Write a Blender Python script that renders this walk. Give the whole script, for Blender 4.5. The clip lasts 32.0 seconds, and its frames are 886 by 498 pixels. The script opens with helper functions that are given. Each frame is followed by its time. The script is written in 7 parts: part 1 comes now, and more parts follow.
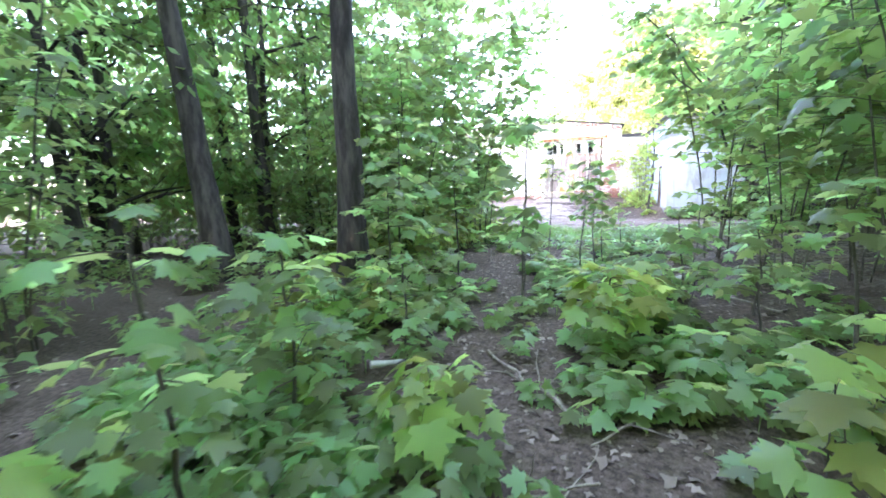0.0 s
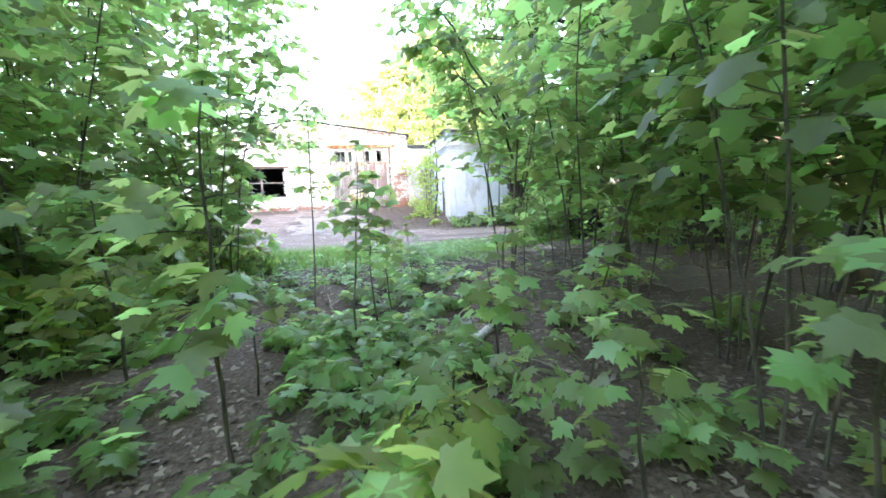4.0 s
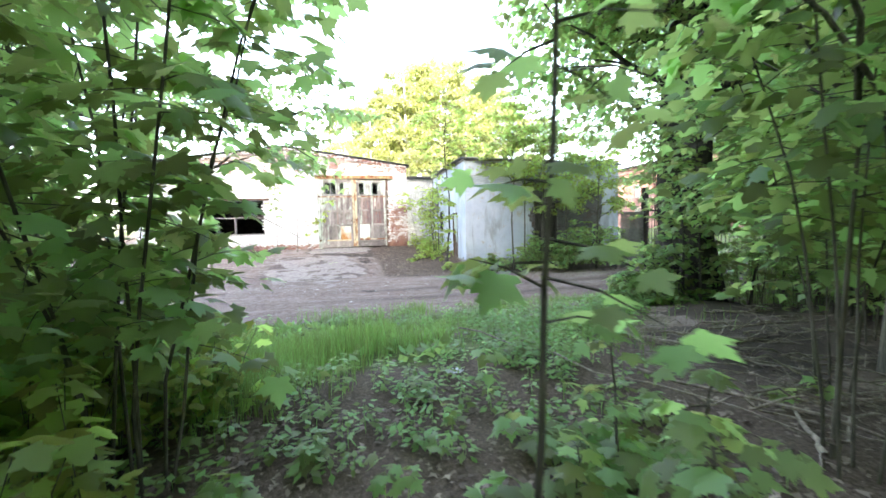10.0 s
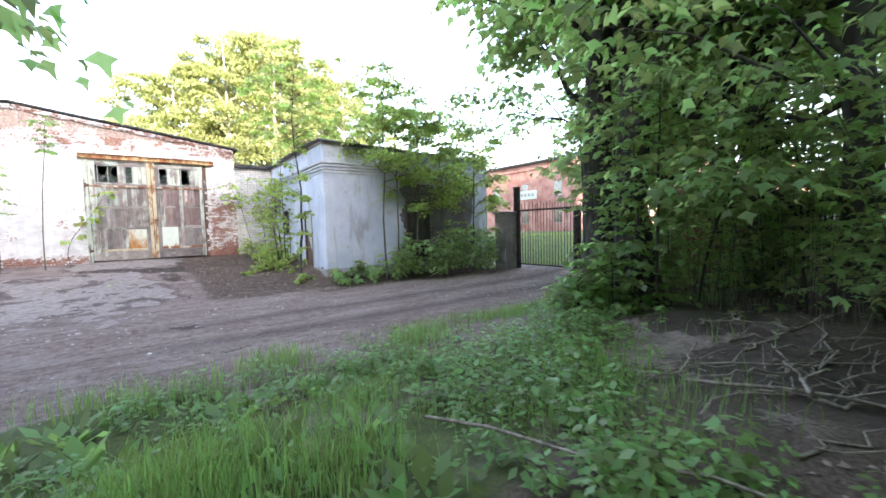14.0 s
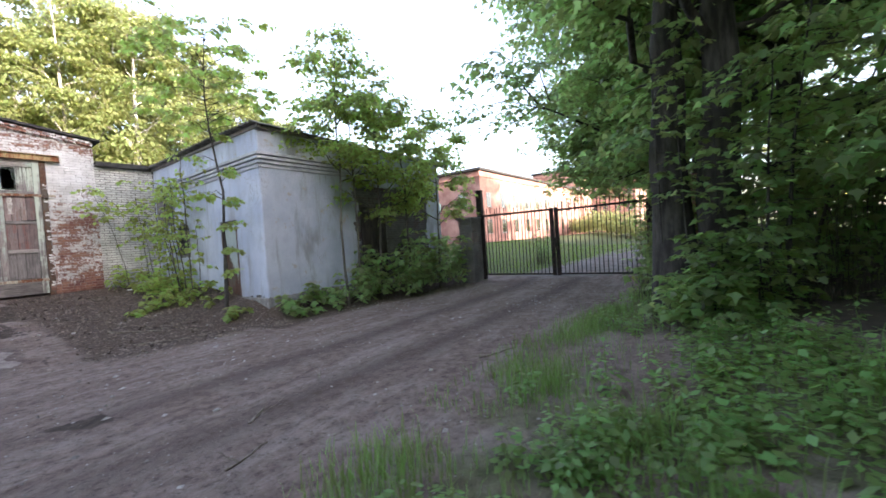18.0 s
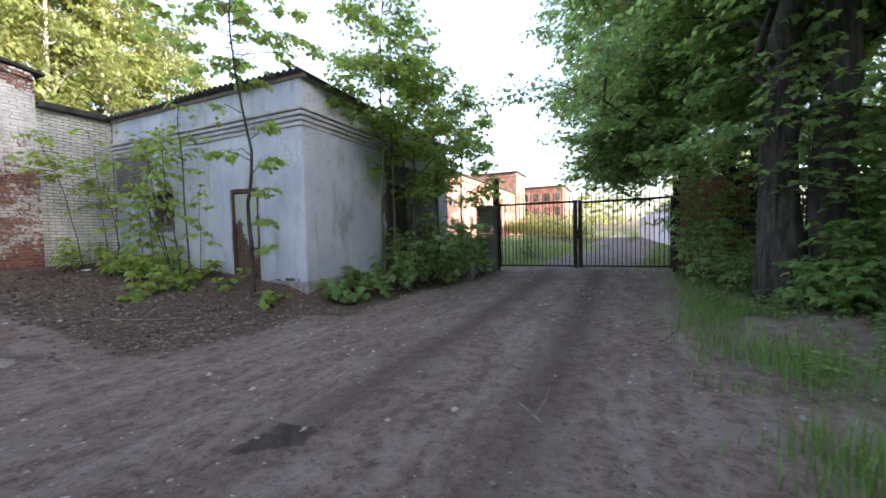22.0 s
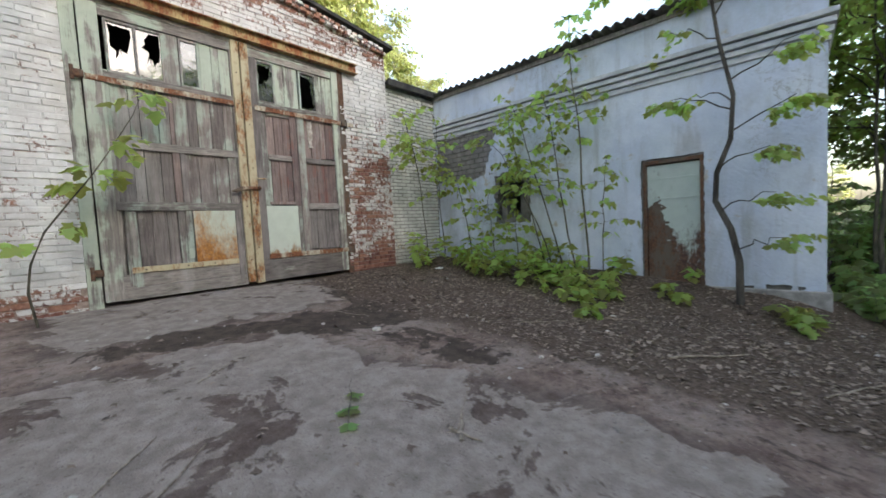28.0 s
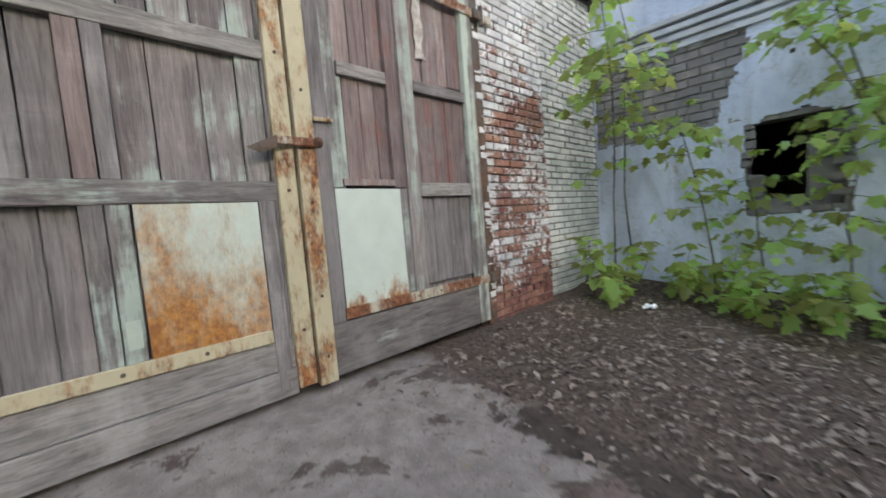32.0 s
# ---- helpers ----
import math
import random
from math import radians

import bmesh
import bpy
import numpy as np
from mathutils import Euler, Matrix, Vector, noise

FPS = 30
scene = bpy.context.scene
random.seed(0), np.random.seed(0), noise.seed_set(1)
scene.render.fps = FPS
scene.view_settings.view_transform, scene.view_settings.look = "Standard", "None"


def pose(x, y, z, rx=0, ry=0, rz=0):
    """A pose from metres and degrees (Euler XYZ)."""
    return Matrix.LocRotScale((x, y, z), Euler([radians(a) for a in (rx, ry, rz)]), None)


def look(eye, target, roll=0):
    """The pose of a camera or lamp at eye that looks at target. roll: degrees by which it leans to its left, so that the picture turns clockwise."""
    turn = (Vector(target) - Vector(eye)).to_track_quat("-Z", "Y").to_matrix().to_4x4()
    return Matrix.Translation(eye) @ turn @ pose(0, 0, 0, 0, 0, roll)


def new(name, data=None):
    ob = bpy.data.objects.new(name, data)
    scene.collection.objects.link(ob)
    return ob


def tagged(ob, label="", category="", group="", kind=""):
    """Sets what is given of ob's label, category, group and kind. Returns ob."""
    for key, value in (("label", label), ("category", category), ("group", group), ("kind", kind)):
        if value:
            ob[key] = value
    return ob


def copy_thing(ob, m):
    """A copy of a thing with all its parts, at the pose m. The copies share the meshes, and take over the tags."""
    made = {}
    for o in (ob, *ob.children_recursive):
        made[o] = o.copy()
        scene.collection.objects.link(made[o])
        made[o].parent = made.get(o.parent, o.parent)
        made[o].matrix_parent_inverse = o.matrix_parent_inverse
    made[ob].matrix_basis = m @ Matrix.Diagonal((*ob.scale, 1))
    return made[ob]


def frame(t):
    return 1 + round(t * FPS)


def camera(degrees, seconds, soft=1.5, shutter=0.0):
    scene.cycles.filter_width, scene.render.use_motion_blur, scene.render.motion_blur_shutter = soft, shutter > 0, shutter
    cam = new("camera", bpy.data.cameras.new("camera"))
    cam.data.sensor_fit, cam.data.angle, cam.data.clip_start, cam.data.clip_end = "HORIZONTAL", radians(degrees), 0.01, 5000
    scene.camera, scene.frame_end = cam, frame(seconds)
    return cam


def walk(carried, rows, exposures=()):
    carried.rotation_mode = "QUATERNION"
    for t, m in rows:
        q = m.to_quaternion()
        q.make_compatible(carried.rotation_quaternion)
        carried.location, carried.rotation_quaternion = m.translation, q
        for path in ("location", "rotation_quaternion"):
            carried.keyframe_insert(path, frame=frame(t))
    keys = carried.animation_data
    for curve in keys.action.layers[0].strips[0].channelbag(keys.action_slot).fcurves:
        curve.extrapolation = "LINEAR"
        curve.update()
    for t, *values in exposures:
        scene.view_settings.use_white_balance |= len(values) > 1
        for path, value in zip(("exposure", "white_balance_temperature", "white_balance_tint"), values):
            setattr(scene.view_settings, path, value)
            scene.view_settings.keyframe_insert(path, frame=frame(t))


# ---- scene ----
cam = camera(98.0, 32.0, 1.6, 0.45)
PATH = [
    (0, (-0.783, -28.776, 0.888), (-1.478, -26.926, 0.582), -1.9),
    (0.5, (-0.744, -28.480, 0.902), (-1.328, -26.589, 0.619), -1.7),
    (1, (-0.703, -28.192, 0.917), (-1.102, -26.250, 0.656), -1.2),
    (1.5, (-0.664, -27.915, 0.930), (-0.913, -25.947, 0.679), -1.2),
    (2, (-0.628, -27.650, 0.944), (-0.765, -25.672, 0.679), -1.5),
    (2.5, (-0.598, -27.391, 0.958), (-0.635, -25.404, 0.729), -1.2),
    (3, (-0.575, -27.138, 0.974), (-0.524, -25.155, 0.716), -1.3),
    (3.5, (-0.560, -26.884, 0.991), (-0.396, -24.911, 0.708), -1.7),
    (4, (-0.555, -26.628, 1.011), (-0.257, -24.673, 0.709), -1.7),
    (4.5, (-0.561, -26.369, 1.032), (-0.255, -24.415, 0.731), -1.6),
    (6.5, (-0.823, -25.248, 1.153), (-0.449, -23.300, 0.900), -1.9),
    (7, (-0.936, -24.935, 1.169), (-0.488, -23.007, 0.882), -1.6),
    (7.5, (-1.055, -24.617, 1.180), (-0.520, -22.711, 0.893), -1.2),
    (8, (-1.180, -24.296, 1.189), (-0.624, -22.396, 0.905), -1.2),
    (8.5, (-1.309, -23.974, 1.193), (-0.767, -22.072, 0.896), -1.2),
    (9, (-1.440, -23.651, 1.195), (-0.894, -21.748, 0.915), -1.5),
    (9.5, (-1.570, -23.328, 1.193), (-1.081, -21.397, 1.008), -1.5),
    (10, (-1.699, -22.988, 1.188), (-1.269, -21.039, 1.061), -1.3),
    (10.5, (-1.827, -22.618, 1.182), (-1.358, -20.677, 1.070), -1.5),
    (11, (-1.953, -22.171, 1.173), (-1.385, -20.256, 1.07), -2.0),
    (11.5, (-1.954, -21.789, 1.182), (-1.187, -19.945, 1.069), -1.9),
    (12, (-1.902, -21.463, 1.174), (-0.878, -19.75, 1.04), -2.7),
    (12.5, (-1.812, -21.021, 1.202), (-0.706, -19.358, 1.087), -2.3),
    (13, (-1.796, -20.664, 1.15), (-0.673, -19.016, 1.0), -1.1),
    (13.5, (-1.792, -20.271, 1.129), (-0.625, -18.653, 0.984), -1.6),
    (14, (-1.755, -19.814, 1.011), (-0.565, -18.211, 0.894), -1.5),
    (14.5, (-1.796, -19.364, 0.938), (-0.572, -17.785, 0.848), -1.3),
    (16.5, (-1.758, -17.365, 0.931), (-0.424, -15.877, 0.854), -2.4),
    (17, (-1.869, -17.039, 0.924), (-0.337, -15.754, 0.864), -3.8),
    (17.5, (-2.082, -16.635, 0.888), (-0.485, -15.432, 0.845), -3.7),
    (18, (-2.331, -16.212, 0.819), (-0.715, -15.035, 0.769), -3.9),
    (18.5, (-2.561, -15.771, 0.774), (-1.114, -14.391, 0.716), -2.9),
    (19, (-2.817, -15.469, 0.736), (-1.545, -13.928, 0.642), -3.0),
    (19.5, (-2.941, -15.112, 0.708), (-1.681, -13.562, 0.617), -2.8),
    (20, (-3.074, -14.775, 0.691), (-1.625, -13.4, 0.605), -2.5),
    (20.5, (-3.194, -14.364, 0.641), (-1.499, -13.306, 0.556), -2.7),
    (21, (-3.233, -13.895, 0.634), (-1.48, -12.936, 0.549), -2.0),
    (21.5, (-3.326, -13.432, 0.617), (-1.527, -12.562, 0.527), -2.4),
    (22, (-3.36, -12.922, 0.579), (-1.54, -12.097, 0.503), -1.3),
    (22.5, (-3.534, -12.411, 0.573), (-1.724, -11.562, 0.522), -1.3),
    (23, (-3.75, -11.943, 0.555), (-1.942, -11.089, 0.512), -1.3),
    (23.5, (-3.997, -11.406, 0.577), (-2.232, -10.467, 0.531), -1.0),
    (24, (-4.165, -10.937, 0.588), (-2.466, -9.884, 0.52), -2.4),
    (24.5, (-4.195, -10.341, 0.566), (-2.499, -9.282, 0.524), -1.0),
    (26.5, (-4.305, -8.205, 0.768), (-2.684, -7.034, 0.713), -2.9),
    (27, (-4.371, -7.617, 0.767), (-2.799, -6.381, 0.707), -1.9),
    (27.5, (-4.442, -7.09, 0.781), (-2.957, -5.753, 0.693), -2.7),
    (28, (-4.387, -6.604, 0.791), (-2.914, -5.257, 0.674), -3.0),
    (28.5, (-4.363, -6.053, 0.827), (-2.943, -4.651, 0.701), -2.9),
    (29, (-4.263, -5.563, 0.845), (-2.857, -4.154, 0.654), -3.8),
    (29.5, (-4.062, -5.05, 0.92), (-2.64, -3.658, 0.715), -3.9),
    (30, (-3.919, -4.536, 0.991), (-2.429, -3.215, 0.805), -3.8),
    (30.5, (-3.656, -4.003, 1.036), (-2.14, -2.716, 0.82), -3.3),
    (31, (-3.493, -3.313, 1.013), (-1.988, -2.011, 0.816), -3.2),
    (31.5, (-3.222, -2.824, 0.993), (-1.737, -1.497, 0.806), -4.8),
    (32, (-2.875, -2.4, 1.018), (-1.485, -0.969, 0.874), -4.6),
]
walk(cam, [(t, look(eye, target, roll)) for t, eye, target, roll in PATH],
     [(0, 5.0, 5780.0, 23.5), (2, 4.85, 5830.0, 21.0), (4.5, 4.7, 6150.0, 15.5), (9, 4.45, 6520.0, 13.0), (10, 4.1, 6400.0, 13.5), (11, 4, 6350.0, 15.5), (12, 3.68, 6250.0, 18.0), (13, 3.54, 6180.0, 20.0), (14, 3.55, 6180.0, 20.0), (17, 3, 6230.0, 22.0), (20, 2.54, 6300.0, 19.5), (24, 2.54, 6330.0, 17.0), (27, 2.4, 6450.0, 12.0), (32, 2.75, 6200.0, 13.0)])
# ---- world, sun, exposure ----
SUN_AZ, SUN_EL = radians(-98.0), radians(12.0)      # where the sun stands, from +x towards +y
world = bpy.data.worlds.new("sky")
scene.world = world
world.use_nodes = True
_wn = world.node_tree
_wn.nodes.clear()
_sky = _wn.nodes.new("ShaderNodeTexSky")
_sky.sky_type, _sky.sun_disc = "NISHITA", False
_sky.sun_elevation, _sky.sun_rotation = SUN_EL, radians(90.0) - SUN_AZ
_sky.altitude, _sky.air_density, _sky.dust_density, _sky.ozone_density = 150.0, 1.0, 3.0, 1.2
_bg = _wn.nodes.new("ShaderNodeBackground")
_bg.inputs["Strength"].default_value = 0.15
_wo = _wn.nodes.new("ShaderNodeOutputWorld")
_thin = _wn.nodes.new("ShaderNodeHueSaturation")      # thin high cloud
_thin.inputs["Saturation"].default_value = 0.72
_wn.links.new(_sky.outputs[0], _thin.inputs["Color"])
_wn.links.new(_thin.outputs[0], _bg.inputs[0])
_wn.links.new(_bg.outputs[0], _wo.inputs[0])

_sun = bpy.data.lights.new("sun", "SUN")
_sun.energy, _sun.angle, _sun.color = 3.2, radians(0.6), (1.0, 0.86, 0.66)
sun = new("sun", _sun)
sun.matrix_world = look((0, 0, 40), (-math.cos(SUN_AZ) * math.cos(SUN_EL) * 40, -math.sin(SUN_AZ) * math.cos(SUN_EL) * 40, 40 - 40 * math.sin(SUN_EL)))


# ---- material helpers ----
class Mat:
    """A node material with short calls for the nodes that are used here."""

    def __init__(self, name, rough=0.85, metal=0.0, spec=0.3):
        self.m = bpy.data.materials.new(name)
        self.m.use_nodes = True
        self.nt = self.m.node_tree
        self.nt.nodes.clear()
        self.out = self.nt.nodes.new("ShaderNodeOutputMaterial")
        self.b = self.nt.nodes.new("ShaderNodeBsdfPrincipled")
        self.b.inputs["Roughness"].default_value = rough
        self.b.inputs["Metallic"].default_value = metal
        self.b.inputs["Specular IOR Level"].default_value = spec
        self.link(self.b.outputs[0], self.out.inputs[0])
        self._pos = self._sep = None

    def link(self, a, b):
        self.nt.links.new(a, b)

    def node(self, kind, **kw):
        n = self.nt.nodes.new(kind)
        for k, v in kw.items():
            n.inputs[k.replace("_", " ")].default_value = v
        return n

    def put(self, socket, value):
        if isinstance(value, bpy.types.NodeSocket):
            self.link(value, socket)
        elif isinstance(value, (tuple, list)) and len(value) == 3 and socket.type == "RGBA":
            socket.default_value = (*value, 1.0)
        else:
            socket.default_value = value

    def pos(self):
        if self._pos is None:
            self._pos = self.nt.nodes.new("ShaderNodeNewGeometry").outputs["Position"]
        return self._pos

    def xyz(self, i):
        if self._sep is None:
            self._sep = self.nt.nodes.new("ShaderNodeSeparateXYZ")
            self.link(self.pos(), self._sep.inputs[0])
        return self._sep.outputs[i]

    def island(self):
        return self.nt.nodes.new("ShaderNodeNewGeometry").outputs["Random Per Island"]

    def objrand(self):
        return self.nt.nodes.new("ShaderNodeObjectInfo").outputs["Random"]

    def attr(self, name):
        n = self.nt.nodes.new("ShaderNodeAttribute")
        n.attribute_name = name
        return n.outputs["Fac"]

    def noise(self, scale, detail=4.0, rough=0.55, stretch=None, warp=0.0):
        n = self.node("ShaderNodeTexNoise", Scale=scale, Detail=detail, Roughness=rough, Distortion=warp)
        src = self.pos()
        if stretch:
            mp = self.nt.nodes.new("ShaderNodeMapping")
            mp.inputs["Scale"].default_value = stretch
            self.link(src, mp.inputs[0])
            src = mp.outputs[0]
        self.link(src, n.inputs["Vector"])
        return n.outputs["Fac"]

    def voronoi(self, scale, feature="F1"):
        n = self.node("ShaderNodeTexVoronoi", Scale=scale)
        n.feature = feature
        self.link(self.pos(), n.inputs["Vector"])
        return n.outputs["Distance"]

    def math(self, op, a, b=0.0, clamp=False):
        n = self.nt.nodes.new("ShaderNodeMath")
        n.operation, n.use_clamp = op, clamp
        self.put(n.inputs[0], a)
        self.put(n.inputs[1], b)
        return n.outputs[0]

    def smooth(self, v, lo, hi):
        n = self.node("ShaderNodeMapRange")
        n.interpolation_type = "SMOOTHSTEP"
        self.put(n.inputs["Value"], v)
        n.inputs["From Min"].default_value, n.inputs["From Max"].default_value = lo, hi
        return n.outputs[0]

    def mix(self, fac, a, b):
        n = self.nt.nodes.new("ShaderNodeMix")
        n.data_type = "RGBA"
        self.put(n.inputs[0], fac)
        self.put(n.inputs[6], a)
        self.put(n.inputs[7], b)
        return n.outputs[2]

    def vary(self, col, fac, amount, hue=0.0):
        """Brightness (and a little hue) varied by fac in 0..1."""
        n = self.nt.nodes.new("ShaderNodeHueSaturation")
        self.put(n.inputs["Color"], col)
        self.link(self.math("ADD", self.math("MULTIPLY", fac, 2 * amount), 1 - amount), n.inputs["Value"])
        if hue:
            self.link(self.math("ADD", self.math("MULTIPLY", fac, 2 * hue), 0.5 - hue), n.inputs["Hue"])
        return n.outputs[0]

    def bump(self, height, strength=0.4, dist=0.01):
        n = self.node("ShaderNodeBump", Strength=strength, Distance=dist)
        self.link(height, n.inputs["Height"])
        self.link(n.outputs[0], self.b.inputs["Normal"])
        return self

    def color(self, c):
        self.put(self.b.inputs["Base Color"], c)
        return self

    def rough(self, v):
        self.put(self.b.inputs["Roughness"], v)
        return self


def leaf_mat(name, top, through_col, share, vary=0.42, hue=0.035, rough=0.42):
    k = Mat(name, rough, 0.0, 0.5)
    r = k.island()
    big = k.noise(0.7, 2.0)
    c = k.vary(k.vary(top, r, vary, hue), big, 0.25)
    k.color(c)
    tr = k.node("ShaderNodeBsdfTranslucent")
    k.link(k.vary(k.vary(through_col, r, vary, hue), big, 0.25), tr.inputs[0])
    mx = k.node("ShaderNodeMixShader", Fac=share)
    k.link(k.b.outputs[0], mx.inputs[1])
    k.link(tr.outputs[0], mx.inputs[2])
    k.link(mx.outputs[0], k.out.inputs[0])
    return k.m


# ---- materials ----
MAPLE = leaf_mat("maple_leaf", (0.11, 0.167, 0.064), (0.43, 0.6, 0.18), 0.58)
# LIGHT and SUN: paler, yellower leaf, with stronger light put into its colour
MAPLE_LIGHT = leaf_mat("lit_maple_leaf", (0.15, 0.22, 0.088), (0.5, 0.66, 0.215), 0.56)
MAPLE_SUN = leaf_mat("sunny_yellow_green_maple_leaf", (0.2, 0.27, 0.075), (0.56, 0.68, 0.17), 0.56)
# far foliage: haze and low sunlight are put into this pale yellow-green
BIRCH_LEAF = leaf_mat("birch_leaf", (0.18, 0.215, 0.09), (0.5, 0.54, 0.19), 0.48, 0.35, 0.03)
HERB = leaf_mat("herb_leaf", (0.135, 0.22, 0.07), (0.37, 0.55, 0.145), 0.42)
GRASS = leaf_mat("grass_blade", (0.14, 0.225, 0.065), (0.37, 0.56, 0.14), 0.42, 0.4, 0.03)
LAWN_GRASS = leaf_mat("lawn_grass", (0.12, 0.2, 0.03), (0.3, 0.45, 0.06), 0.4, 0.3, 0.03)


def make_bark(name, a, b, scale=9.0, spots=None):
    k = Mat(name, 0.92)
    n = k.noise(scale, 6.0, 0.65, (1.0, 1.0, 0.22))
    c = k.mix(k.smooth(n, 0.35, 0.68), a, b)
    c = k.vary(c, k.noise(1.3, 3.0), 0.3)
    if spots:
        c = k.mix(k.smooth(k.noise(5.0, 3.0, 0.6, (0.5, 0.5, 3.0)), 0.56, 0.64), c, spots)
    return k.color(c).bump(n, 0.7, 0.02).m


BARK = make_bark("maple_bark", (0.028, 0.024, 0.02), (0.095, 0.084, 0.07))
BARK_SMOOTH = make_bark("sapling_bark", (0.06, 0.055, 0.04), (0.15, 0.135, 0.1), 25.0)
BARK_PALE = make_bark("pale_bark", (0.3, 0.29, 0.26), (0.6, 0.58, 0.53), 7.0, (0.04, 0.036, 0.03))
DEADWOOD = make_bark("dead_wood", (0.16, 0.13, 0.1), (0.36, 0.31, 0.25), 18.0)

k = Mat("ground", 0.95, 0.0, 0.2)
_fine, _mid, _big = k.noise(55.0, 6.0, 0.7), k.noise(7.0, 5.0, 0.6), k.noise(0.9, 4.0, 0.55)
_streak = k.noise(2.0, 6.0, 0.64, (0.28, 1.4, 1.0), 0.4)
_soil = k.mix(k.smooth(_mid, 0.3, 0.7), (0.132, 0.093, 0.077), (0.252, 0.19, 0.16))
_soil = k.mix(k.math("MULTIPLY", k.smooth(_streak, 0.46, 0.70), 0.5), _soil, (0.35, 0.3, 0.265))
_soil = k.mix(k.math("MULTIPLY", k.smooth(k.noise(1.7, 6.0, 0.65), 0.5, 0.62), 0.55), _soil, (0.28, 0.235, 0.205))
_soil = k.mix(k.math("MULTIPLY", k.smooth(k.noise(19.0, 5.0, 0.7), 0.52, 0.66), 0.6), _soil, (0.05, 0.035, 0.026))
_soil = k.mix(k.math("MULTIPLY", k.attr("rut"), k.math("ADD", k.math("MULTIPLY", _streak, 0.7), 0.35)), _soil, (0.088, 0.062, 0.05))
_soil = k.vary(_soil, _fine, 0.5)
_soil = k.mix(k.smooth(k.voronoi(42.0), 0.16, 0.08), _soil, (0.38, 0.34, 0.3))
_slab = k.mix(k.smooth(_mid, 0.3, 0.72), (0.215, 0.182, 0.158), (0.328, 0.284, 0.252))
_slab = k.vary(_slab, k.noise(120.0, 3.0, 0.7), 0.3)
_slab = k.mix(k.math("MULTIPLY", k.smooth(k.noise(34.0, 4.0, 0.7), 0.58, 0.66), 0.6), _slab, (0.11, 0.09, 0.075))
_slab = k.mix(k.smooth(k.voronoi(30.0), 0.14, 0.05), _slab, (0.36, 0.33, 0.3))
_smask = k.smooth(k.math("ADD", k.math("MULTIPLY", k.attr("slab"), 0.5), k.math("MULTIPLY", k.noise(1.25, 7.0, 0.66, None, 0.6), 1.6)), 1.10, 1.15)
_gap = k.vary(k.mix(k.smooth(_mid, 0.3, 0.7), (0.078, 0.058, 0.048), (0.145, 0.112, 0.095)), _fine, 0.5)
_c = k.mix(_smask, k.mix(k.math("MULTIPLY", k.smooth(k.attr("slab"), 0.1, 0.75), 0.85), _soil, _gap), _slab)
_damp = k.mix(k.smooth(_mid, 0.3, 0.7), (0.05, 0.038, 0.031), (0.092, 0.072, 0.058))
_damp = k.vary(_damp, _fine, 0.5)
_dm = k.smooth(k.math("ADD", k.math("MULTIPLY", k.attr("damp"), 0.8), k.math("MULTIPLY", k.noise(1.3, 7.0, 0.64, None, 0.4), 1.2)), 0.94, 1.0)
_c = k.mix(_dm, _c, _damp)
_lit = k.mix(k.smooth(k.noise(26.0, 5.0, 0.7), 0.34, 0.66), (0.06, 0.044, 0.033), (0.148, 0.111, 0.086))
_lit = k.vary(_lit, k.noise(90.0, 3.0, 0.7), 0.5)
_lm = k.smooth(k.math("ADD", k.attr("litter"), k.math("MULTIPLY", k.math("SUBTRACT", _big, 0.5), 1.1)), 0.35, 0.65)
_c = k.mix(_lm, _c, _lit)
_turf = k.vary(k.mix(k.smooth(_mid, 0.3, 0.7), (0.05, 0.075, 0.022), (0.1, 0.14, 0.035)), _fine, 0.4)
_c = k.mix(k.math("MULTIPLY", k.smooth(k.math("ADD", k.attr("turf"), k.math("MULTIPLY", k.math("SUBTRACT", _big, 0.5), 0.9)), 0.4, 0.7), 0.85), _c, _turf)
k.color(_c)
k.bump(k.math("ADD", k.math("MULTIPLY", _fine, 0.6), k.math("MULTIPLY", k.noise(20.0, 5.0, 0.65), 1.0)), 0.9, 0.025)
GROUND = k.m


def plain(name, a, b, scale, rough=0.85, metal=0.0, stretch=None, bump=0.3, dist=0.006, fine=60.0, amount=0.22):
    k = Mat(name, rough, metal)
    n = k.noise(scale, 6.0, 0.62, stretch)
    c = k.vary(k.mix(k.smooth(n, 0.32, 0.68), a, b), k.noise(fine, 4.0, 0.7, stretch), amount)
    c = k.vary(c, k.noise(0.8, 3.0), 0.12)
    return k.color(c).bump(n, bump, dist).m


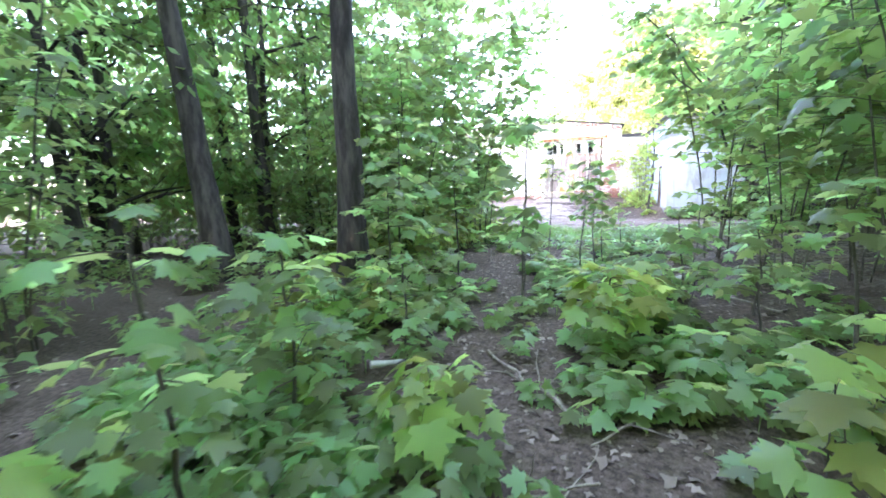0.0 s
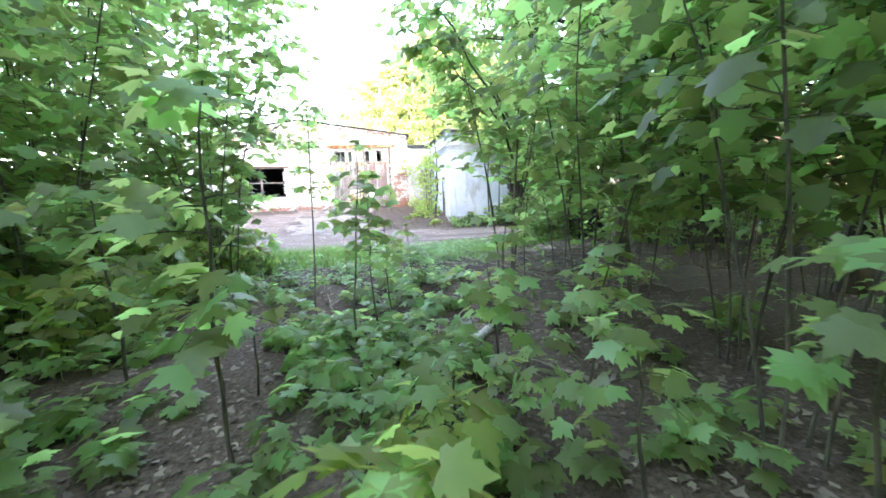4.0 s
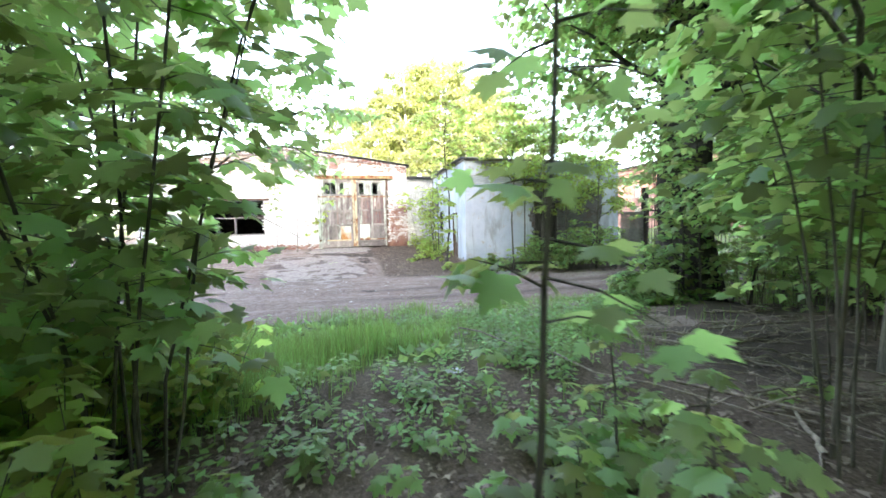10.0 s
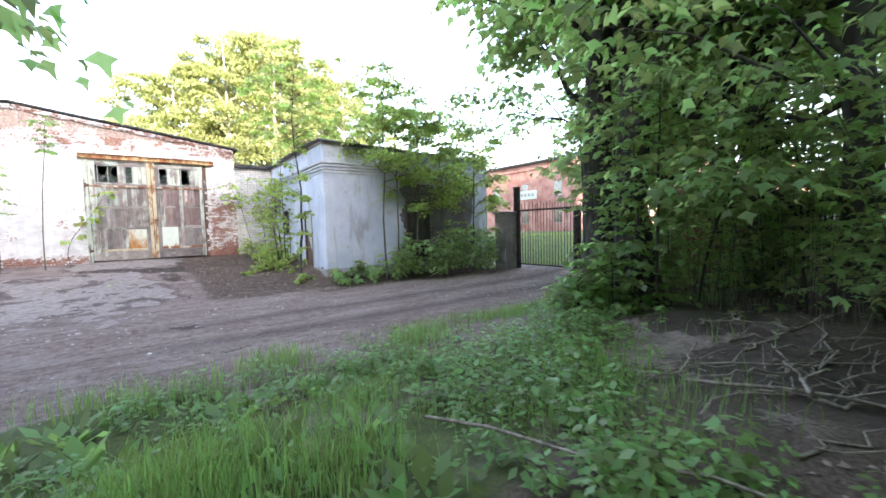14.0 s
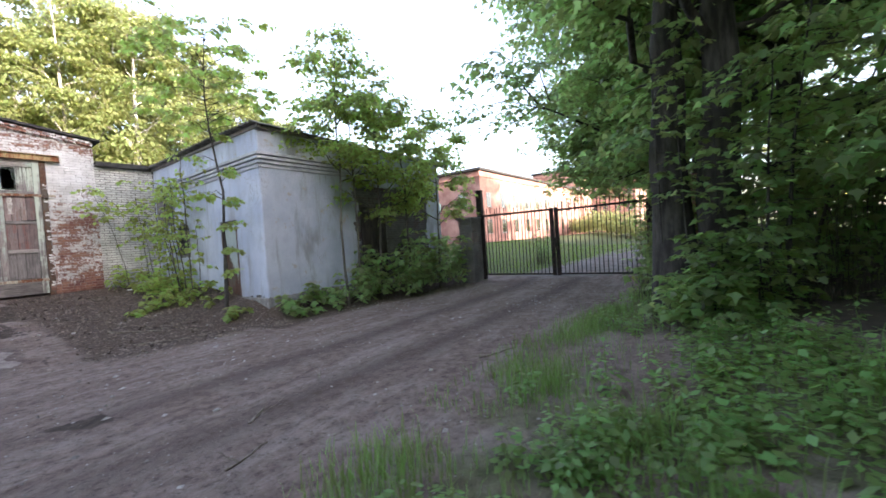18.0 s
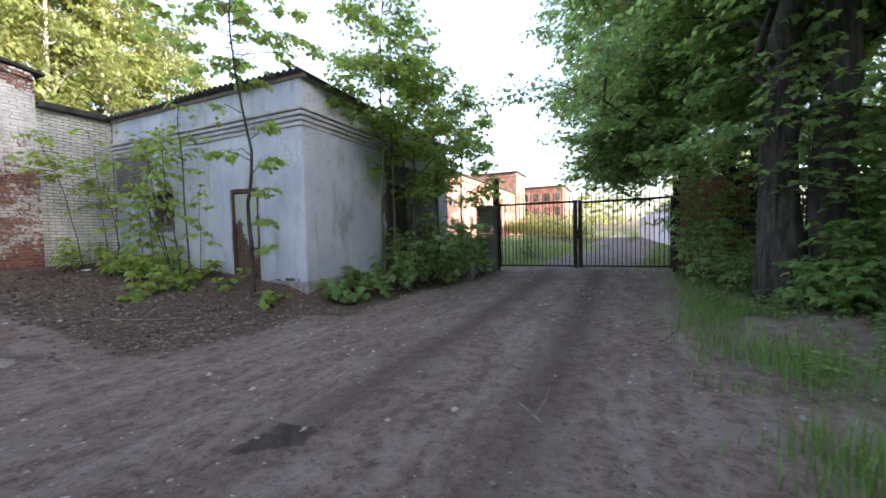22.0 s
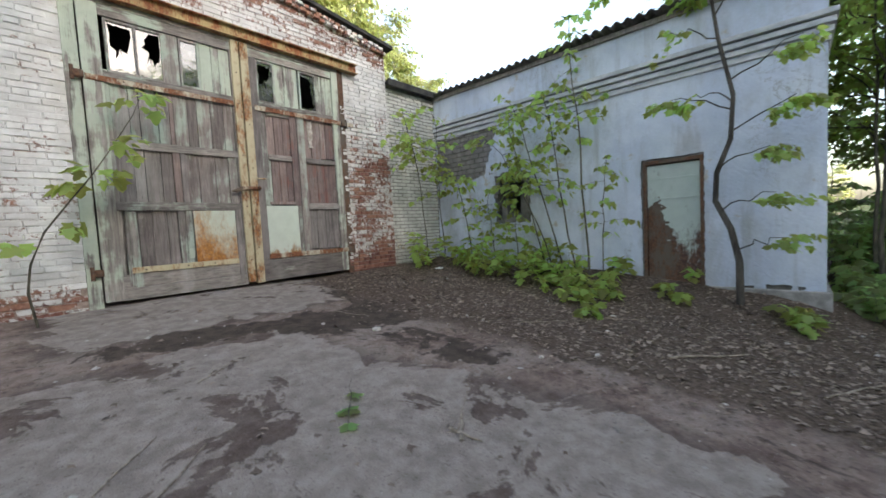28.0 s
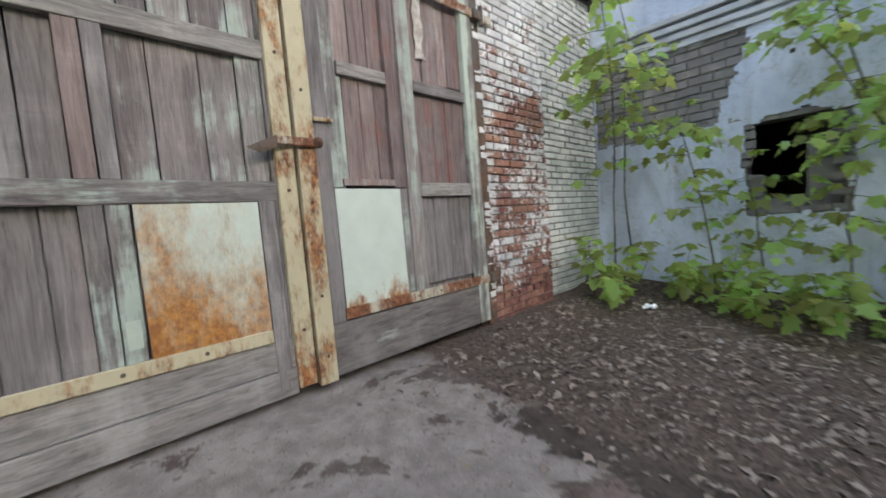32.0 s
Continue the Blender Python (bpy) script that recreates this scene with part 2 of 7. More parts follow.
def brick_mat(name, paint, low, clay_a, clay_b, offset=0.0, clean=False, each=False):
    """Fired brick under old flaking limewash; paint is lost on the pier, under the coping and at the foot."""
    k = Mat(name, 0.92)
    r = k.objrand() if each else k.island()
    clay = k.mix(k.smooth(k.noise(14.0, 5.0, 0.65), 0.3, 0.7), clay_a, clay_b)
    clay = k.vary(k.vary(clay, r, 0.3, 0.012), k.noise(70.0, 4.0, 0.7), 0.25)
    lime = k.vary(k.mix(k.smooth(k.noise(3.0, 5.0, 0.6), 0.35, 0.7), low, paint), k.noise(45.0, 3.0, 0.7), 0.10)
    lime = k.vary(lime, r, 0.06)
    loss = k.math("ADD", k.math("MULTIPLY", k.noise(1.25, 7.0, 0.68, None, 0.4), 1.0), k.math("MULTIPLY", k.math("SUBTRACT", k.noise(16.0, 6.0, 0.72), 0.5), 0.95))
    loss = k.math("ADD", loss, k.math("MULTIPLY", k.math("SUBTRACT", r, 0.5), 0.2 if each else 0.2))
    if not clean:
        pier = k.math("MULTIPLY", k.smooth(k.xyz(0), -0.1, 0.35), k.smooth(k.xyz(2), 3.9, 1.1))
        gable = k.math("MULTIPLY", k.smooth(k.xyz(2), 3.9, 4.5), 0.23)
        foot = k.math("MULTIPLY", k.smooth(k.xyz(2), 0.40, 0.05), 0.34)
        loss = k.math("ADD", loss, k.math("ADD", k.math("MULTIPLY", pier, 0.25), k.math("ADD", gable, foot)))
        loss = k.math("ADD", loss, k.math("MULTIPLY", k.math("SUBTRACT", k.noise(4.2, 6.0, 0.7, None, 0.6), 0.5), 0.3))
    fall = k.smooth(k.math("ADD", loss, offset), 0.59, 0.72)
    k.color(k.mix(fall, lime, clay))
    k.bump(k.math("ADD", k.noise(40.0, 5.0, 0.7), k.math("MULTIPLY", fall, -0.6)), 0.5, 0.006)
    return k.m


CLAY_A, CLAY_B = (0.15, 0.066, 0.05), (0.27, 0.136, 0.104)
BRICK_PAINT = brick_mat("limewashed_brick", (0.74, 0.735, 0.72), (0.57, 0.56, 0.545), CLAY_A, CLAY_B, -0.09)
BRICK_PAINT_ONE = brick_mat("limewashed_single_brick", (0.74, 0.73, 0.71), (0.5, 0.49, 0.47), CLAY_A, CLAY_B, -0.05, False, True)
BRICK_PALE = brick_mat("pale_brick", (0.64, 0.64, 0.60), (0.44, 0.44, 0.41), (0.3, 0.24, 0.18), (0.42, 0.36, 0.29), -0.08, True, True)
BRICK_PALE_JOINED = brick_mat("pale_brick_joined", (0.64, 0.64, 0.60), (0.44, 0.44, 0.41), (0.3, 0.24, 0.18), (0.42, 0.36, 0.29), -0.08, True)
BRICK_GREY = brick_mat("bare_grey_brick", (0.27, 0.255, 0.24), (0.18, 0.17, 0.16), (0.12, 0.1, 0.09), (0.2, 0.165, 0.15), -0.02, True)
BRICK_RED = brick_mat("red_brick", (0.42, 0.22, 0.17), (0.33, 0.17, 0.13), (0.28, 0.11, 0.075), (0.40, 0.2, 0.15), 0.0, True)
BRICK_SHADED = brick_mat("stained_shaded_brick", (0.2, 0.19, 0.18), (0.13, 0.12, 0.115), (0.075, 0.055, 0.048), (0.14, 0.1, 0.085), 0.06, True)
DOORWAY_DARK = plain("dark_doorway_plank", (0.03, 0.026, 0.022), (0.085, 0.072, 0.06), 12.0, 0.92, 0.0, (1.0, 1.0, 0.15), 0.5, 0.006)
DEEP_JOINT = plain("deep_joint", (0.09, 0.085, 0.078), (0.19, 0.18, 0.165), 9.0, 0.95, 0.0, None, 0.5, 0.008)
LIME_JOINT = brick_mat("limewashed_joint", (0.68, 0.675, 0.66), (0.5, 0.49, 0.475), (0.17, 0.12, 0.105), (0.32, 0.25, 0.22), -0.06)
MORTAR_WHITE = plain("limewashed_mortar", (0.52, 0.515, 0.5), (0.71, 0.705, 0.69), 7.0, 0.95, 0.0, None, 0.5, 0.008)
RED_FACADE = plain("faded_red_render", (0.25, 0.125, 0.1), (0.39, 0.23, 0.19), 0.8, 0.9, 0.0, None, 0.2, 0.01, 3.0)
WHITE_WALL = plain("white_limewash", (0.5, 0.51, 0.54), (0.67, 0.68, 0.7), 1.2, 0.9, 0.0, None, 0.2, 0.01, 12.0, 0.08)

def plaster_mat(name, light, mid, runs, spots):
    """Old limewash on plaster: clouds, damp runs and bare brown spots."""
    k = Mat(name, 0.9)
    n1, n2 = k.noise(0.75, 6.0, 0.6, None, 0.3), k.noise(3.5, 6.0, 0.65, (1.0, 1.0, 0.45))
    c = k.mix(k.smooth(n1, 0.36, 0.66), mid, light)
    c = k.mix(k.math("MULTIPLY", k.smooth(n2, 0.50, 0.70), 0.5), c, (0.40, 0.43, 0.48))
    run = k.noise(4.5, 5.0, 0.6, (1.0, 1.0, 0.09))
    c = k.mix(k.math("MULTIPLY", k.smooth(run, 0.54, 0.72), runs), c, (0.30, 0.31, 0.32))
    wide = k.noise(1.15, 5.0, 0.6, (1.0, 1.0, 0.3), 0.4)
    c = k.mix(k.math("MULTIPLY", k.smooth(wide, 0.52, 0.66), runs), c, (0.27, 0.265, 0.255))
    c = k.mix(k.math("MULTIPLY", k.smooth(k.noise(2.3, 6.0, 0.66), spots, spots + 0.05), 0.8), c, (0.42, 0.375, 0.31))
    crack = k.math("MULTIPLY", k.smooth(k.noise(1.6, 7.0, 0.7, None, 0.8), 0.488, 0.5), k.smooth(k.noise(1.6, 7.0, 0.7, None, 0.8), 0.512, 0.5))
    c = k.mix(k.math("MULTIPLY", k.math("MULTIPLY", crack, k.smooth(k.noise(0.6, 2.0), 0.5, 0.62)), 0.5), c, (0.22, 0.21, 0.2))
    c = k.vary(c, k.noise(30.0, 5.0, 0.7), 0.12)
    return k.color(c).bump(k.math("ADD", n2, k.math("MULTIPLY", k.noise(22.0, 5.0, 0.7), 0.6)), 0.5, 0.014).m


PLASTER = plaster_mat("blue_grey_limewash", (0.62, 0.665, 0.74), (0.47, 0.53, 0.635), 0.45, 0.63)
PLASTER_STAINED = plaster_mat("stained_grey_limewash", (0.55, 0.58, 0.63), (0.42, 0.46, 0.53), 0.75, 0.60)

CORNICE_MAT = plain("cornice_plaster", (0.36, 0.37, 0.39), (0.56, 0.57, 0.59), 5.0, 0.9, 0.0, (0.5, 0.5, 1.0), 0.4, 0.008)
CONCRETE = plain("old_concrete", (0.2, 0.19, 0.18), (0.36, 0.345, 0.325), 6.0, 0.95, 0.0, None, 0.5, 0.01)
SLATE = plain("asbestos_sheet", (0.09, 0.09, 0.09), (0.2, 0.195, 0.185), 5.0, 0.9, 0.0, None, 0.4, 0.006)
TAR = plain("roofing_felt", (0.02, 0.02, 0.02), (0.06, 0.057, 0.053), 4.0, 0.85)
DARK_STEEL = plain("black_painted_steel", (0.012, 0.011, 0.011), (0.05, 0.034, 0.026), 9.0, 0.6, 0.3, None, 0.2, 0.002)
# near-black colour stands in for the lack of light inside
DARKNESS = plain("unlit_inside_plaster", (0.03, 0.028, 0.026), (0.07, 0.065, 0.06), 3.0, 0.95)
GLASS = Mat("dusty_pane", 0.05, 0.0, 1.0)
GLASS.b.inputs["Coat Weight"].default_value = 1.0
GLASS.b.inputs["Coat Roughness"].default_value = 0.02
GLASS.b.inputs["IOR"].default_value = 1.55
GLASS.color(GLASS.mix(GLASS.smooth(GLASS.noise(6.0, 4.0), 0.4, 0.7), (0.03, 0.034, 0.035), (0.11, 0.115, 0.115)))
GLASS.bump(GLASS.noise(3.0, 3.0), 0.25, 0.02)
GLASS = GLASS.m


def wood_mat(name, bare_a, bare_b, paint, cover, across=False):
    """Weathered boards, with what is left of their paint; the grain runs along z, or along x."""
    k = Mat(name, 0.88)
    st = (0.12, 1.0, 1.0) if across else (1.0, 1.0, 0.07)
    g = k.noise(38.0, 6.0, 0.7, st, 0.6)
    saw = k.math("MULTIPLY", k.noise(46.0, 2.0, 0.5, (1.0, 1.0, 0.1) if across else (0.12, 1.0, 1.5), 0.7), k.smooth(k.noise(2.6, 2.0), 0.5, 0.62))
    c = k.vary(k.mix(k.smooth(g, 0.24, 0.76), bare_a, bare_b), saw, 0.16)
    c = k.mix(k.math("MULTIPLY", k.smooth(k.noise(1.7, 6.0, 0.68, (1.0, 1.0, 0.4)), 0.50, 0.66), 0.5), c, (0.36, 0.34, 0.32))
    c = k.mix(k.math("MULTIPLY", k.smooth(k.noise(95.0, 4.0, 0.7, st), 0.60, 0.70), 0.55), c, (0.055, 0.048, 0.045))
    c = k.vary(c, k.objrand(), 0.28, 0.01)
    c = k.vary(c, k.noise(3.0, 4.0), 0.2)
    p = k.math("ADD", k.math("MULTIPLY", k.noise(7.0, 6.0, 0.7, st), 0.7), k.math("MULTIPLY", k.noise(2.2, 5.0, 0.65), 0.5))
    m = k.smooth(p, 0.85 - 0.5 * cover, 0.95 - 0.5 * cover)
    c = k.mix(m, c, k.vary(paint, k.noise(10.0, 4.0), 0.18))
    return k.color(c).bump(k.math("ADD", k.math("ADD", g, k.math("MULTIPLY", saw, 0.5)), k.math("MULTIPLY", m, 0.3)), 0.7, 0.006).m


GREY_A, GREY_B = (0.13, 0.115, 0.105), (0.33, 0.30, 0.275)
W_GREEN = wood_mat("green_flaked_board", GREY_A, GREY_B, (0.36, 0.41, 0.35), 0.54)
W_GREEN_H = wood_mat("green_flaked_rail", GREY_A, GREY_B, (0.36, 0.42, 0.35), 0.5, True)
W_GREY = wood_mat("grey_weathered_board", (0.13, 0.115, 0.108), (0.31, 0.28, 0.265), (0.33, 0.33, 0.3), 0.25)
W_GREY_H = wood_mat("grey_weathered_rail", GREY_A, GREY_B, (0.36, 0.38, 0.33), 0.3, True)
W_BROWN = wood_mat("brown_weathered_board", (0.135, 0.118, 0.11), (0.325, 0.292, 0.275), (0.31, 0.28, 0.262), 0.3)
W_RED = wood_mat("red_faded_board", (0.15, 0.108, 0.098), (0.32, 0.25, 0.23), (0.205, 0.105, 0.085), 0.46)
W_PALE = wood_mat("pale_green_board", GREY_A, GREY_B, (0.43, 0.48, 0.40), 0.64)
W_FADED = wood_mat("faded_mixed_board", (0.145, 0.118, 0.108), (0.32, 0.285, 0.262), (0.35, 0.39, 0.335), 0.48)


def metal_mat(name, paint, rust_a, rust_b, amount, low=None, soft=0.09):
    """Painted sheet or strap with rust eating in, most of it low down when low is given."""
    k = Mat(name, 0.7, 0.0, 0.4)
    n = k.math("ADD", k.math("MULTIPLY", k.noise(5.0, 7.0, 0.7, (1.0, 1.0, 0.5)), 0.8), k.math("MULTIPLY", k.noise(40.0, 5.0, 0.7, (1.0, 1.0, 0.35)), 0.3))
    if low:
        n = k.math("ADD", n, k.math("MULTIPLY", k.smooth(k.xyz(2), low[1], low[0]), 0.32))
        n = k.math("ADD", n, k.math("MULTIPLY", k.smooth(k.xyz(0), low[3], low[2]), 0.16))
    m = k.smooth(n, 0.89 - soft - amount, 0.89 + soft - amount)
    rust = k.mix(k.smooth(k.noise(24.0, 5.0, 0.7), 0.35, 0.68), rust_a, rust_b)
    c = k.mix(m, k.vary(paint, k.noise(8.0, 4.0), 0.12), rust)
    k.rough(k.math("ADD", k.math("MULTIPLY", m, 0.3), 0.6))
    return k.color(c).bump(k.math("ADD", m, k.noise(50.0, 4.0, 0.7)), 0.35, 0.003).m


RUST_A, RUST_B = (0.12, 0.045, 0.022), (0.36, 0.15, 0.045)
M_YELLOW = metal_mat("yellowed_steel", (0.46, 0.405, 0.265), RUST_A, RUST_B, 0.30)
M_STRAP = metal_mat("rusty_strap", (0.46, 0.43, 0.33), RUST_A, (0.26, 0.11, 0.05), 0.37)
M_SHEET = metal_mat("rusty_green_sheet", (0.50, 0.555, 0.47), (0.24, 0.1, 0.03), (0.46, 0.21, 0.05), 0.14, (0.3, 1.25, -2.75, -1.95), 0.21)
M_SHEET_2 = metal_mat("pale_green_sheet", (0.52, 0.575, 0.5), (0.22, 0.1, 0.04), (0.42, 0.22, 0.08), 0.08, (0.35, 0.75, -9.0, -8.0))
M_BEAM = metal_mat("rusty_beam", (0.42, 0.33, 0.16), (0.15, 0.052, 0.028), (0.32, 0.12, 0.05), 0.34)
M_DOOR = metal_mat("flaking_green_steel", (0.40, 0.46, 0.42), (0.06, 0.035, 0.028), (0.15, 0.08, 0.055), 0.19, (-0.5, 1.1, -9.0, -8.0))
M_RUSTY = metal_mat("dark_rust", (0.1, 0.08, 0.06), (0.07, 0.035, 0.022), (0.16, 0.08, 0.045), 0.35)
PAPER = plain("dirty_paper", (0.6, 0.6, 0.6), (0.8, 0.8, 0.8), 8.0, 0.8)
DRY_LEAF = Mat("dry_leaf", 0.85)
_r = DRY_LEAF.island()
DRY_LEAF.color(DRY_LEAF.vary(DRY_LEAF.mix(_r, (0.09, 0.066, 0.05), (0.3, 0.24, 0.193)), DRY_LEAF.noise(30.0, 3.0), 0.3))
DRY_LEAF = DRY_LEAF.m
STONE = Mat("road_stone", 0.9)
STONE.color(STONE.vary(STONE.mix(STONE.island(), (0.16, 0.14, 0.125), (0.46, 0.43, 0.39)), STONE.noise(60.0, 3.0), 0.2))
STONE = STONE.m


# ---- geometry helpers ----
RNG = np.random.default_rng(7)


def mesh_from(name, verts, faces, smooth=False):
    me = bpy.data.meshes.new(name)
    me.from_pydata(verts if isinstance(verts, list) else np.asarray(verts).tolist(), [], faces if isinstance(faces, list) else np.asarray(faces).tolist())
    if smooth:
        me.polygons.foreach_set("use_smooth", [True] * len(me.polygons))
    me.update()
    return me


def link_mesh(name, me, material, parent=None, label=""):
    if not me.materials:
        me.materials.append(material)
    ob = new(name, me)
    if parent is not None:
        ob.parent = parent
    if label:
        ob["label"] = label
    return ob


def part(name, bm, material, parent, label="", smooth=False):
    me = bpy.data.meshes.new(name)
    bm.to_mesh(me)
    bm.free()
    if smooth:
        me.polygons.foreach_set("use_smooth", [True] * len(me.polygons))
    return link_mesh(name, me, material, parent, label)


def thing(name, label, category, group="", kind="", at=(0, 0, 0)):
    ob = new(name)
    ob.empty_display_size = 0.2
    ob.location = at
    return tagged(ob, label, category, group, kind)


def add_box(bm, x0, x1, y0, y1, z0, z1, bevel=0.0, jitter=0.0):
    vs = [bm.verts.new((x, y, z)) for x in (x0, x1) for y in (y0, y1) for z in (z0, z1)]
    fs = [bm.faces.new([vs[i] for i in q]) for q in ((0, 1, 3, 2), (4, 6, 7, 5), (0, 4, 5, 1), (2, 3, 7, 6), (0, 2, 6, 4), (1, 5, 7, 3))]
    if jitter:
        for v in vs:
            v.co += Vector((random.uniform(-jitter, jitter), random.uniform(-jitter, jitter), random.uniform(-jitter, jitter)))
    if bevel:
        bmesh.ops.bevel(bm, geom=list({e for f in fs for e in f.edges}), offset=bevel, segments=1, affect="EDGES")
    return fs


def box_part(name, x0, x1, y0, y1, z0, z1, material, parent, bevel=0.004, label="", jitter=0.0):
    bm = bmesh.new()
    add_box(bm, x0, x1, y0, y1, z0, z1, bevel, jitter)
    return part(name, bm, material, parent, label)


def tube_arrays(points, radii, sides=6):
    """A tapered tube along points: verts and quads."""
    pts = np.asarray(points, float)
    tang = np.gradient(pts, axis=0)
    tang /= np.linalg.norm(tang, axis=1)[:, None] + 1e-9
    ref = np.where(np.abs(tang[:, 2:3]) > 0.9, np.array([[1.0, 0, 0]]), np.array([[0, 0, 1.0]]))
    a = np.cross(tang, ref)
    a /= np.linalg.norm(a, axis=1)[:, None] + 1e-9
    b = np.cross(tang, a)
    ang = np.linspace(0, 2 * np.pi, sides, endpoint=False)
    ring = a[:, None] * np.cos(ang)[None, :, None] + b[:, None] * np.sin(ang)[None, :, None]
    v = (pts[:, None] + ring * np.asarray(radii)[:, None, None]).reshape(-1, 3)
    n = len(pts)
    i = np.arange(n - 1)[:, None] * sides + np.arange(sides)[None]
    j = np.arange(n - 1)[:, None] * sides + (np.arange(sides)[None] + 1) % sides
    f = np.stack([i, j, j + sides, i + sides], -1).reshape(-1, 4)
    return v, f


class Tubes:
    """Several tubes gathered into one mesh."""

    def __init__(self):
        self.v, self.f, self.n = [], [], 0

    def add(self, points, radii, sides=6):
        v, f = tube_arrays(points, radii, sides)
        self.v.append(v)
        self.f.append(f + self.n)
        self.n += len(v)

    def mesh(self, name):
        return mesh_from(name, np.concatenate(self.v), np.concatenate(self.f), True)


def bent(a, b, sag=0.0, wobble=0.0, n=7):
    """A line from a to b that sags and wobbles."""
    t = np.linspace(0, 1, n)[:, None]
    p = np.asarray(a, float) * (1 - t) + np.asarray(b, float) * t
    p[:, 2] -= sag * (4 * t * (1 - t))[:, 0]
    if wobble:
        p[1:-1] += RNG.normal(0, wobble, (n - 2, 3))
    return p


# leaves: outline, then a fan of triangles
_half = np.array([(0.44, -0.07), (0.35, 0.16), (0.72, 0.46), (0.34, 0.53), (0.29, 0.80)])
_out = np.concatenate([[(0, 0)], _half, [(0, 1.10)], _half[::-1] * (-1, 1)])
FULL_V = np.concatenate([[(0, 0.32, 0.0)], np.c_[_out, -0.22 * np.abs(_out[:, 0]) - 0.12 * np.maximum(_out[:, 1] - 0.3, 0)]])
FULL_F = np.array([(0, i, i + 1) for i in range(1, 12)] + [(0, 12, 1)])
MID_V = np.array([(0, 0, 0), (0.56, 0.26, -0.12), (0.2, 0.5, -0.03), (0.0, 1.0, -0.14), (-0.2, 0.5, -0.03), (-0.56, 0.26, -0.12)])
MID_F = np.array([(0, 1, 2), (0, 2, 3), (0, 3, 4), (0, 4, 5)])
OVAL_V = np.array([(0, 0, 0), (0.3, 0.45, -0.05), (0, 1.0, -0.1), (-0.3, 0.45, -0.05)])
OVAL_F = np.array([(0, 1, 2), (0, 2, 3)])
STALK_V = np.array([(0, 0, 0), (0.02, 0.4, 0.02), (0, 1.0, 0), (-0.02, 0.4, 0.02)])


_half = np.array([(0.10, -0.05), (0.42, -0.10), (0.58, 0.02), (0.45, 0.13), (0.62, 0.25), (0.90, 0.50), (0.60, 0.49), (0.57, 0.60), (0.29, 0.53), (0.34, 0.76), (0.19, 0.80)])
_out = np.concatenate([[(0, 0)], _half, [(0, 1.12)], _half[::-1] * (-1, 1)])
FINE_V = np.concatenate([[(0, 0.3, 0.03)], np.c_[_out, -0.20 * np.abs(_out[:, 0]) ** 1.2 - 0.14 * np.maximum(_out[:, 1] - 0.3, 0)]])
FINE_F = np.array([(0, i, i + 1) for i in range(1, 24)] + [(0, 24, 1)])


def leaf_mesh(name, pos, heading, tilt, roll, size, kind="mid"):
    """Leaves at pos: each points along heading (radians), hangs by tilt and is turned about its own rib by roll."""
    tv, tf = {"fine": (FINE_V, FINE_F), "full": (FULL_V, FULL_F), "mid": (MID_V, MID_F), "oval": (OVAL_V, OVAL_F), "stalk": (STALK_V, OVAL_F)}[kind]
    n = len(pos)
    ch, sh, ct, st, cr, sr = np.cos(heading), np.sin(heading), np.cos(tilt), np.sin(tilt), np.cos(roll), np.sin(roll)
    rib = np.stack([ch * ct, sh * ct, -st], -1)
    side0 = np.stack([sh, -ch, 0 * ch], -1)
    up0 = np.cross(side0, rib)
    side = side0 * cr[:, None] + up0 * sr[:, None]
    up = np.cross(side, rib)
    v = pos[:, None] + size[:, None, None] * (tv[None, :, 0:1] * side[:, None] + tv[None, :, 1:2] * rib[:, None] + tv[None, :, 2:3] * up[:, None])
    f = tf[None] + (np.arange(n) * len(tv))[:, None, None]
    me = bpy.data.meshes.new(name)
    v, f = v.reshape(-1, 3), f.reshape(-1, 3)
    me.vertices.add(len(v))
    me.vertices.foreach_set("co", v.ravel())
    me.loops.add(f.size)
    me.loops.foreach_set("vertex_index", f.ravel().astype(np.int32))
    me.polygons.add(len(f))
    me.polygons.foreach_set("loop_start", np.arange(0, f.size, 3, dtype=np.int32))
    me.update(calc_edges=True)
    return me


def spray(bases, headings, lengths, pairs, size, droop=0.5, rng=RNG, hang=0.42):
    """Leaves in opposite pairs along drooping twigs. Returns pos, heading, tilt, roll, size and the twigs' lines."""
    m = len(bases)
    t = (np.arange(pairs) + 1.0) / pairs
    d = np.stack([np.cos(headings), np.sin(headings)], -1)
    rise = rng.normal(0.15, 0.2, m)
    along = lengths[:, None] * t[None]
    p = np.zeros((m, pairs, 3))
    p[..., :2] = bases[:, None, :2] + d[:, None] * along[..., None]
    p[..., 2] = bases[:, None, 2] + along * rise[:, None] - droop * lengths[:, None] * (t**2)[None] * 0.6
    pos = np.repeat(p[:, :, None], 2, 2)
    side = np.array([1.0, -1.0])[None, None]
    head = headings[:, None, None] + side * rng.uniform(0.35, 1.25, (m, pairs, 2))
    petiole = size * rng.uniform(0.3, 0.8, (m, pairs, 2))
    pos = pos + np.stack([np.cos(head) * petiole, np.sin(head) * petiole, rng.normal(0.0, 0.25, head.shape) * petiole], -1)
    tilt = rng.normal(hang, 0.34, head.shape)
    roll = rng.normal(0.0, 0.35, head.shape)
    sz = size * rng.uniform(0.55, 1.15, head.shape)
    return pos.reshape(-1, 3), head.ravel(), tilt.ravel(), roll.ravel(), sz.ravel(), p


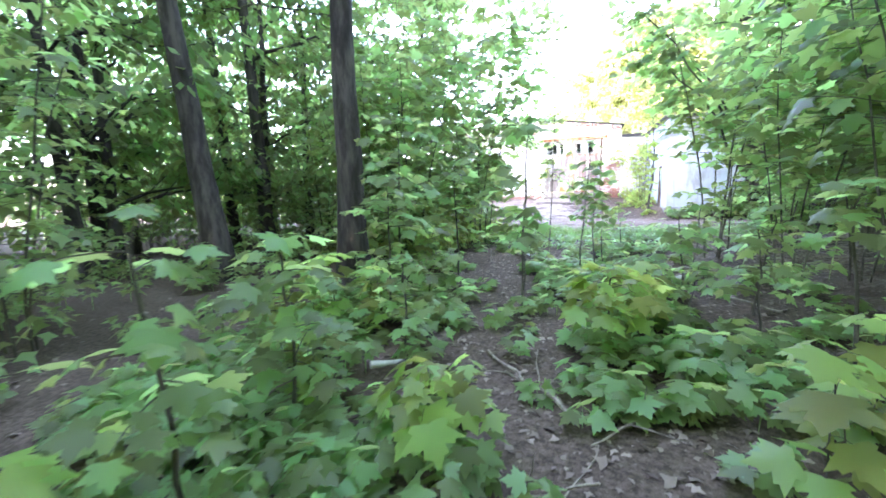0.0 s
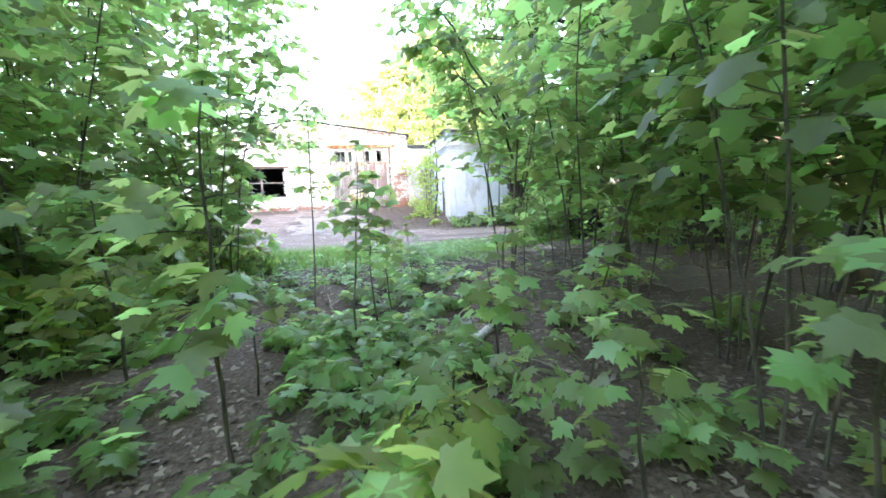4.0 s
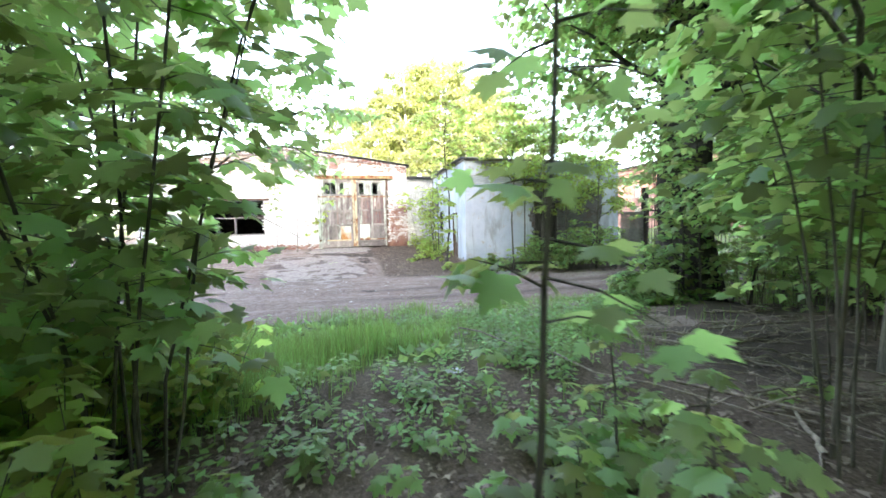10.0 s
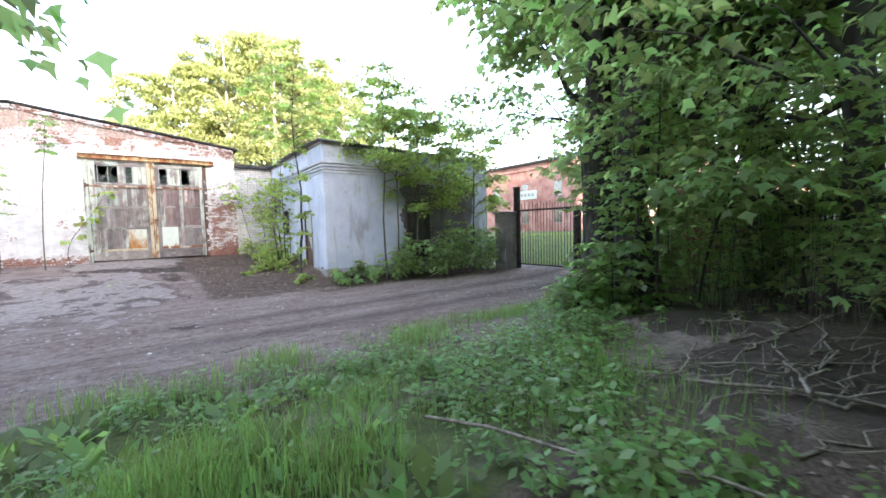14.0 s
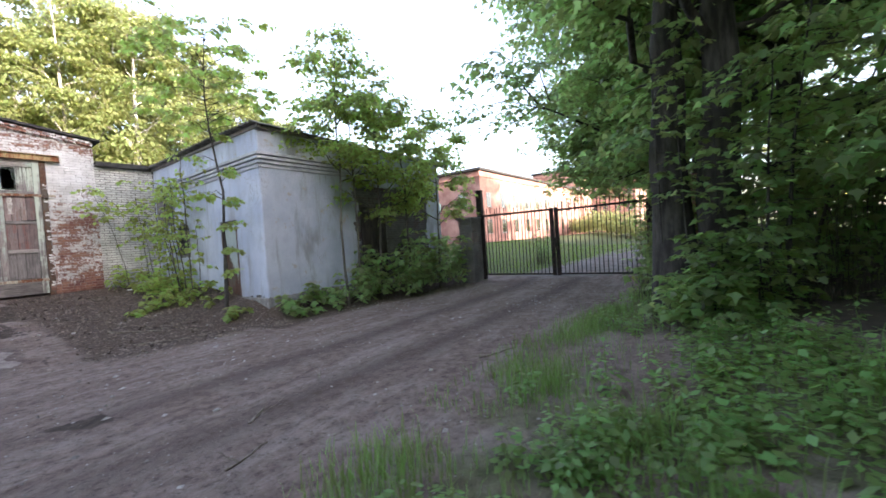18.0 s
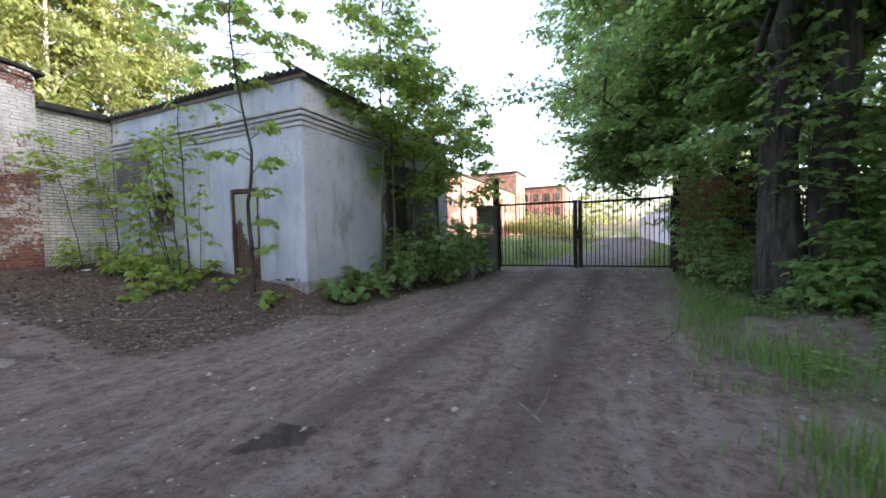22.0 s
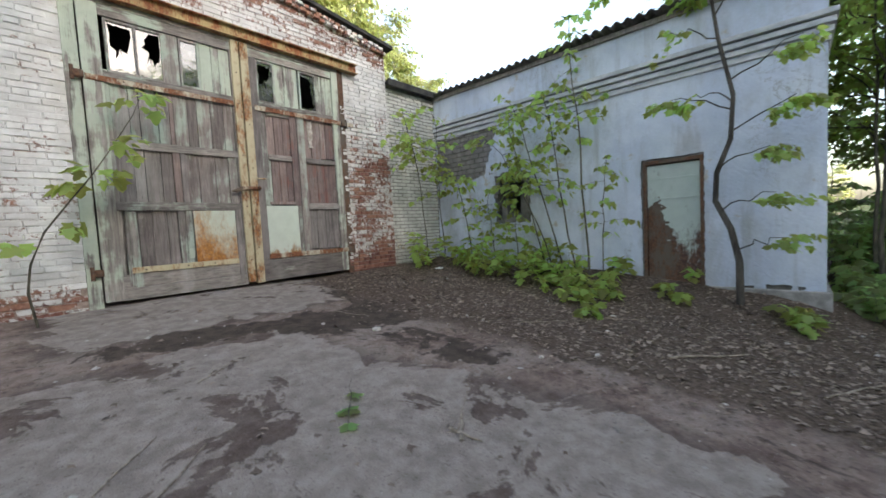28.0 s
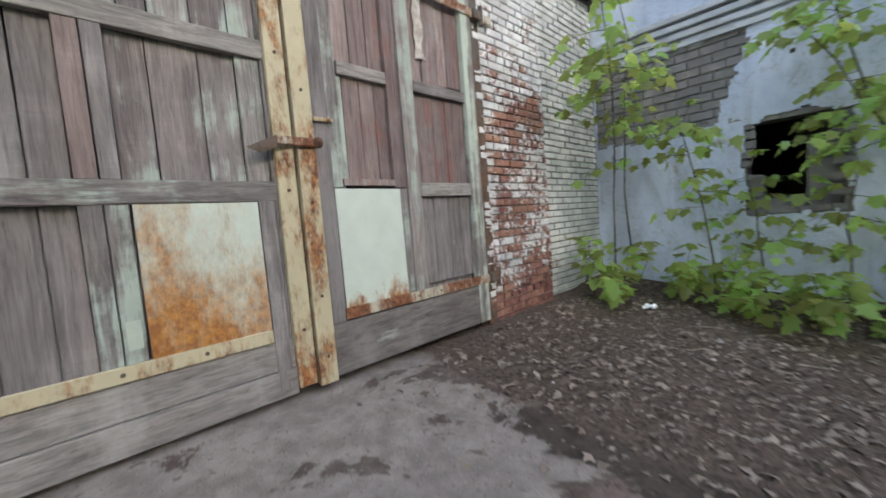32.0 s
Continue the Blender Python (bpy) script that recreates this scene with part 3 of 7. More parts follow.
def gz(x, y):
    """The height of the ground."""
    x, y = np.asarray(x, float), np.asarray(y, float)
    z = -0.86 + 0.83 * np.clip((y + 7.0) / 7.0, 0, 1)
    foot = np.clip((y + 7.6) / 1.2, 0, 1)
    z = z + 0.34 * np.exp(-(((x - 2.9) / 0.8) ** 2)) * foot * np.clip(-y / 4.0, 0.25, 1)
    z = z + 0.22 * np.exp(-(((y + 6.9) / 0.5) ** 2)) * np.clip((x - 2.6) / 0.6, 0, 1) * np.clip((11 - x) / 2, 0, 1)
    s = np.clip((-15.0 - y) / 4.5, 0, 1)
    z = z + 0.42 * s * s * (3 - 2 * s)
    z = z + 0.26 * np.exp(-((x - 4.4) ** 2) / 5.0 - (y + 16.9) ** 2 / 3.0)
    z = z + 0.13 * np.clip((x - 8.5) / 2.0, 0, 1)
    return z


def bumps(x, y):
    s = np.clip((-15.0 - y) / 3.0, 0, 1)
    return (0.012 + 0.035 * s) * (np.sin(1.7 * x + 0.6 * np.sin(2.3 * y)) + np.sin(2.9 * y + 1.1 * np.sin(1.9 * x))) * 0.6 + 0.006 * np.sin(7.1 * x + 2.0 * y) * np.sin(6.3 * y - x)


def on_ground(x, y):
    return float(gz(x, y) + bumps(np.asarray(x, float), np.asarray(y, float)))


# ---- ground ----
def axis_steps(lo, hi, step, far):
    near = list(np.arange(lo, hi + step / 2, step))
    out, d = [], step
    a = lo
    while a > -far:
        d *= 1.35
        a -= d
        out.append(a)
    left = out[::-1]
    out, d, a = [], step, near[-1]
    while a < far:
        d *= 1.35
        a += d
        out.append(a)
    return np.array(left + near + out)


def smoothed(v, lo, hi):
    t = np.clip((v - lo) / (hi - lo), 0, 1)
    return t * t * (3 - 2 * t)


def cover(x, y):
    """How far litter, turf, slab, and damp and dark soil cover the ground."""
    wav = 0.5 * np.sin(0.9 * x + 0.4) + 0.35 * np.sin(2.1 * x)
    edge = -14.15 + 0.35 * wav - 0.08 * np.clip(x, -4, 4)
    woods = smoothed(-y, 17.2, 18.6)
    verge = smoothed(edge - y, -0.1, 0.5) * (1 - smoothed(-y, 17.6, 19.5))
    verge = verge * np.where(x > 2.2, 0.55, 1.0) * (1 - 0.4 * smoothed(x, -2.2, -0.6) * smoothed(y, -17.4, -16.4))
    wall_w = smoothed(x + 0.75 + 0.05 * (y + 3.0), -0.7, 0.6) * smoothed(y, -8.6, -7.0) * np.where(x < 2.9, 1, 0)
    wall_s = smoothed(y, -9.0, -7.9) * smoothed(x, 1.6, 2.6) * np.where(x < 10, 1, 0)
    left = smoothed(-x, 5.2, 6.6) * smoothed(y, -2.2, -0.8)
    wall_w = np.maximum(wall_w, 0.85 * np.exp(-(((x + 0.15) / 0.85) ** 2) - ((y + 2.3) / 0.95) ** 2))
    litter = np.clip(woods + np.maximum(wall_w, np.maximum(wall_s, left)), 0, 1)
    bank = np.exp(-(((x - 3.0) / 2.2) ** 2) - ((y + 19.2) / 1.5) ** 2)
    bank = np.maximum(bank, np.exp(-(((x - 4.9) / 2.0) ** 2) - ((y + 17.5) / 1.0) ** 2))
    litter = litter * (1 - 0.75 * bank)
    yard = smoothed(x, 10.6, 11.6) * np.where(np.abs(y + 11.6 + 0.12 * (x - 10)) < 1.7, 0, 1)
    turf = np.clip(verge * 0.8 + yard + smoothed(np.abs(x), 60, 80), 0, 1)
    front = 0.95 * smoothed(y, -1.85, -1.45) * smoothed(-x, 0.6, 1.1) * smoothed(x, -4.7, -4.1)
    rim = np.interp(y, (-9.0, -8.0, -6.5, -5.3, -4.5, -3.7, -2.6, -1.5), (-2.9, -2.3, -1.35, -1.3, -1.65, -2.1, -2.25, -2.2))
    middle = 0.8 * smoothed(-y, 1.95, 2.45) * smoothed(rim - x, -0.3, 0.3) * smoothed(y, -9.2, -6.4) * smoothed(x, -6.4, -5.0)
    slab = front + middle + 0.3 * smoothed(-y, 7.5, 8.6) * smoothed(y, -11.0, -9.6) * smoothed(-x, 0.8, 2.0) * smoothed(x, -6.5, -5.0)
    seam = np.interp(x, (-4.2, -3.2, -2.4, -1.4), (-1.85, -1.85, -2.25, -2.4))
    damp = 0.62 * np.exp(-(((y - seam) / 0.38) ** 2)) * smoothed(x, -4.6, -3.9) * smoothed(-x, 0.4, 1.3) + 0.52 * np.exp(-(((x + 1.0) / 0.45) ** 2) - ((y + 1.3) / 0.9) ** 2)
    damp = damp + 0.34 * np.exp(-(((x + 2.85) / 0.3) ** 2) - ((y + 3.8) / 0.25) ** 2) + 0.36 * np.exp(-(((x + 2.2) / 0.4) ** 2) - ((y + 4.6) / 0.25) ** 2) + 0.3 * np.exp(-(((x + 3.6) / 0.5) ** 2) - ((y + 2.9) / 0.35) ** 2) + 0.55 * np.exp(-(((x + 1.45) / 0.6) ** 2) - ((y + 10.7) / 0.4) ** 2)
    damp = damp + 0.4 * smoothed(x - rim, -0.1, 0.35) * smoothed(y, -7.6, -6.0) * smoothed(-y, 1.6, 2.2) * smoothed(-x, -0.4, 0.6)
    lane = -11.6 + 0.035 * np.clip(1.0 - x, 0, 9) ** 1.6
    rut = (np.exp(-(((y - lane - 0.8) / 0.26) ** 2)) + np.exp(-(((y - lane + 0.75) / 0.3) ** 2)) - 0.3 * np.exp(-(((y - lane) / 0.25) ** 2))) * smoothed(x, -4.5, 0.5) * np.where(x < 10.6, 1, 0)
    # the bank only gets darker soil, drawn through the same mask
    damp = damp + 0.8 * bank
    return np.clip(litter, 0, 1), turf, np.clip(slab, 0, 1), np.clip(damp, 0, 1), np.clip(rut, 0, 1)


gx, gy = axis_steps(-11.0, 13.0, 0.14, 900.0), axis_steps(-32.0, 1.0, 0.14, 900.0)
_X, _Y = np.meshgrid(gx, gy)
_Z = gz(_X, _Y) + np.where((np.abs(_X) < 16) & (_Y > -40) & (_Y < 4), bumps(_X, _Y), 0.0)
_n, _m = len(gx), len(gy)
_i = (np.arange(_m - 1)[:, None] * _n + np.arange(_n - 1)[None]).ravel()
_me = mesh_from("ground", np.stack([_X, _Y, _Z], -1).reshape(-1, 3), np.stack([_i, _i + 1, _i + 1 + _n, _i + _n], -1), True)
for _name, _val in zip(("litter", "turf", "slab", "damp", "rut"), cover(_X, _Y)):
    _me.attributes.new(_name, "FLOAT", "POINT").data.foreach_set("value", _val.ravel().astype(np.float32))
ground = tagged(link_mesh("ground", _me, GROUND), "trodden brown earth yard running into leaf-strewn woodland floor", "ground", kind="structure")


# ---- walls ----
def gable(x):
    """The top of the garage front."""
    return 5.66 - 0.142 * abs(x + 5.6)


def prism_wall(name, spans, y0, y1, material, label, category="wall"):
    """Wall of upright pieces, each (x0, x1, z0, top): top is a number or a function of x."""
    bm = bmesh.new()
    for x0, x1, z0, top in spans:
        a, b = (top(x0), top(x1)) if callable(top) else (top, top)
        vs = [bm.verts.new(p) for p in ((x0, y0, z0), (x1, y0, z0), (x1, y0, b), (x0, y0, a), (x0, y1, z0), (x1, y1, z0), (x1, y1, b), (x0, y1, a))]
        for q in ((0, 1, 2, 3), (5, 4, 7, 6), (4, 0, 3, 7), (1, 5, 6, 2), (3, 2, 6, 7), (4, 5, 1, 0)):
            bm.faces.new([vs[i] for i in q])
    bmesh.ops.remove_doubles(bm, verts=bm.verts, dist=0.0005)
    bmesh.ops.recalc_face_normals(bm, faces=bm.faces)
    return tagged(part(name, bm, material, None), label, category, kind="structure")


GX0, GX1, DX0, DX1, DTOP = -12.6, 1.25, -3.86, 0.14, 3.98
WX0, WX1, WZ0, WZ1 = -9.7, -6.72, 0.9, 2.72
garage_wall = prism_wall(
    "wall_garage_front",
    [(GX0, WX0, -0.4, gable), (WX0, WX1, -0.4, WZ0), (WX0, WX1, WZ1, gable), (WX1, -5.6, -0.4, gable), (-5.6, DX0, -0.4, gable), (DX0, DX1, DTOP, gable), (DX1, GX1, -0.4, gable)],
    0.02, 0.42, LIME_JOINT, "limewashed brick garage front with flaking paint and exposed red brick")
low_wall = prism_wall("wall_low_link", [(1.26, 2.86, -0.4, 4.0)], 0.10, 0.42, DEEP_JOINT, "pale painted brick wall beside the garage pier")
# the unlit inside is put into the colour of these walls
prism_wall("wall_garage_back", [(GX0, -5.6, -0.4, gable), (-5.6, 1.25, -0.4, gable)], 9.0, 9.3, DARKNESS, "back wall inside the garage, coloured near black as unlit")


def side_wall(name, x0, x1, y0, y1, z0, z1, material, label):
    bm = bmesh.new()
    add_box(bm, x0, x1, y0, y1, z0, z1)
    return tagged(part(name, bm, material, None), label, "wall", kind="structure")


side_wall("wall_garage_west", GX0 - 0.35, GX0, 0.0, 9.3, -0.5, 4.6, MORTAR_WHITE, "limewashed side wall of the garage")
side_wall("wall_garage_inner", 0.95, 1.25, 0.43, 9.0, -0.5, 4.62, DARKNESS, "inner wall of the garage, coloured near black as unlit")
_bm = bmesh.new()
add_box(_bm, GX0, 0.94, 0.43, 9.0, -0.25, -0.12)
tagged(part("floor_garage", _bm, CONCRETE, None), "dark concrete floor inside the garage", "floor", kind="structure")

# roof of the garage: two pitches with felt that hangs over the front
_bm = bmesh.new()
for _xa, _xb in ((-13.1, -5.6), (-5.6, 1.42)):
    _za, _zb = gable(_xa) + 0.03, gable(_xb) + 0.03
    _v = [_bm.verts.new(p) for p in ((_xa, -0.12, _za), (_xb, -0.12, _zb), (_xb, 9.4, _zb), (_xa, 9.4, _za), (_xa, -0.12, _za + 0.07), (_xb, -0.12, _zb + 0.07), (_xb, 9.4, _zb + 0.07), (_xa, 9.4, _za + 0.07))]
    for _q in ((0, 3, 2, 1), (4, 5, 6, 7), (0, 1, 5, 4), (2, 3, 7, 6), (0, 4, 7, 3), (1, 2, 6, 5)):
        _bm.faces.new([_v[i] for i in _q])
garage_roof = tagged(part("roof_garage", _bm, TAR, None), "low pitched roof with black felt over the garage", "roof", kind="structure")
_bm = bmesh.new()
add_box(_bm, 1.3, 3.0, -0.06, 6.0, 4.0, 4.07, 0.01)
add_box(_bm, 1.27, 2.7, -0.085, -0.05, 3.93, 4.08, 0.008)
tagged(part("roof_low_link", _bm, TAR, None), "sagging felt edge on the low link roof", "roof", kind="structure")


# ---- brickwork ----
COURSE, BRICK_L, JOINT = 0.080, 0.262, 0.013


def brick_mesh(l, h, d):
    me = bpy.data.meshes.new("brick")
    bm = bmesh.new()
    add_box(bm, -l / 2, l / 2, -d, 0.0, -h / 2, h / 2)
    front = [e for e in bm.edges if all(v.co.y < -d + 1e-4 for v in e.verts)]
    bmesh.ops.bevel(bm, geom=front, offset=0.006, segments=1, affect="EDGES")
    bm.to_mesh(me)
    bm.free()
    return me


def brick_rows(x0, x1, z0, top, skip=None, rng=RNG, header_every=5):
    """Centres and lengths of bricks in running bond."""
    rows, n = [], 0
    z = z0
    hi = max(top(x0), top(x1)) if callable(top) else top
    while z + COURSE < hi + 0.001:
        length = 0.125 if header_every and n % header_every == header_every - 1 else BRICK_L - JOINT
        x = x0 + (0 if n % 2 == 0 else -length / 2 - JOINT / 2)
        while x < x1 - 0.03:
            a, b = max(x, x0), min(x + length, x1)
            x += length + JOINT
            if b - a < 0.04:
                continue
            c = (a + b) / 2
            t = top(c) if callable(top) else top
            if z + COURSE > t or (skip and skip(c, z + COURSE / 2)):
                continue
            rows.append((c, z + COURSE / 2, b - a))
        z += COURSE
        n += 1
    return rows


def joined_bricks(name, rows, y, depth, material, parent, label, proud=0.004, axis="x", fixed=0.0, rng=RNG, course=COURSE):
    """Bricks as one mesh: boxes with a slightly narrowed face."""
    r = np.array(rows)
    n = len(r)
    l, h = r[:, 2], course - JOINT * course / COURSE
    k8 = np.array([[-0.5, 0, -0.5], [0.5, 0, -0.5], [0.5, 0, 0.5], [-0.5, 0, 0.5], [-0.5, -1, -0.5], [0.5, -1, -0.5], [0.5, -1, 0.5], [-0.5, -1, 0.5]])
    v = np.empty((n, 8, 3))
    d = depth + rng.normal(0, proud, n)
    shrink = np.where(k8[:, 1] < -0.5, 0.010, 0.0)
    v[..., 0] = r[:, 0:1] + k8[None, :, 0] * (l[:, None] - shrink[None])
    v[..., 1] = y + k8[None, :, 1] * d[:, None]
    v[..., 2] = r[:, 1:2] + k8[None, :, 2] * (h - shrink[None])
    v += rng.normal(0, 0.0028, v.shape)
    if axis == "y":                       # the wall runs along y and faces -x
        v = np.stack([fixed + (v[..., 1] - y), v[..., 0], v[..., 2]], -1)
    f = np.array([(4, 5, 6, 7), (0, 1, 5, 4), (1, 2, 6, 5), (2, 3, 7, 6), (3, 0, 4, 7)])
    if axis == "y":
        f = f[:, ::-1]
    faces = (f[None] + (np.arange(n) * 8)[:, None, None]).reshape(-1, 4)
    return tagged(link_mesh(name, mesh_from(name, v.reshape(-1, 3), faces), material, parent, label), kind="stuff")


# ---- garage doors ----
def board(name, x0, x1, z0, z1, material, parent, y=0.0, thick=0.028, label="", bevel=0.004, lean=0.0):
    """An upright or level board whose face stands at y; camera side is -y."""
    bm = bmesh.new()
    add_box(bm, x0, x1, y, y + thick, z0, z1, bevel)
    for v in bm.verts:
        v.co.x += lean * (v.co.z - z0) + random.uniform(-0.0012, 0.0012)
        v.co.z += random.uniform(-0.0015, 0.0015)
        v.co.y += random.uniform(-0.0015, 0.0015)
    return part(name, bm, material, parent, label)


def boards(x0, x1, z0, z1, count, material, parent, y=0.012, gap=0.006, ragged=0.0):
    w = (x1 - x0) / count
    cuts = [x0 + w * i + (random.uniform(-0.18, 0.18) * w if 0 < i < count else 0) for i in range(count + 1)]
    for a, b in zip(cuts, cuts[1:]):
        board("board", a + gap / 2, b - gap / 2, z0 + random.uniform(0, ragged), z1 - random.uniform(0, ragged), material, parent, y + random.uniform(-0.003, 0.003), 0.025)


def sheet(name, x0, x1, z0, z1, y, material, parent, label, curl=0.012):
    bm = bmesh.new()
    n, m = 8, 10
    vs = [[bm.verts.new((x0 + (x1 - x0) * i / n, y - curl * ((abs(i / n - 0.5) * 2) ** 3) * (0.4 + 0.6 * ((1 - j / m) ** 2)) * random.uniform(0.7, 1.1), z0 + (z1 - z0) * j / m)) for j in range(m + 1)] for i in range(n + 1)]
    for i in range(n):
        for j in range(m):
            bm.faces.new((vs[i][j], vs[i + 1][j], vs[i + 1][j + 1], vs[i][j + 1]))
    ext = bmesh.ops.extrude_face_region(bm, geom=bm.faces[:])
    for g in ext["geom"]:
        if isinstance(g, bmesh.types.BMVert):
            g.co.y += 0.002
    bmesh.ops.recalc_face_normals(bm, faces=bm.faces)
    return part(name, bm, material, parent, label)


def broken_pane(name, x0, x1, z0, z1, y, parent, keep, seed):
    """A pane with a jagged hole: the shards that are left round its rim."""
    rnd = random.Random(seed)
    cx, cz = (x0 + x1) / 2 + rnd.uniform(-0.05, 0.05), (z0 + z1) / 2 + rnd.uniform(-0.05, 0.08)
    bm = bmesh.new()
    rim = [(x0, z0), (x0, (z0 + z1) / 2), (x0, z1), (cx, z1), (x1, z1), (x1, (z0 + z1) / 2), (x1, z0), (cx, z0)]
    ring = [(1 - f, f, i) for i in range(8) for f in (0.0, 0.33, 0.67)]
    outer, inner = [], []
    for a, b, i in ring:
        j = (i + 1) % 8
        px, pz = rim[i][0] * a + rim[j][0] * b, rim[i][1] * a + rim[j][1] * b
        s = min(0.92, (keep[i] * a + keep[j] * b) * rnd.uniform(0.6, 1.35))
        outer.append(bm.verts.new((px, y, pz)))
        inner.append(bm.verts.new((px + (cx - px) * s, y, pz + (cz - pz) * s)))
    for i in range(len(ring)):
        j = (i + 1) % len(ring)
        bm.faces.new((outer[i], outer[j], inner[j], inner[i]))
    return part(name, bm, GLASS, parent, "broken window glass")


def bolt(parent, x, z, y, r=0.012):
    bm = bmesh.new()
    bmesh.ops.create_cone(bm, cap_ends=True, segments=6, radius1=r, radius2=r * 0.75, depth=0.014, matrix=Matrix.Translation((x, y, z)) @ Matrix.Rotation(radians(90), 4, "X"))
    return part("bolt", bm, M_RUSTY, parent)


def hinge(parent, x, z, sx):
    h = box_part("hinge", x - 0.05, x + 0.05, -0.085, 0.02, z - 0.045, z + 0.045, M_RUSTY, parent, 0.008, "rusted iron hinge")
    bm = bmesh.new()
    bmesh.ops.create_cone(bm, cap_ends=True, segments=10, radius1=0.022, radius2=0.022, depth=0.17, matrix=Matrix.Translation((x + 0.06 * sx, -0.07, z)))
    part("pin", bm, M_RUSTY, h)


def window_frame(parent, x0, x1, z0, z1, material=W_GREEN):
    win = box_part("window_frame", x0 - 0.03, x0, -0.022, 0.03, z0, z1, material, parent, 0.003)
    for a, b, c, d in ((x1, x1 + 0.03, z0, z1), (x0 - 0.03, x1 + 0.03, z0 - 0.03, z0), (x0 - 0.03, x1 + 0.03, z1, z1 + 0.03)):
        box_part("frame_bar", a, b, -0.022, 0.03, c, d, material, win, 0.003)
    return win


ldoor = thing("garage_door_leaf", "weathered plank garage door leaf, pale green paint, rusted sheet patch", "garage door", "garage door leaves", at=(-3.68, 0, 0))
ldoor.location = (0, 0, 0)
board("stile", -3.70, -3.50, 0.03, 3.86, W_PALE, ldoor, -0.045, 0.06)
board("stile", -3.50, -3.455, 0.36, 3.05, W_GREEN, ldoor, -0.02, 0.04)
board("stile", -1.95, -1.93, 0.05, 3.80, W_GREY, ldoor, -0.03, 0.05)
board("top_rail", -3.50, -1.93, 3.72, 3.86, W_GREEN_H, ldoor, -0.038, 0.05)
board("rail", -3.50, -1.93, 2.95, 3.02, W_GREEN_H, ldoor, -0.034, 0.05)
board("rail", -3.50, -1.93, 2.05, 2.16, W_GREY_H, ldoor, -0.036, 0.05)
board("rail", -3.50, -1.93, 1.22, 1.335, W_GREEN_H, ldoor, -0.038, 0.05)
board("kick_board", -3.50, -1.93, 0.19, 0.37, W_GREY_H, ldoor, -0.03, 0.045)
board("kick_board", -3.50, -1.93, 0.02, 0.185, W_GREY_H, ldoor, -0.04, 0.05)
board("mid_stile", -2.82, -2.735, 1.335, 2.05, W_RED, ldoor, -0.03, 0.04)
board("mid_stile", -2.73, -2.655, 1.335, 2.05, W_GREY, ldoor, -0.033, 0.04)
board("mid_stile", -2.81, -2.76, 2.16, 2.95, W_RED, ldoor, -0.008, 0.03)
board("mid_stile", -2.82, -2.735, 0.37, 1.22, W_GREEN, ldoor, -0.03, 0.04)
board("mid_stile", -2.73, -2.64, 0.37, 1.22, W_GREEN, ldoor, -0.026, 0.04)
board("mid_stile", -3.44, -3.37, 0.2, 1.22, W_GREEN, ldoor, -0.03, 0.04, lean=0.02)
board("mid_stile", -3.365, -3.285, 0.08, 1.20, W_GREEN, ldoor, -0.036, 0.04, lean=-0.02)
board("mid_stile", -2.045, -1.955, 0.06, 1.22, W_GREY, ldoor, -0.04, 0.04)
board("mid_stile", -2.08, -1.955, 1.335, 2.05, W_GREEN, ldoor, -0.012, 0.03)
boards(-3.455, -2.81, 2.165, 2.95, 4, W_GREEN, ldoor, 0.0)
boards(-2.76, -1.95, 2.165, 2.95, 5, W_FADED, ldoor, 0.0)
boards(-3.455, -2.82, 1.335, 2.05, 4, W_BROWN, ldoor, 0.012)
boards(-2.655, -2.08, 1.335, 2.05, 3, W_FADED, ldoor, 0.012)
boards(-3.285, -2.82, 0.42, 1.22, 3, W_BROWN, ldoor, 0.014)
board("backing", -3.45, -1.95, 0.03, 1.25, W_BROWN, ldoor, 0.04, 0.02)
sheet("sheet_patch", -2.63, -2.055, 0.42, 1.215, -0.036, M_SHEET, ldoor, "pale green steel sheet eaten by orange rust")
board("strap", -3.68, -1.94, 2.87, 2.945, M_STRAP, ldoor, -0.052, 0.012, "rusty yellowed steel strap")
board("strap", -3.40, -2.05, 0.375, 0.455, M_YELLOW, ldoor, -0.05, 0.012, "rusty yellowed steel strap")
board("edge_angle", -1.928, -1.815, 0.05, 3.90, M_YELLOW, ldoor, -0.06, 0.07, "yellowed steel edge angle with rust")
w1 = window_frame(ldoor, -3.42, -2.84, 3.05, 3.68)
box_part("mullion", -3.145, -3.115, -0.02, 0.03, 3.05, 3.68, W_GREY, w1, 0.003)
broken_pane("pane", -3.42, -3.145, 3.05, 3.68, 0.006, w1, (0.85, 0.4, 0.12, 0.1, 0.14, 0.3, 0.85, 0.7), 3)
broken_pane("pane", -3.115, -2.84, 3.05, 3.68, 0.006, w1, (0.75, 0.7, 0.5, 0.12, 0.08, 0.15, 0.5, 0.7), 5)
w2 = window_frame(ldoor, -2.60, -2.40, 3.05, 3.68)
box_part("pane", -2.60, -2.40, 0.004, 0.008, 3.05, 3.68, GLASS, w2, 0.0, "dusty window glass")
boards(-2.365, -1.95, 3.02, 3.72, 3, W_PALE, ldoor, -0.004)
board("stile", -2.81, -2.64, 3.02, 3.72, W_GREEN, ldoor, -0.018, 0.04)
for _z in (0.41, 1.28, 2.10, 2.91, 3.4):
    bolt(ldoor, -1.87, _z, -0.064)
for _x in (-3.3, -3.05, -2.7, -2.4, -2.15):
    bolt(ldoor, _x, 2.91 + random.uniform(-0.01, 0.01), -0.055)
for _x in (-3.25, -2.75, -2.4):
    bolt(ldoor, _x, 0.415, -0.055)
hinge(ldoor, -3.74, 2.92, -1)
hinge(ldoor, -3.74, 0.42, -1)
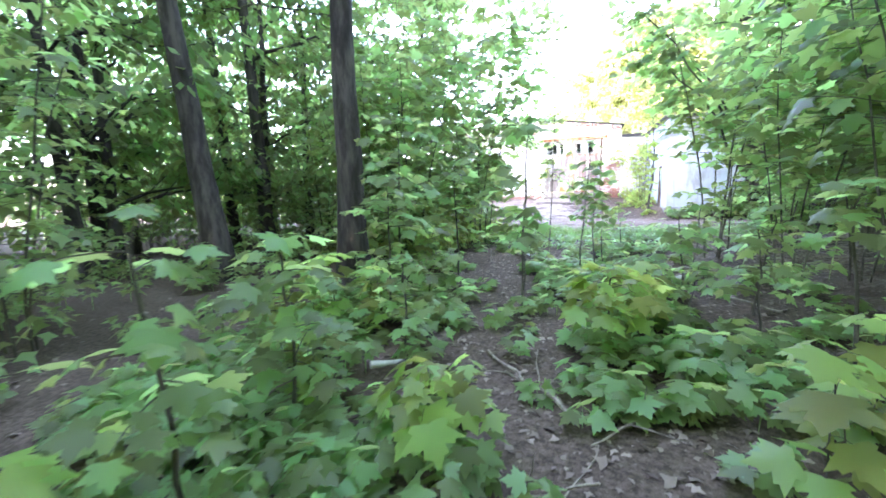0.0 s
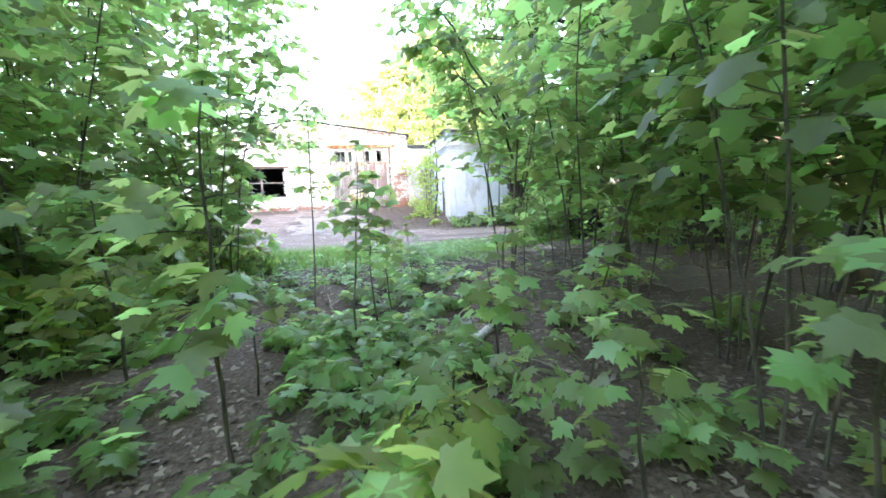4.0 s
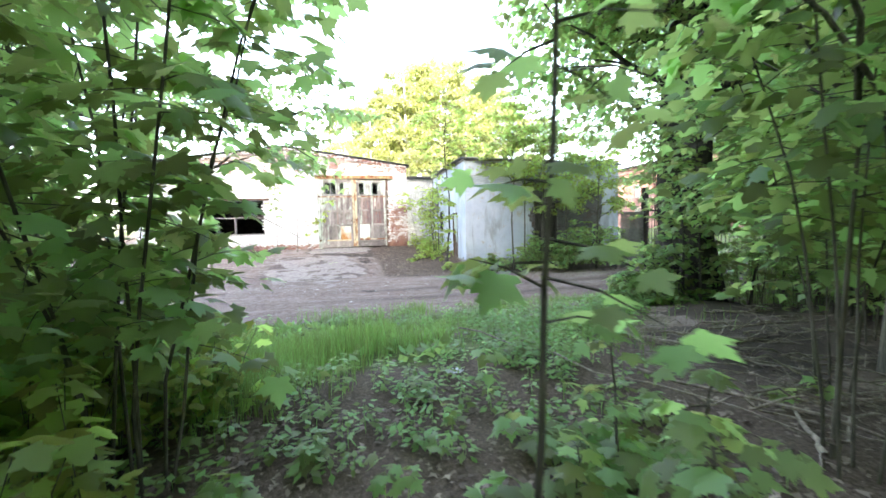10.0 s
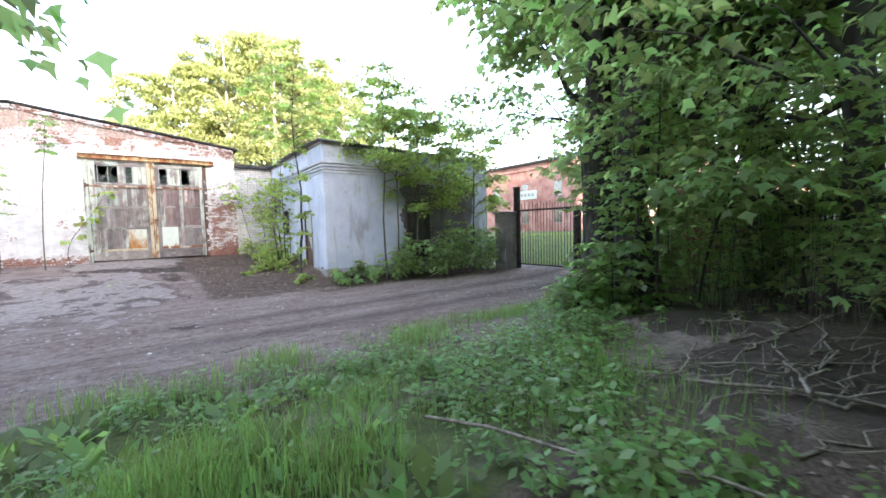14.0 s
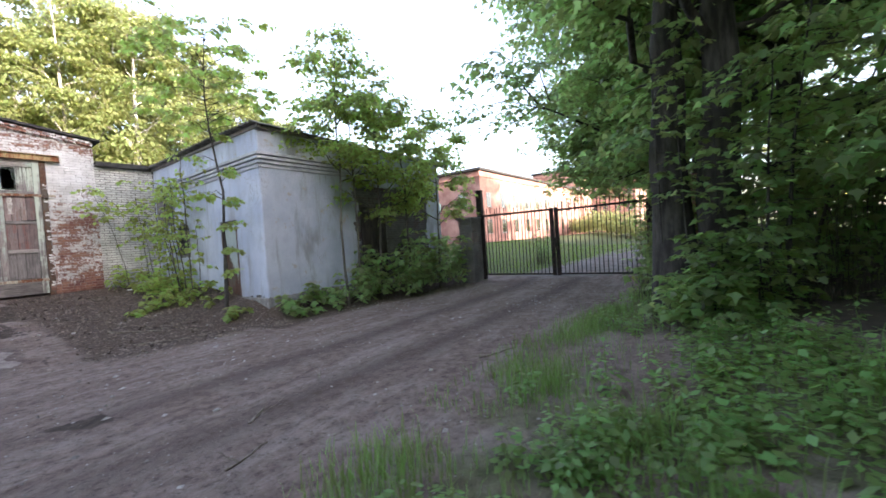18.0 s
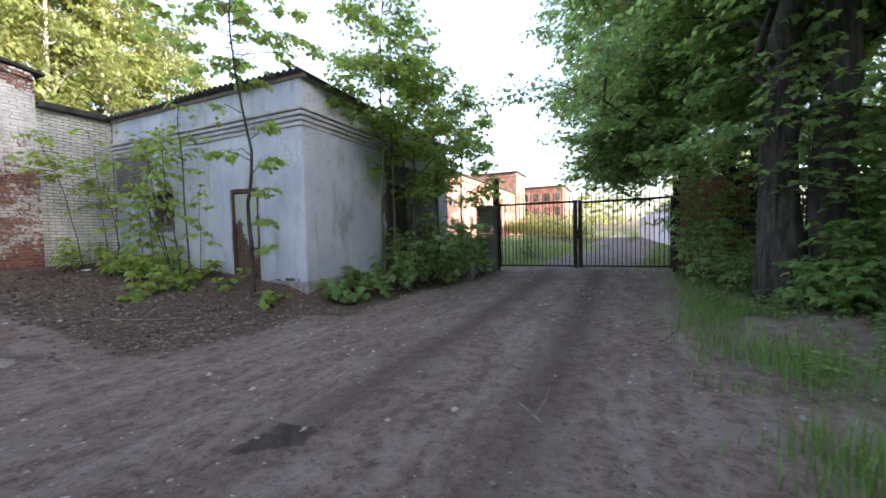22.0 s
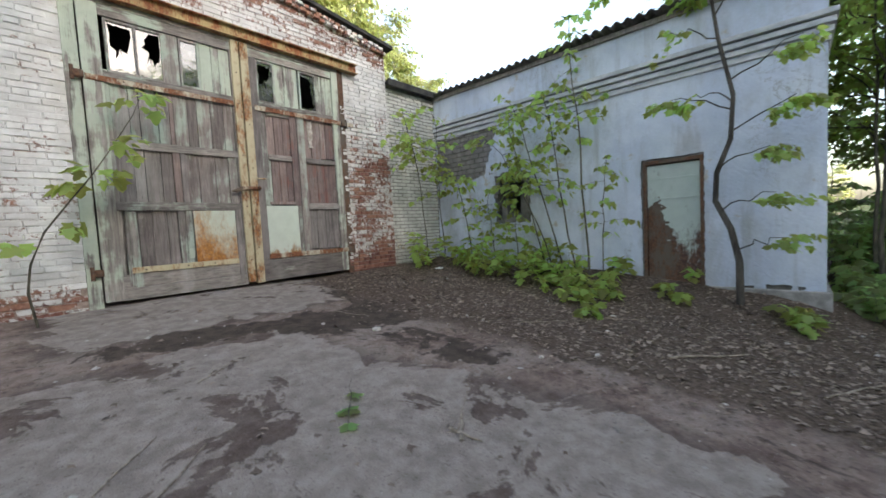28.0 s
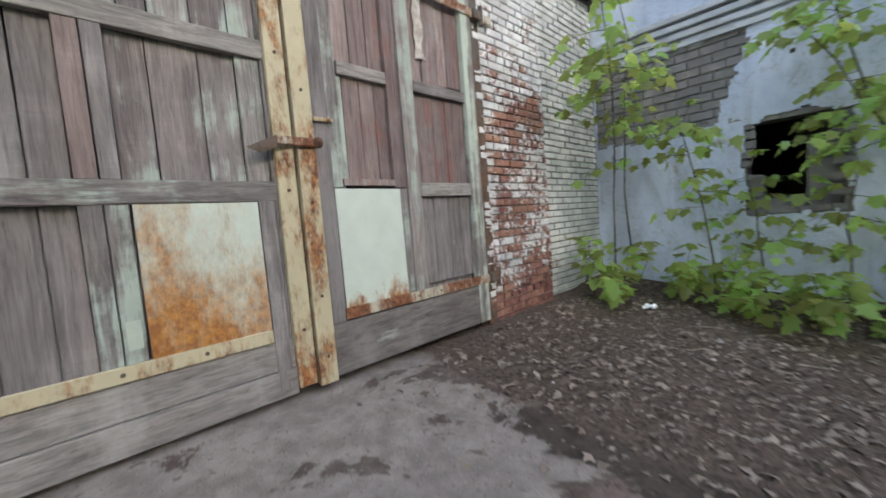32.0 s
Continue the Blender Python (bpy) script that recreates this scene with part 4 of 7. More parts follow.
box_part("nail_plate", -2.715, -2.655, -0.031, -0.027, 0.52, 0.66, W_PALE, ldoor, 0.001, "small pale cover plate")

rdoor = thing("garage_door_leaf", "weathered plank garage door leaf with faded red panels and a wicket", "garage door", "garage door leaves")
board("edge_angle", -1.795, -1.675, 0.02, 3.90, M_YELLOW, rdoor, -0.075, 0.085, "yellowed steel edge angle with rust")
board("stile", -1.67, -1.545, 0.30, 3.80, W_GREY, rdoor, -0.03, 0.05)
board("stile", -0.145, -0.01, 0.03, 3.86, W_PALE, rdoor, -0.045, 0.06)
board("top_rail", -1.67, -0.145, 3.72, 3.85, W_GREEN_H, rdoor, -0.038, 0.05)
board("rail", -1.545, -0.145, 2.95, 3.02, W_GREEN_H, rdoor, -0.034, 0.05)
board("rail", -1.44, -1.03, 2.075, 2.165, W_GREY_H, rdoor, -0.03, 0.045)
board("rail", -0.76, -0.145, 2.075, 2.165, W_GREY_H, rdoor, -0.03, 0.045)
board("rail", -0.76, -0.145, 1.235, 1.345, W_GREEN_H, rdoor, -0.03, 0.045)
board("rail", -1.47, -1.03, 1.315, 1.365, W_RED, rdoor, -0.036, 0.045)
board("rail", -1.44, -1.03, 2.82, 2.945, W_GREEN_H, rdoor, -0.026, 0.045)
board("mid_stile", -1.03, -0.915, 1.30, 2.95, W_RED, rdoor, -0.03, 0.045)
board("mid_stile", -0.90, -0.765, 0.45, 2.95, W_FADED, rdoor, -0.034, 0.05)
board("mid_stile", -0.985, -0.905, 0.48, 1.30, W_GREEN, rdoor, -0.022, 0.045)
board("mid_stile", -1.545, -1.445, 1.30, 2.95, W_GREEN, rdoor, -0.018, 0.04)
boards(-1.445, -1.03, 2.165, 2.82, 3, W_RED, rdoor, 0.004)
boards(-0.765, -0.145, 2.165, 2.95, 4, W_RED, rdoor, 0.006, 0.008, 0.03)
boards(-1.40, -1.03, 1.365, 2.075, 3, W_RED, rdoor, 0.006)
boards(-1.445, -1.40, 1.365, 2.075, 1, W_PALE, rdoor, 0.004)
boards(-0.765, -0.145, 1.345, 2.075, 3, W_RED, rdoor, 0.008)
boards(-0.765, -0.145, 0.50, 1.235, 4, W_GREY, rdoor, 0.010)
board("backing", -1.66, -0.15, 0.03, 1.30, W_BROWN, rdoor, 0.04, 0.02)
sheet("sheet_patch", -1.545, -0.99, 0.47, 1.295, -0.03, M_SHEET_2, rdoor, "pale green steel sheet with rust at its foot")
board("strap", -1.62, 0.30, 2.865, 2.945, M_STRAP, rdoor, -0.055, 0.012, "rusty hinge strap that runs on to the pier")
board("strap", -1.56, 0.08, 0.395, 0.475, M_STRAP, rdoor, -0.05, 0.012, "rusty steel strap")
board("kick_board", -1.66, -0.145, 0.03, 0.385, W_GREY_H, rdoor, -0.036, 0.05)
w3 = window_frame(rdoor, -1.52, -1.27, 3.05, 3.68)
broken_pane("pane", -1.52, -1.27, 3.05, 3.68, 0.006, w3, (0.75, 0.3, 0.2, 0.2, 0.25, 0.7, 0.85, 0.7), 8)
boards(-1.235, -0.82, 3.02, 3.72, 3, W_PALE, rdoor, -0.004)
w4 = window_frame(rdoor, -0.77, -0.49, 3.05, 3.68)
broken_pane("pane", -0.77, -0.49, 3.05, 3.68, 0.006, w4, (0.1, 0.05, 0.15, 0.2, 0.5, 0.45, 0.15, 0.1), 12)
boards(-0.455, -0.145, 3.02, 3.72, 3, W_PALE, rdoor, -0.004)
for _z in (0.2, 0.6, 1.2, 1.9, 2.6, 3.3):
    bolt(rdoor, -1.735, _z, -0.078)
for _x in (-1.4, -1.15, -0.9, -0.65, -0.4, -0.2):
    bolt(rdoor, _x, 2.905 + random.uniform(-0.008, 0.008), -0.058)
    bolt(rdoor, _x, 0.435 + random.uniform(-0.008, 0.008), -0.053)
hinge(rdoor, 0.06, 2.90, 1)
hinge(rdoor, 0.06, 0.44, 1)
# torn lining that hangs out of the upper panel
_bm = bmesh.new()
_rows = [[_bm.verts.new((-0.69 + _a * (0.09 + random.uniform(-0.025, 0.02)) + random.uniform(-0.012, 0.012), -0.004 - random.uniform(0.0, 0.02), 2.36 + 0.06 * _b + random.uniform(-0.015, 0.015))) for _a in (0, 0.5, 1)] for _b in range(9)]
for _p, _q in zip(_rows, _rows[1:]):
    for _a in (0, 1):
        _bm.faces.new((_p[_a], _p[_a + 1], _q[_a + 1], _q[_a]))
part("torn_lining", _bm, plain("torn_felt", (0.3, 0.26, 0.22), (0.52, 0.48, 0.43), 14.0), rdoor, "torn pale lining").modifiers.new("thickness", "SOLIDIFY").thickness = 0.006
# hasp with its wedge
_bm = bmesh.new()
add_box(_bm, -1.93, -1.66, -0.105, -0.075, 1.55, 1.60, 0.006)
hasp = part("hasp", _bm, M_STRAP, rdoor, "rusty iron hasp bar")
_bm = bmesh.new()
_v = [_bm.verts.new(p) for p in ((-2.10, -0.10, 1.52), (-1.93, -0.112, 1.60), (-1.93, -0.112, 1.53), (-2.02, -0.10, 1.49), (-2.10, -0.09, 1.52), (-1.93, -0.078, 1.60), (-1.93, -0.078, 1.53), (-2.02, -0.09, 1.49))]
for _q in ((0, 1, 2, 3), (7, 6, 5, 4), (0, 4, 5, 1), (1, 5, 6, 2), (2, 6, 7, 3), (3, 7, 4, 0)):
    _bm.faces.new([_v[i] for i in _q])
part("wedge", _bm, M_RUSTY, hasp, "dark iron wedge")
_bm = bmesh.new()
bmesh.ops.create_uvsphere(_bm, u_segments=10, v_segments=6, radius=0.032, matrix=Matrix.Translation((-1.67, -0.11, 1.575)) @ Matrix.Diagonal((1, 0.8, 1.1, 1)))
part("padlock", _bm, M_RUSTY, hasp, "rusted padlock knob")
_bm = bmesh.new()
add_box(_bm, -1.66, -1.52, -0.055, -0.035, 1.73, 1.755, 0.004)
part("bolt_slide", _bm, M_YELLOW, rdoor, "small yellowed slide bolt")

jambs = thing("garage_door_frame", "old timber and steel frame round the garage doors", "door frame")
board("jamb", -3.86, -3.715, -0.05, 3.92, W_PALE, jambs, -0.02, 0.2)
board("jamb", 0.005, 0.135, -0.05, 3.92, M_RUSTY, jambs, -0.015, 0.2)
board("head", -3.715, 0.005, 3.865, 3.925, W_GREEN_H, jambs, -0.03, 0.2)
_bm = bmesh.new()
add_box(_bm, -3.97, 0.44, -0.13, 0.06, 3.93, 3.945, 0.003)
add_box(_bm, -3.97, 0.44, -0.055, -0.04, 3.945, 4.10, 0.003)
add_box(_bm, -3.97, 0.44, -0.13, 0.06, 4.10, 4.115, 0.003)
tagged(part("lintel_beam", _bm, M_BEAM, None), "rusted orange steel channel over the garage doors", "beam")

# bricks of the front that lie away from the doorway
def _hole(c, z):
    return (DX0 < c < DX1 and z < DTOP + 0.12) or (WX0 < c < WX1 and WZ0 < z < WZ1)


joined_bricks("brickwork", brick_rows(GX0, 0.14, -0.16, gable, _hole), 0.02, 0.011, BRICK_PAINT, garage_wall, "limewashed bricks with red patches")
joined_bricks("brickwork", brick_rows(0.14, GX1, 3.28, gable), 0.02, 0.018, BRICK_PAINT, garage_wall, "limewashed bricks with red patches")
joined_bricks("brickwork", brick_rows(1.26, 2.84, 1.44, 3.96, None, RNG, 0), 0.10, 0.018, BRICK_PALE_JOINED, low_wall, "pale painted bricks")
joined_bricks("pier_return", [(c, z, l) for c, z, l in brick_rows(0.04, 0.14, -0.1, 3.3, None, RNG, 0)], 0.02, 0.035, BRICK_PAINT, garage_wall, "worn bricks beside the door frame")
# coping: two projecting courses under the felt
_cop = []
for _x in np.arange(-12.4, 1.2, 0.13):
    _cop += [(_x, gable(_x) - 0.05, 0.118), (_x + 0.065, gable(_x + 0.065) - 0.132, 0.118)]
joined_bricks("coping", _cop, 0.0, 0.075, BRICK_PAINT, garage_wall, "projecting coping bricks", 0.012)
# opening in the west part, with a tin lintel and boards
gwin = thing("window_1", "dark open window with a sagging tin lintel in the limewashed wall", "window", kind="structure")
board("lintel", WX0 - 0.2, WX1 + 0.3, WZ1, WZ1 + 0.12, M_RUSTY, gwin, -0.08, 0.3)
board("mullion", -8.26, -8.16, WZ0, WZ1, W_GREY, gwin, 0.1, 0.1)
board("cross_bar", WX0, WX1, 1.75, 1.83, W_GREY_H, gwin, 0.11, 0.07)
board("sill", WX0 - 0.05, WX1 + 0.05, WZ0 - 0.06, WZ0, CONCRETE, gwin, -0.05, 0.3)


# ---- grey building ----
HX, HY0, HY1, HXE = 2.86, -6.93, 0.10, 10.35          # west face, south face, north end, east end
HTOP = 3.92
DY0, DY1, DZ1 = -5.56, -4.69, 1.70                       # door
OY0, OY1, OZ0, OZ1 = -2.46, -1.66, 0.84, 1.86            # hole
_bm = bmesh.new()
for _y0, _y1, _z0, _z1 in ((HY0 + 0.035, DY0, -1.1, HTOP), (DY0, DY1, DZ1, HTOP), (DY1, OY0, -1.1, HTOP), (OY0, OY1, -1.1, OZ0), (OY0, OY1, OZ1, HTOP), (OY1, HY1, -1.1, HTOP), (HY1, 6.0, -1.1, HTOP)):
    add_box(_bm, HX + 0.025, HX + 0.40, _y0, _y1, _z0, _z1)
bmesh.ops.remove_doubles(_bm, verts=_bm.verts, dist=0.0005)
house_west = tagged(part("wall_house_west", _bm, DEEP_JOINT, None), "blue-grey limewashed plaster wall with a patch of bare brick", "wall", kind="structure")
_bm = bmesh.new()
for _x0, _x1, _z0, _z1 in ((HX + 0.401, 6.6, -1.1, HTOP), (6.6, HXE, -1.1, HTOP)):
    add_box(_bm, _x0, _x1, HY0 + 0.03, HY0 + 0.4, _z0, _z1)
house_south = tagged(part("wall_house_south", _bm, BRICK_GREY, None), "stained grey plaster wall of the small house", "wall", kind="structure")
side_wall("wall_house_east", HXE - 0.4, HXE, HY0 + 0.4, 6.0, -1.1, HTOP, CONCRETE, "grey end wall of the small house")
side_wall("wall_house_north", HX + 0.4, HXE - 0.4, 5.6, 6.0, -1.1, HTOP, CONCRETE, "grey back wall of the small house")
_bm = bmesh.new()
add_box(_bm, HX + 0.4, HXE - 0.4, HY0 + 0.4, 5.6, -0.4, -0.3)
tagged(part("floor_house", _bm, CONCRETE, None), "dark floor inside the small house", "floor", kind="structure")


def plaster_skin(name, u0, u1, z0, z1, gone, place, parent, label, cell=0.035, material=PLASTER):
    """A skin of plaster, 25 mm thick, that is missing where gone(u, z) says so."""
    nu, nz = int(round((u1 - u0) / cell)), int(round((z1 - z0) / cell))
    us, zs = np.linspace(u0, u1, nu + 1), np.linspace(z0, z1, nz + 1)
    U, Z = np.meshgrid(us, zs)
    jit = RNG.uniform(-0.011, 0.011, (2,) + U.shape)
    jit[:, [0, -1]] = 0
    jit[:, :, [0, -1]] = 0
    wave = 0.006 * np.sin(2.1 * U + 1.3 * Z) + 0.004 * np.sin(5.3 * Z - 3.1 * U) + RNG.normal(0, 0.0012, U.shape)
    cu, cz = (us[:-1] + us[1:]) / 2, (zs[:-1] + zs[1:]) / 2
    keep = np.array([[not gone(a, b) for a in cu] for b in cz])
    idx = np.arange(U.size).reshape(U.shape)
    q = np.stack([idx[:-1, :-1], idx[:-1, 1:], idx[1:, 1:], idx[1:, :-1]], -1)[keep]
    used = np.unique(q)
    remap = np.full(U.size, -1)
    remap[used] = np.arange(len(used))
    v = place((U + jit[0]).ravel()[used], (Z + jit[1]).ravel()[used], wave.ravel()[used])
    ob = link_mesh(name, mesh_from(name, v, remap[q], False), material, parent, label)
    mod = ob.modifiers.new("thickness", "SOLIDIFY")
    mod.thickness, mod.offset = 0.026, 0.0
    return ob


def _ragged(u, z, s):
    return noise.noise(Vector((u * s, z * s, 3.7))) + 0.5 * noise.noise(Vector((u * s * 2.7, z * s * 2.7, 9.1)))


def gone_west(y, z):
    if DY0 - 0.02 < y < DY1 + 0.02 and z < DZ1 + 0.02:
        return True
    r = _ragged(y, z, 3.0)
    if -1.42 - 0.34 * (z - 1.95) + 0.12 * r < y < 0.06 and 1.88 + 0.10 * r < z < 2.93 + 0.05 * r:
        return True
    if OY0 - 0.08 + 0.07 * r < y < OY1 + 0.02 + 0.06 * r and OZ0 - 0.05 + 0.05 * r < z < OZ1 + 0.1 + 0.1 * r - 0.3 * abs(y - OY0 - 0.4):
        return True
    return z < -0.28 and r > 0.05 and y < -3.0


def gone_south(x, z):
    r = _ragged(x + 20, z, 2.2)
    if 5.9 + 0.22 * r < x < 9.5 + 0.15 * r and z < 2.72 + 0.12 * r:
        return True
    return z < -0.35 and r > 0.1


plaster_skin("plaster", HY0, HY1, -0.75, 3.90, gone_west, lambda u, z, w: np.stack([HX + 0.012 + w, u, z], -1), house_west, "blue-grey limewashed plaster")
plaster_skin("plaster", HX + 0.026, HXE, -0.75, 3.90, gone_south, lambda u, z, w: np.stack([u, HY0 + 0.012 + w, z], -1), house_south, "stained grey plaster", 0.05, PLASTER_STAINED)
joined_bricks("bare_bricks", [(c, 1.45 + (z - 1.45) * 1.36, l) for c, z, l in brick_rows(-1.75, 0.06, 1.45, 2.63, None, RNG, 0)], 0.0, 0.015, BRICK_GREY, house_west, "bare grey bricks where plaster fell", 0.005, "y", HX + 0.025, RNG, COURSE * 1.36)
joined_bricks("bare_bricks", [r for r in brick_rows(-2.62, -1.6, OZ0 - 0.2, OZ1 + 0.3, lambda c, z: OY0 < c < OY1 and OZ0 < z < OZ1, RNG, 0)], 0.0, 0.008, BRICK_GREY, house_west, "bare grey bricks round the hole", 0.005, "y", HX + 0.025)
# brick colour holds both stain and the shade of the bushes
joined_bricks("bare_bricks", brick_rows(5.7, 9.7, -0.6, 2.86, lambda c, z: 6.1 < c < 7.15 and z < 1.95, RNG, 0), HY0 + 0.03, 0.012, BRICK_SHADED, house_south, "stained bare bricks where plaster fell, foliage shade in their colour")
# planks over solid wall, near black to stand in for a dark opening
sdoor = thing("plank_door", "dark planks standing in for an open doorway half hidden by bushes", "door")
for _i in range(6):
    box_part("plank", 6.2 + 0.145 * _i, 6.2 + 0.145 * _i + 0.138, HY0 - 0.012, HY0 + 0.028, -0.62 + random.uniform(0, 0.05), 1.86, DOORWAY_DARK, sdoor, 0.004, "", 0.002)
for _z in (0.0, 1.35):
    box_part("ledge", 6.2, 7.06, HY0 - 0.04, HY0 - 0.013, _z, _z + 0.1, DOORWAY_DARK, sdoor, 0.004)
for _x0, _x1 in ((6.1, 6.19), (7.08, 7.16)):
    box_part("jamb", _x0, _x1, HY0 - 0.03, HY0 + 0.03, -0.62, 1.95, DOORWAY_DARK, sdoor, 0.004)
box_part("head", 6.1, 7.16, HY0 - 0.03, HY0 + 0.03, 1.951, 2.04, DOORWAY_DARK, sdoor, 0.004)
# bits of broken block left inside the hole
_bm = bmesh.new()
add_box(_bm, HX + 0.2, HX + 0.42, OY0, OY0 + 0.3, OZ0, OZ1 - 0.3, 0.02, 0.012)
add_box(_bm, HX + 0.16, HX + 0.42, OY0 + 0.301, OY1, OZ0, OZ0 + 0.14, 0.02, 0.012)
add_box(_bm, HX + 0.22, HX + 0.4, OY1 - 0.14, OY1, OZ0, OZ0 + 0.42, 0.02, 0.012)
part("block", _bm, BRICK_GREY, house_west, "broken blocks in the hole")

for _z in (2.255, 2.505):
    box_part("socket", HX - 0.004, HX + 0.01, -2.10, -2.05, _z, _z + 0.05, DARKNESS, house_west, 0.003, "small dark socket in the plaster")
# cornice: four stepped bands on both faces
for _i in range(4):
    _z, _p = 2.93 + 0.105 * _i, 0.035 + 0.022 * _i
    for _nm, _ex in (("cornice_west", (HX - _p, HX + 0.03, HY0 - _p, HY1)), ("cornice_south", (HX + 0.031, HXE, HY0 - _p, HY0 + 0.02))):
        _bm = bmesh.new()
        add_box(_bm, *_ex, _z, _z + 0.072, 0.008)
        part("cornice_band", _bm, CORNICE_MAT, house_west if _nm == "cornice_west" else house_south, "moulded plaster band")
# plinth
_bm = bmesh.new()
add_box(_bm, HX - 0.06, HX + 0.02, HY0 - 0.06, DY0, -1.1, -0.36, 0.015)
add_box(_bm, HX + 0.021, HXE, HY0 - 0.06, HY0 + 0.02, -1.1, -0.36, 0.015)
tagged(part("plinth", _bm, CONCRETE, None), "worn concrete plinth along the foot of the house", "plinth", kind="structure")

# corrugated roof: waves run down towards the east
_ys = np.arange(HY0 - 0.20, 6.2, 0.0295)
_xs = np.array([HX - 0.20, HX + 1.0, HX + 3.0, HXE + 0.2])
_YY, _XX = np.meshgrid(_ys, _xs)
_ZZ = 4.02 - 0.025 * (_XX - HX) + 0.030 * np.sin(_YY / 0.177 * 2 * np.pi) + 0.02 * np.sin(_YY * 1.1)
_n = len(_ys)
_i = (np.arange(len(_xs) - 1)[:, None] * _n + np.arange(_n - 1)[None]).ravel()
_ob = tagged(link_mesh("roof_house", mesh_from("roof_house", np.stack([_XX, _YY, _ZZ], -1).reshape(-1, 3), np.stack([_i, _i + 1, _i + 1 + _n, _i + _n], -1), True), SLATE), "weathered grey corrugated roof sheets on the small house", "roof", kind="structure")
_ob.modifiers.new("thickness", "SOLIDIFY").thickness = 0.012
_bm = bmesh.new()
add_box(_bm, HX - 0.05, HX + 0.05, HY0 - 0.15, 6.0, 3.90, 3.985, 0.006)
add_box(_bm, HX + 0.051, HXE, HY0 - 0.09, HY0 + 0.02, 3.885, 3.96, 0.006)
add_box(_bm, HX + 0.2, HXE, HY0 - 0.04, 6.0, 3.90, 3.93)
tagged(part("eaves", _bm, W_BROWN, None), "dark weathered eaves boards under the corrugated roof", "eaves", kind="structure")

# house door, half eaten by rust
hdoor = thing("house_door", "pale green steel door eaten by rust, ajar in a dark frame", "door")
for _a, _b, _c, _d in ((DY0, DY0 + 0.05, -0.45, DZ1), (DY1 - 0.05, DY1, -0.45, DZ1), (DY0 + 0.05, DY1 - 0.05, DZ1 - 0.06, DZ1)):
    box_part("door_frame", HX - 0.005, HX + 0.12, _a, _b, _c, _d, M_RUSTY, hdoor, 0.004)


def eaten(y, z):
    r = _ragged(y * 1.3, z * 1.3, 4.0)
    low = DY1 - 0.30 - 0.28 * max(0.0, 0.85 - z)
    return y > low + 0.14 * r and z < 0.98 + 0.25 * r


_cell = 0.02
_yy, _zz = np.arange(DY0 + 0.05, DY1 - 0.049, _cell), np.arange(-0.42, DZ1 - 0.06, _cell)
for _nm, _test, _x, _mat, _lab in (("door_skin", lambda a, b: not eaten(a, b), HX + 0.040, M_DOOR, "pale green paint on steel"), ("door_core", lambda a, b: True, HX + 0.056, M_RUSTY, "dark rusted inner sheet")):
    _v, _f, _ix = [], [], {}
    for _i, _a in enumerate(_yy[:-1]):
        for _j, _b in enumerate(_zz[:-1]):
            if not _test(_a + _cell / 2, _b + _cell / 2):
                continue
            _q = []
            for _p in ((_i, _j), (_i + 1, _j), (_i + 1, _j + 1), (_i, _j + 1)):
                if _p not in _ix:
                    _ix[_p] = len(_v)
                    _yv, _zv = _yy[_p[0]], _zz[_p[1]]
                    _v.append((_x + 0.004 * math.sin(3.0 * _zv) + 0.003 * math.sin(9 * _yv), _yv, _zv))
                _q.append(_ix[_p])
            _f.append(_q[::-1])
    _d = link_mesh(_nm, mesh_from(_nm, _v, _f), _mat, hdoor, _lab)
    _d.modifiers.new("thickness", "SOLIDIFY").thickness = 0.004
for _z in (0.35, 1.05, 1.38):
    box_part("door_rib", HX + 0.030, HX + 0.037, DY0 + 0.06, DY1 - (0.06 if _z > 1 else 0.34), _z, _z + 0.025, M_DOOR, hdoor, 0.002)

# ---- gate ----
GATE_X, GATE_Z = 10.08, -0.60


def bar_mesh(length, r, tip):
    t = Tubes()
    z = [0, length - tip, length - tip + 0.015, length]
    t.add([(0, 0, a) for a in z], [r, r, r * 1.15, 0.002], 5)
    return t.mesh("bar")


def gate_leaf(y0, y1, x0, x1, n, label, tilt=0.0):
    leaf = thing("gate_leaf", label, "gate", "entrance gate leaves")
    me = [bar_mesh(2.42 + 0.05 * i, 0.014, 0.09) for i in range(3)]

    def at(y):
        return x0 + (x1 - x0) * (y - y0) / (y1 - y0)

    for i in range(n):
        y = y0 + (y1 - y0) * (i + 0.5) / n
        ob = link_mesh("bar", me[i % 3], DARK_STEEL, leaf)
        ob.location = (at(y), y, GATE_Z)
        ob.rotation_euler = (random.uniform(-0.012, 0.012), random.uniform(-0.01, 0.01), 0)
    for nm, z0, z1, w in (("top_rail", 1.53, 1.60, 0.025), ("bottom_rail", GATE_Z - 0.0, GATE_Z + 0.05, 0.025)):
        bm = bmesh.new()
        vs = [bm.verts.new((at(y) + s * w, y, z + (tilt * (y - y0) / (y1 - y0) if nm == "top_rail" else 0))) for y in (y0, y1) for s in (-1, 1) for z in (z0, z1)]
        for q in ((0, 1, 3, 2), (4, 6, 7, 5), (0, 4, 5, 1), (2, 3, 7, 6), (0, 2, 6, 4), (1, 5, 7, 3)):
            bm.faces.new([vs[i] for i in q])
        part(nm, bm, DARK_STEEL, leaf)
    for y, w in ((y0, 0.03), (y1, 0.06)):
        box_part("stile", at(y) - 0.03, at(y) + 0.03, y - w, y + w, GATE_Z - 0.03, 1.62, DARK_STEEL, leaf, 0.004)
    return leaf


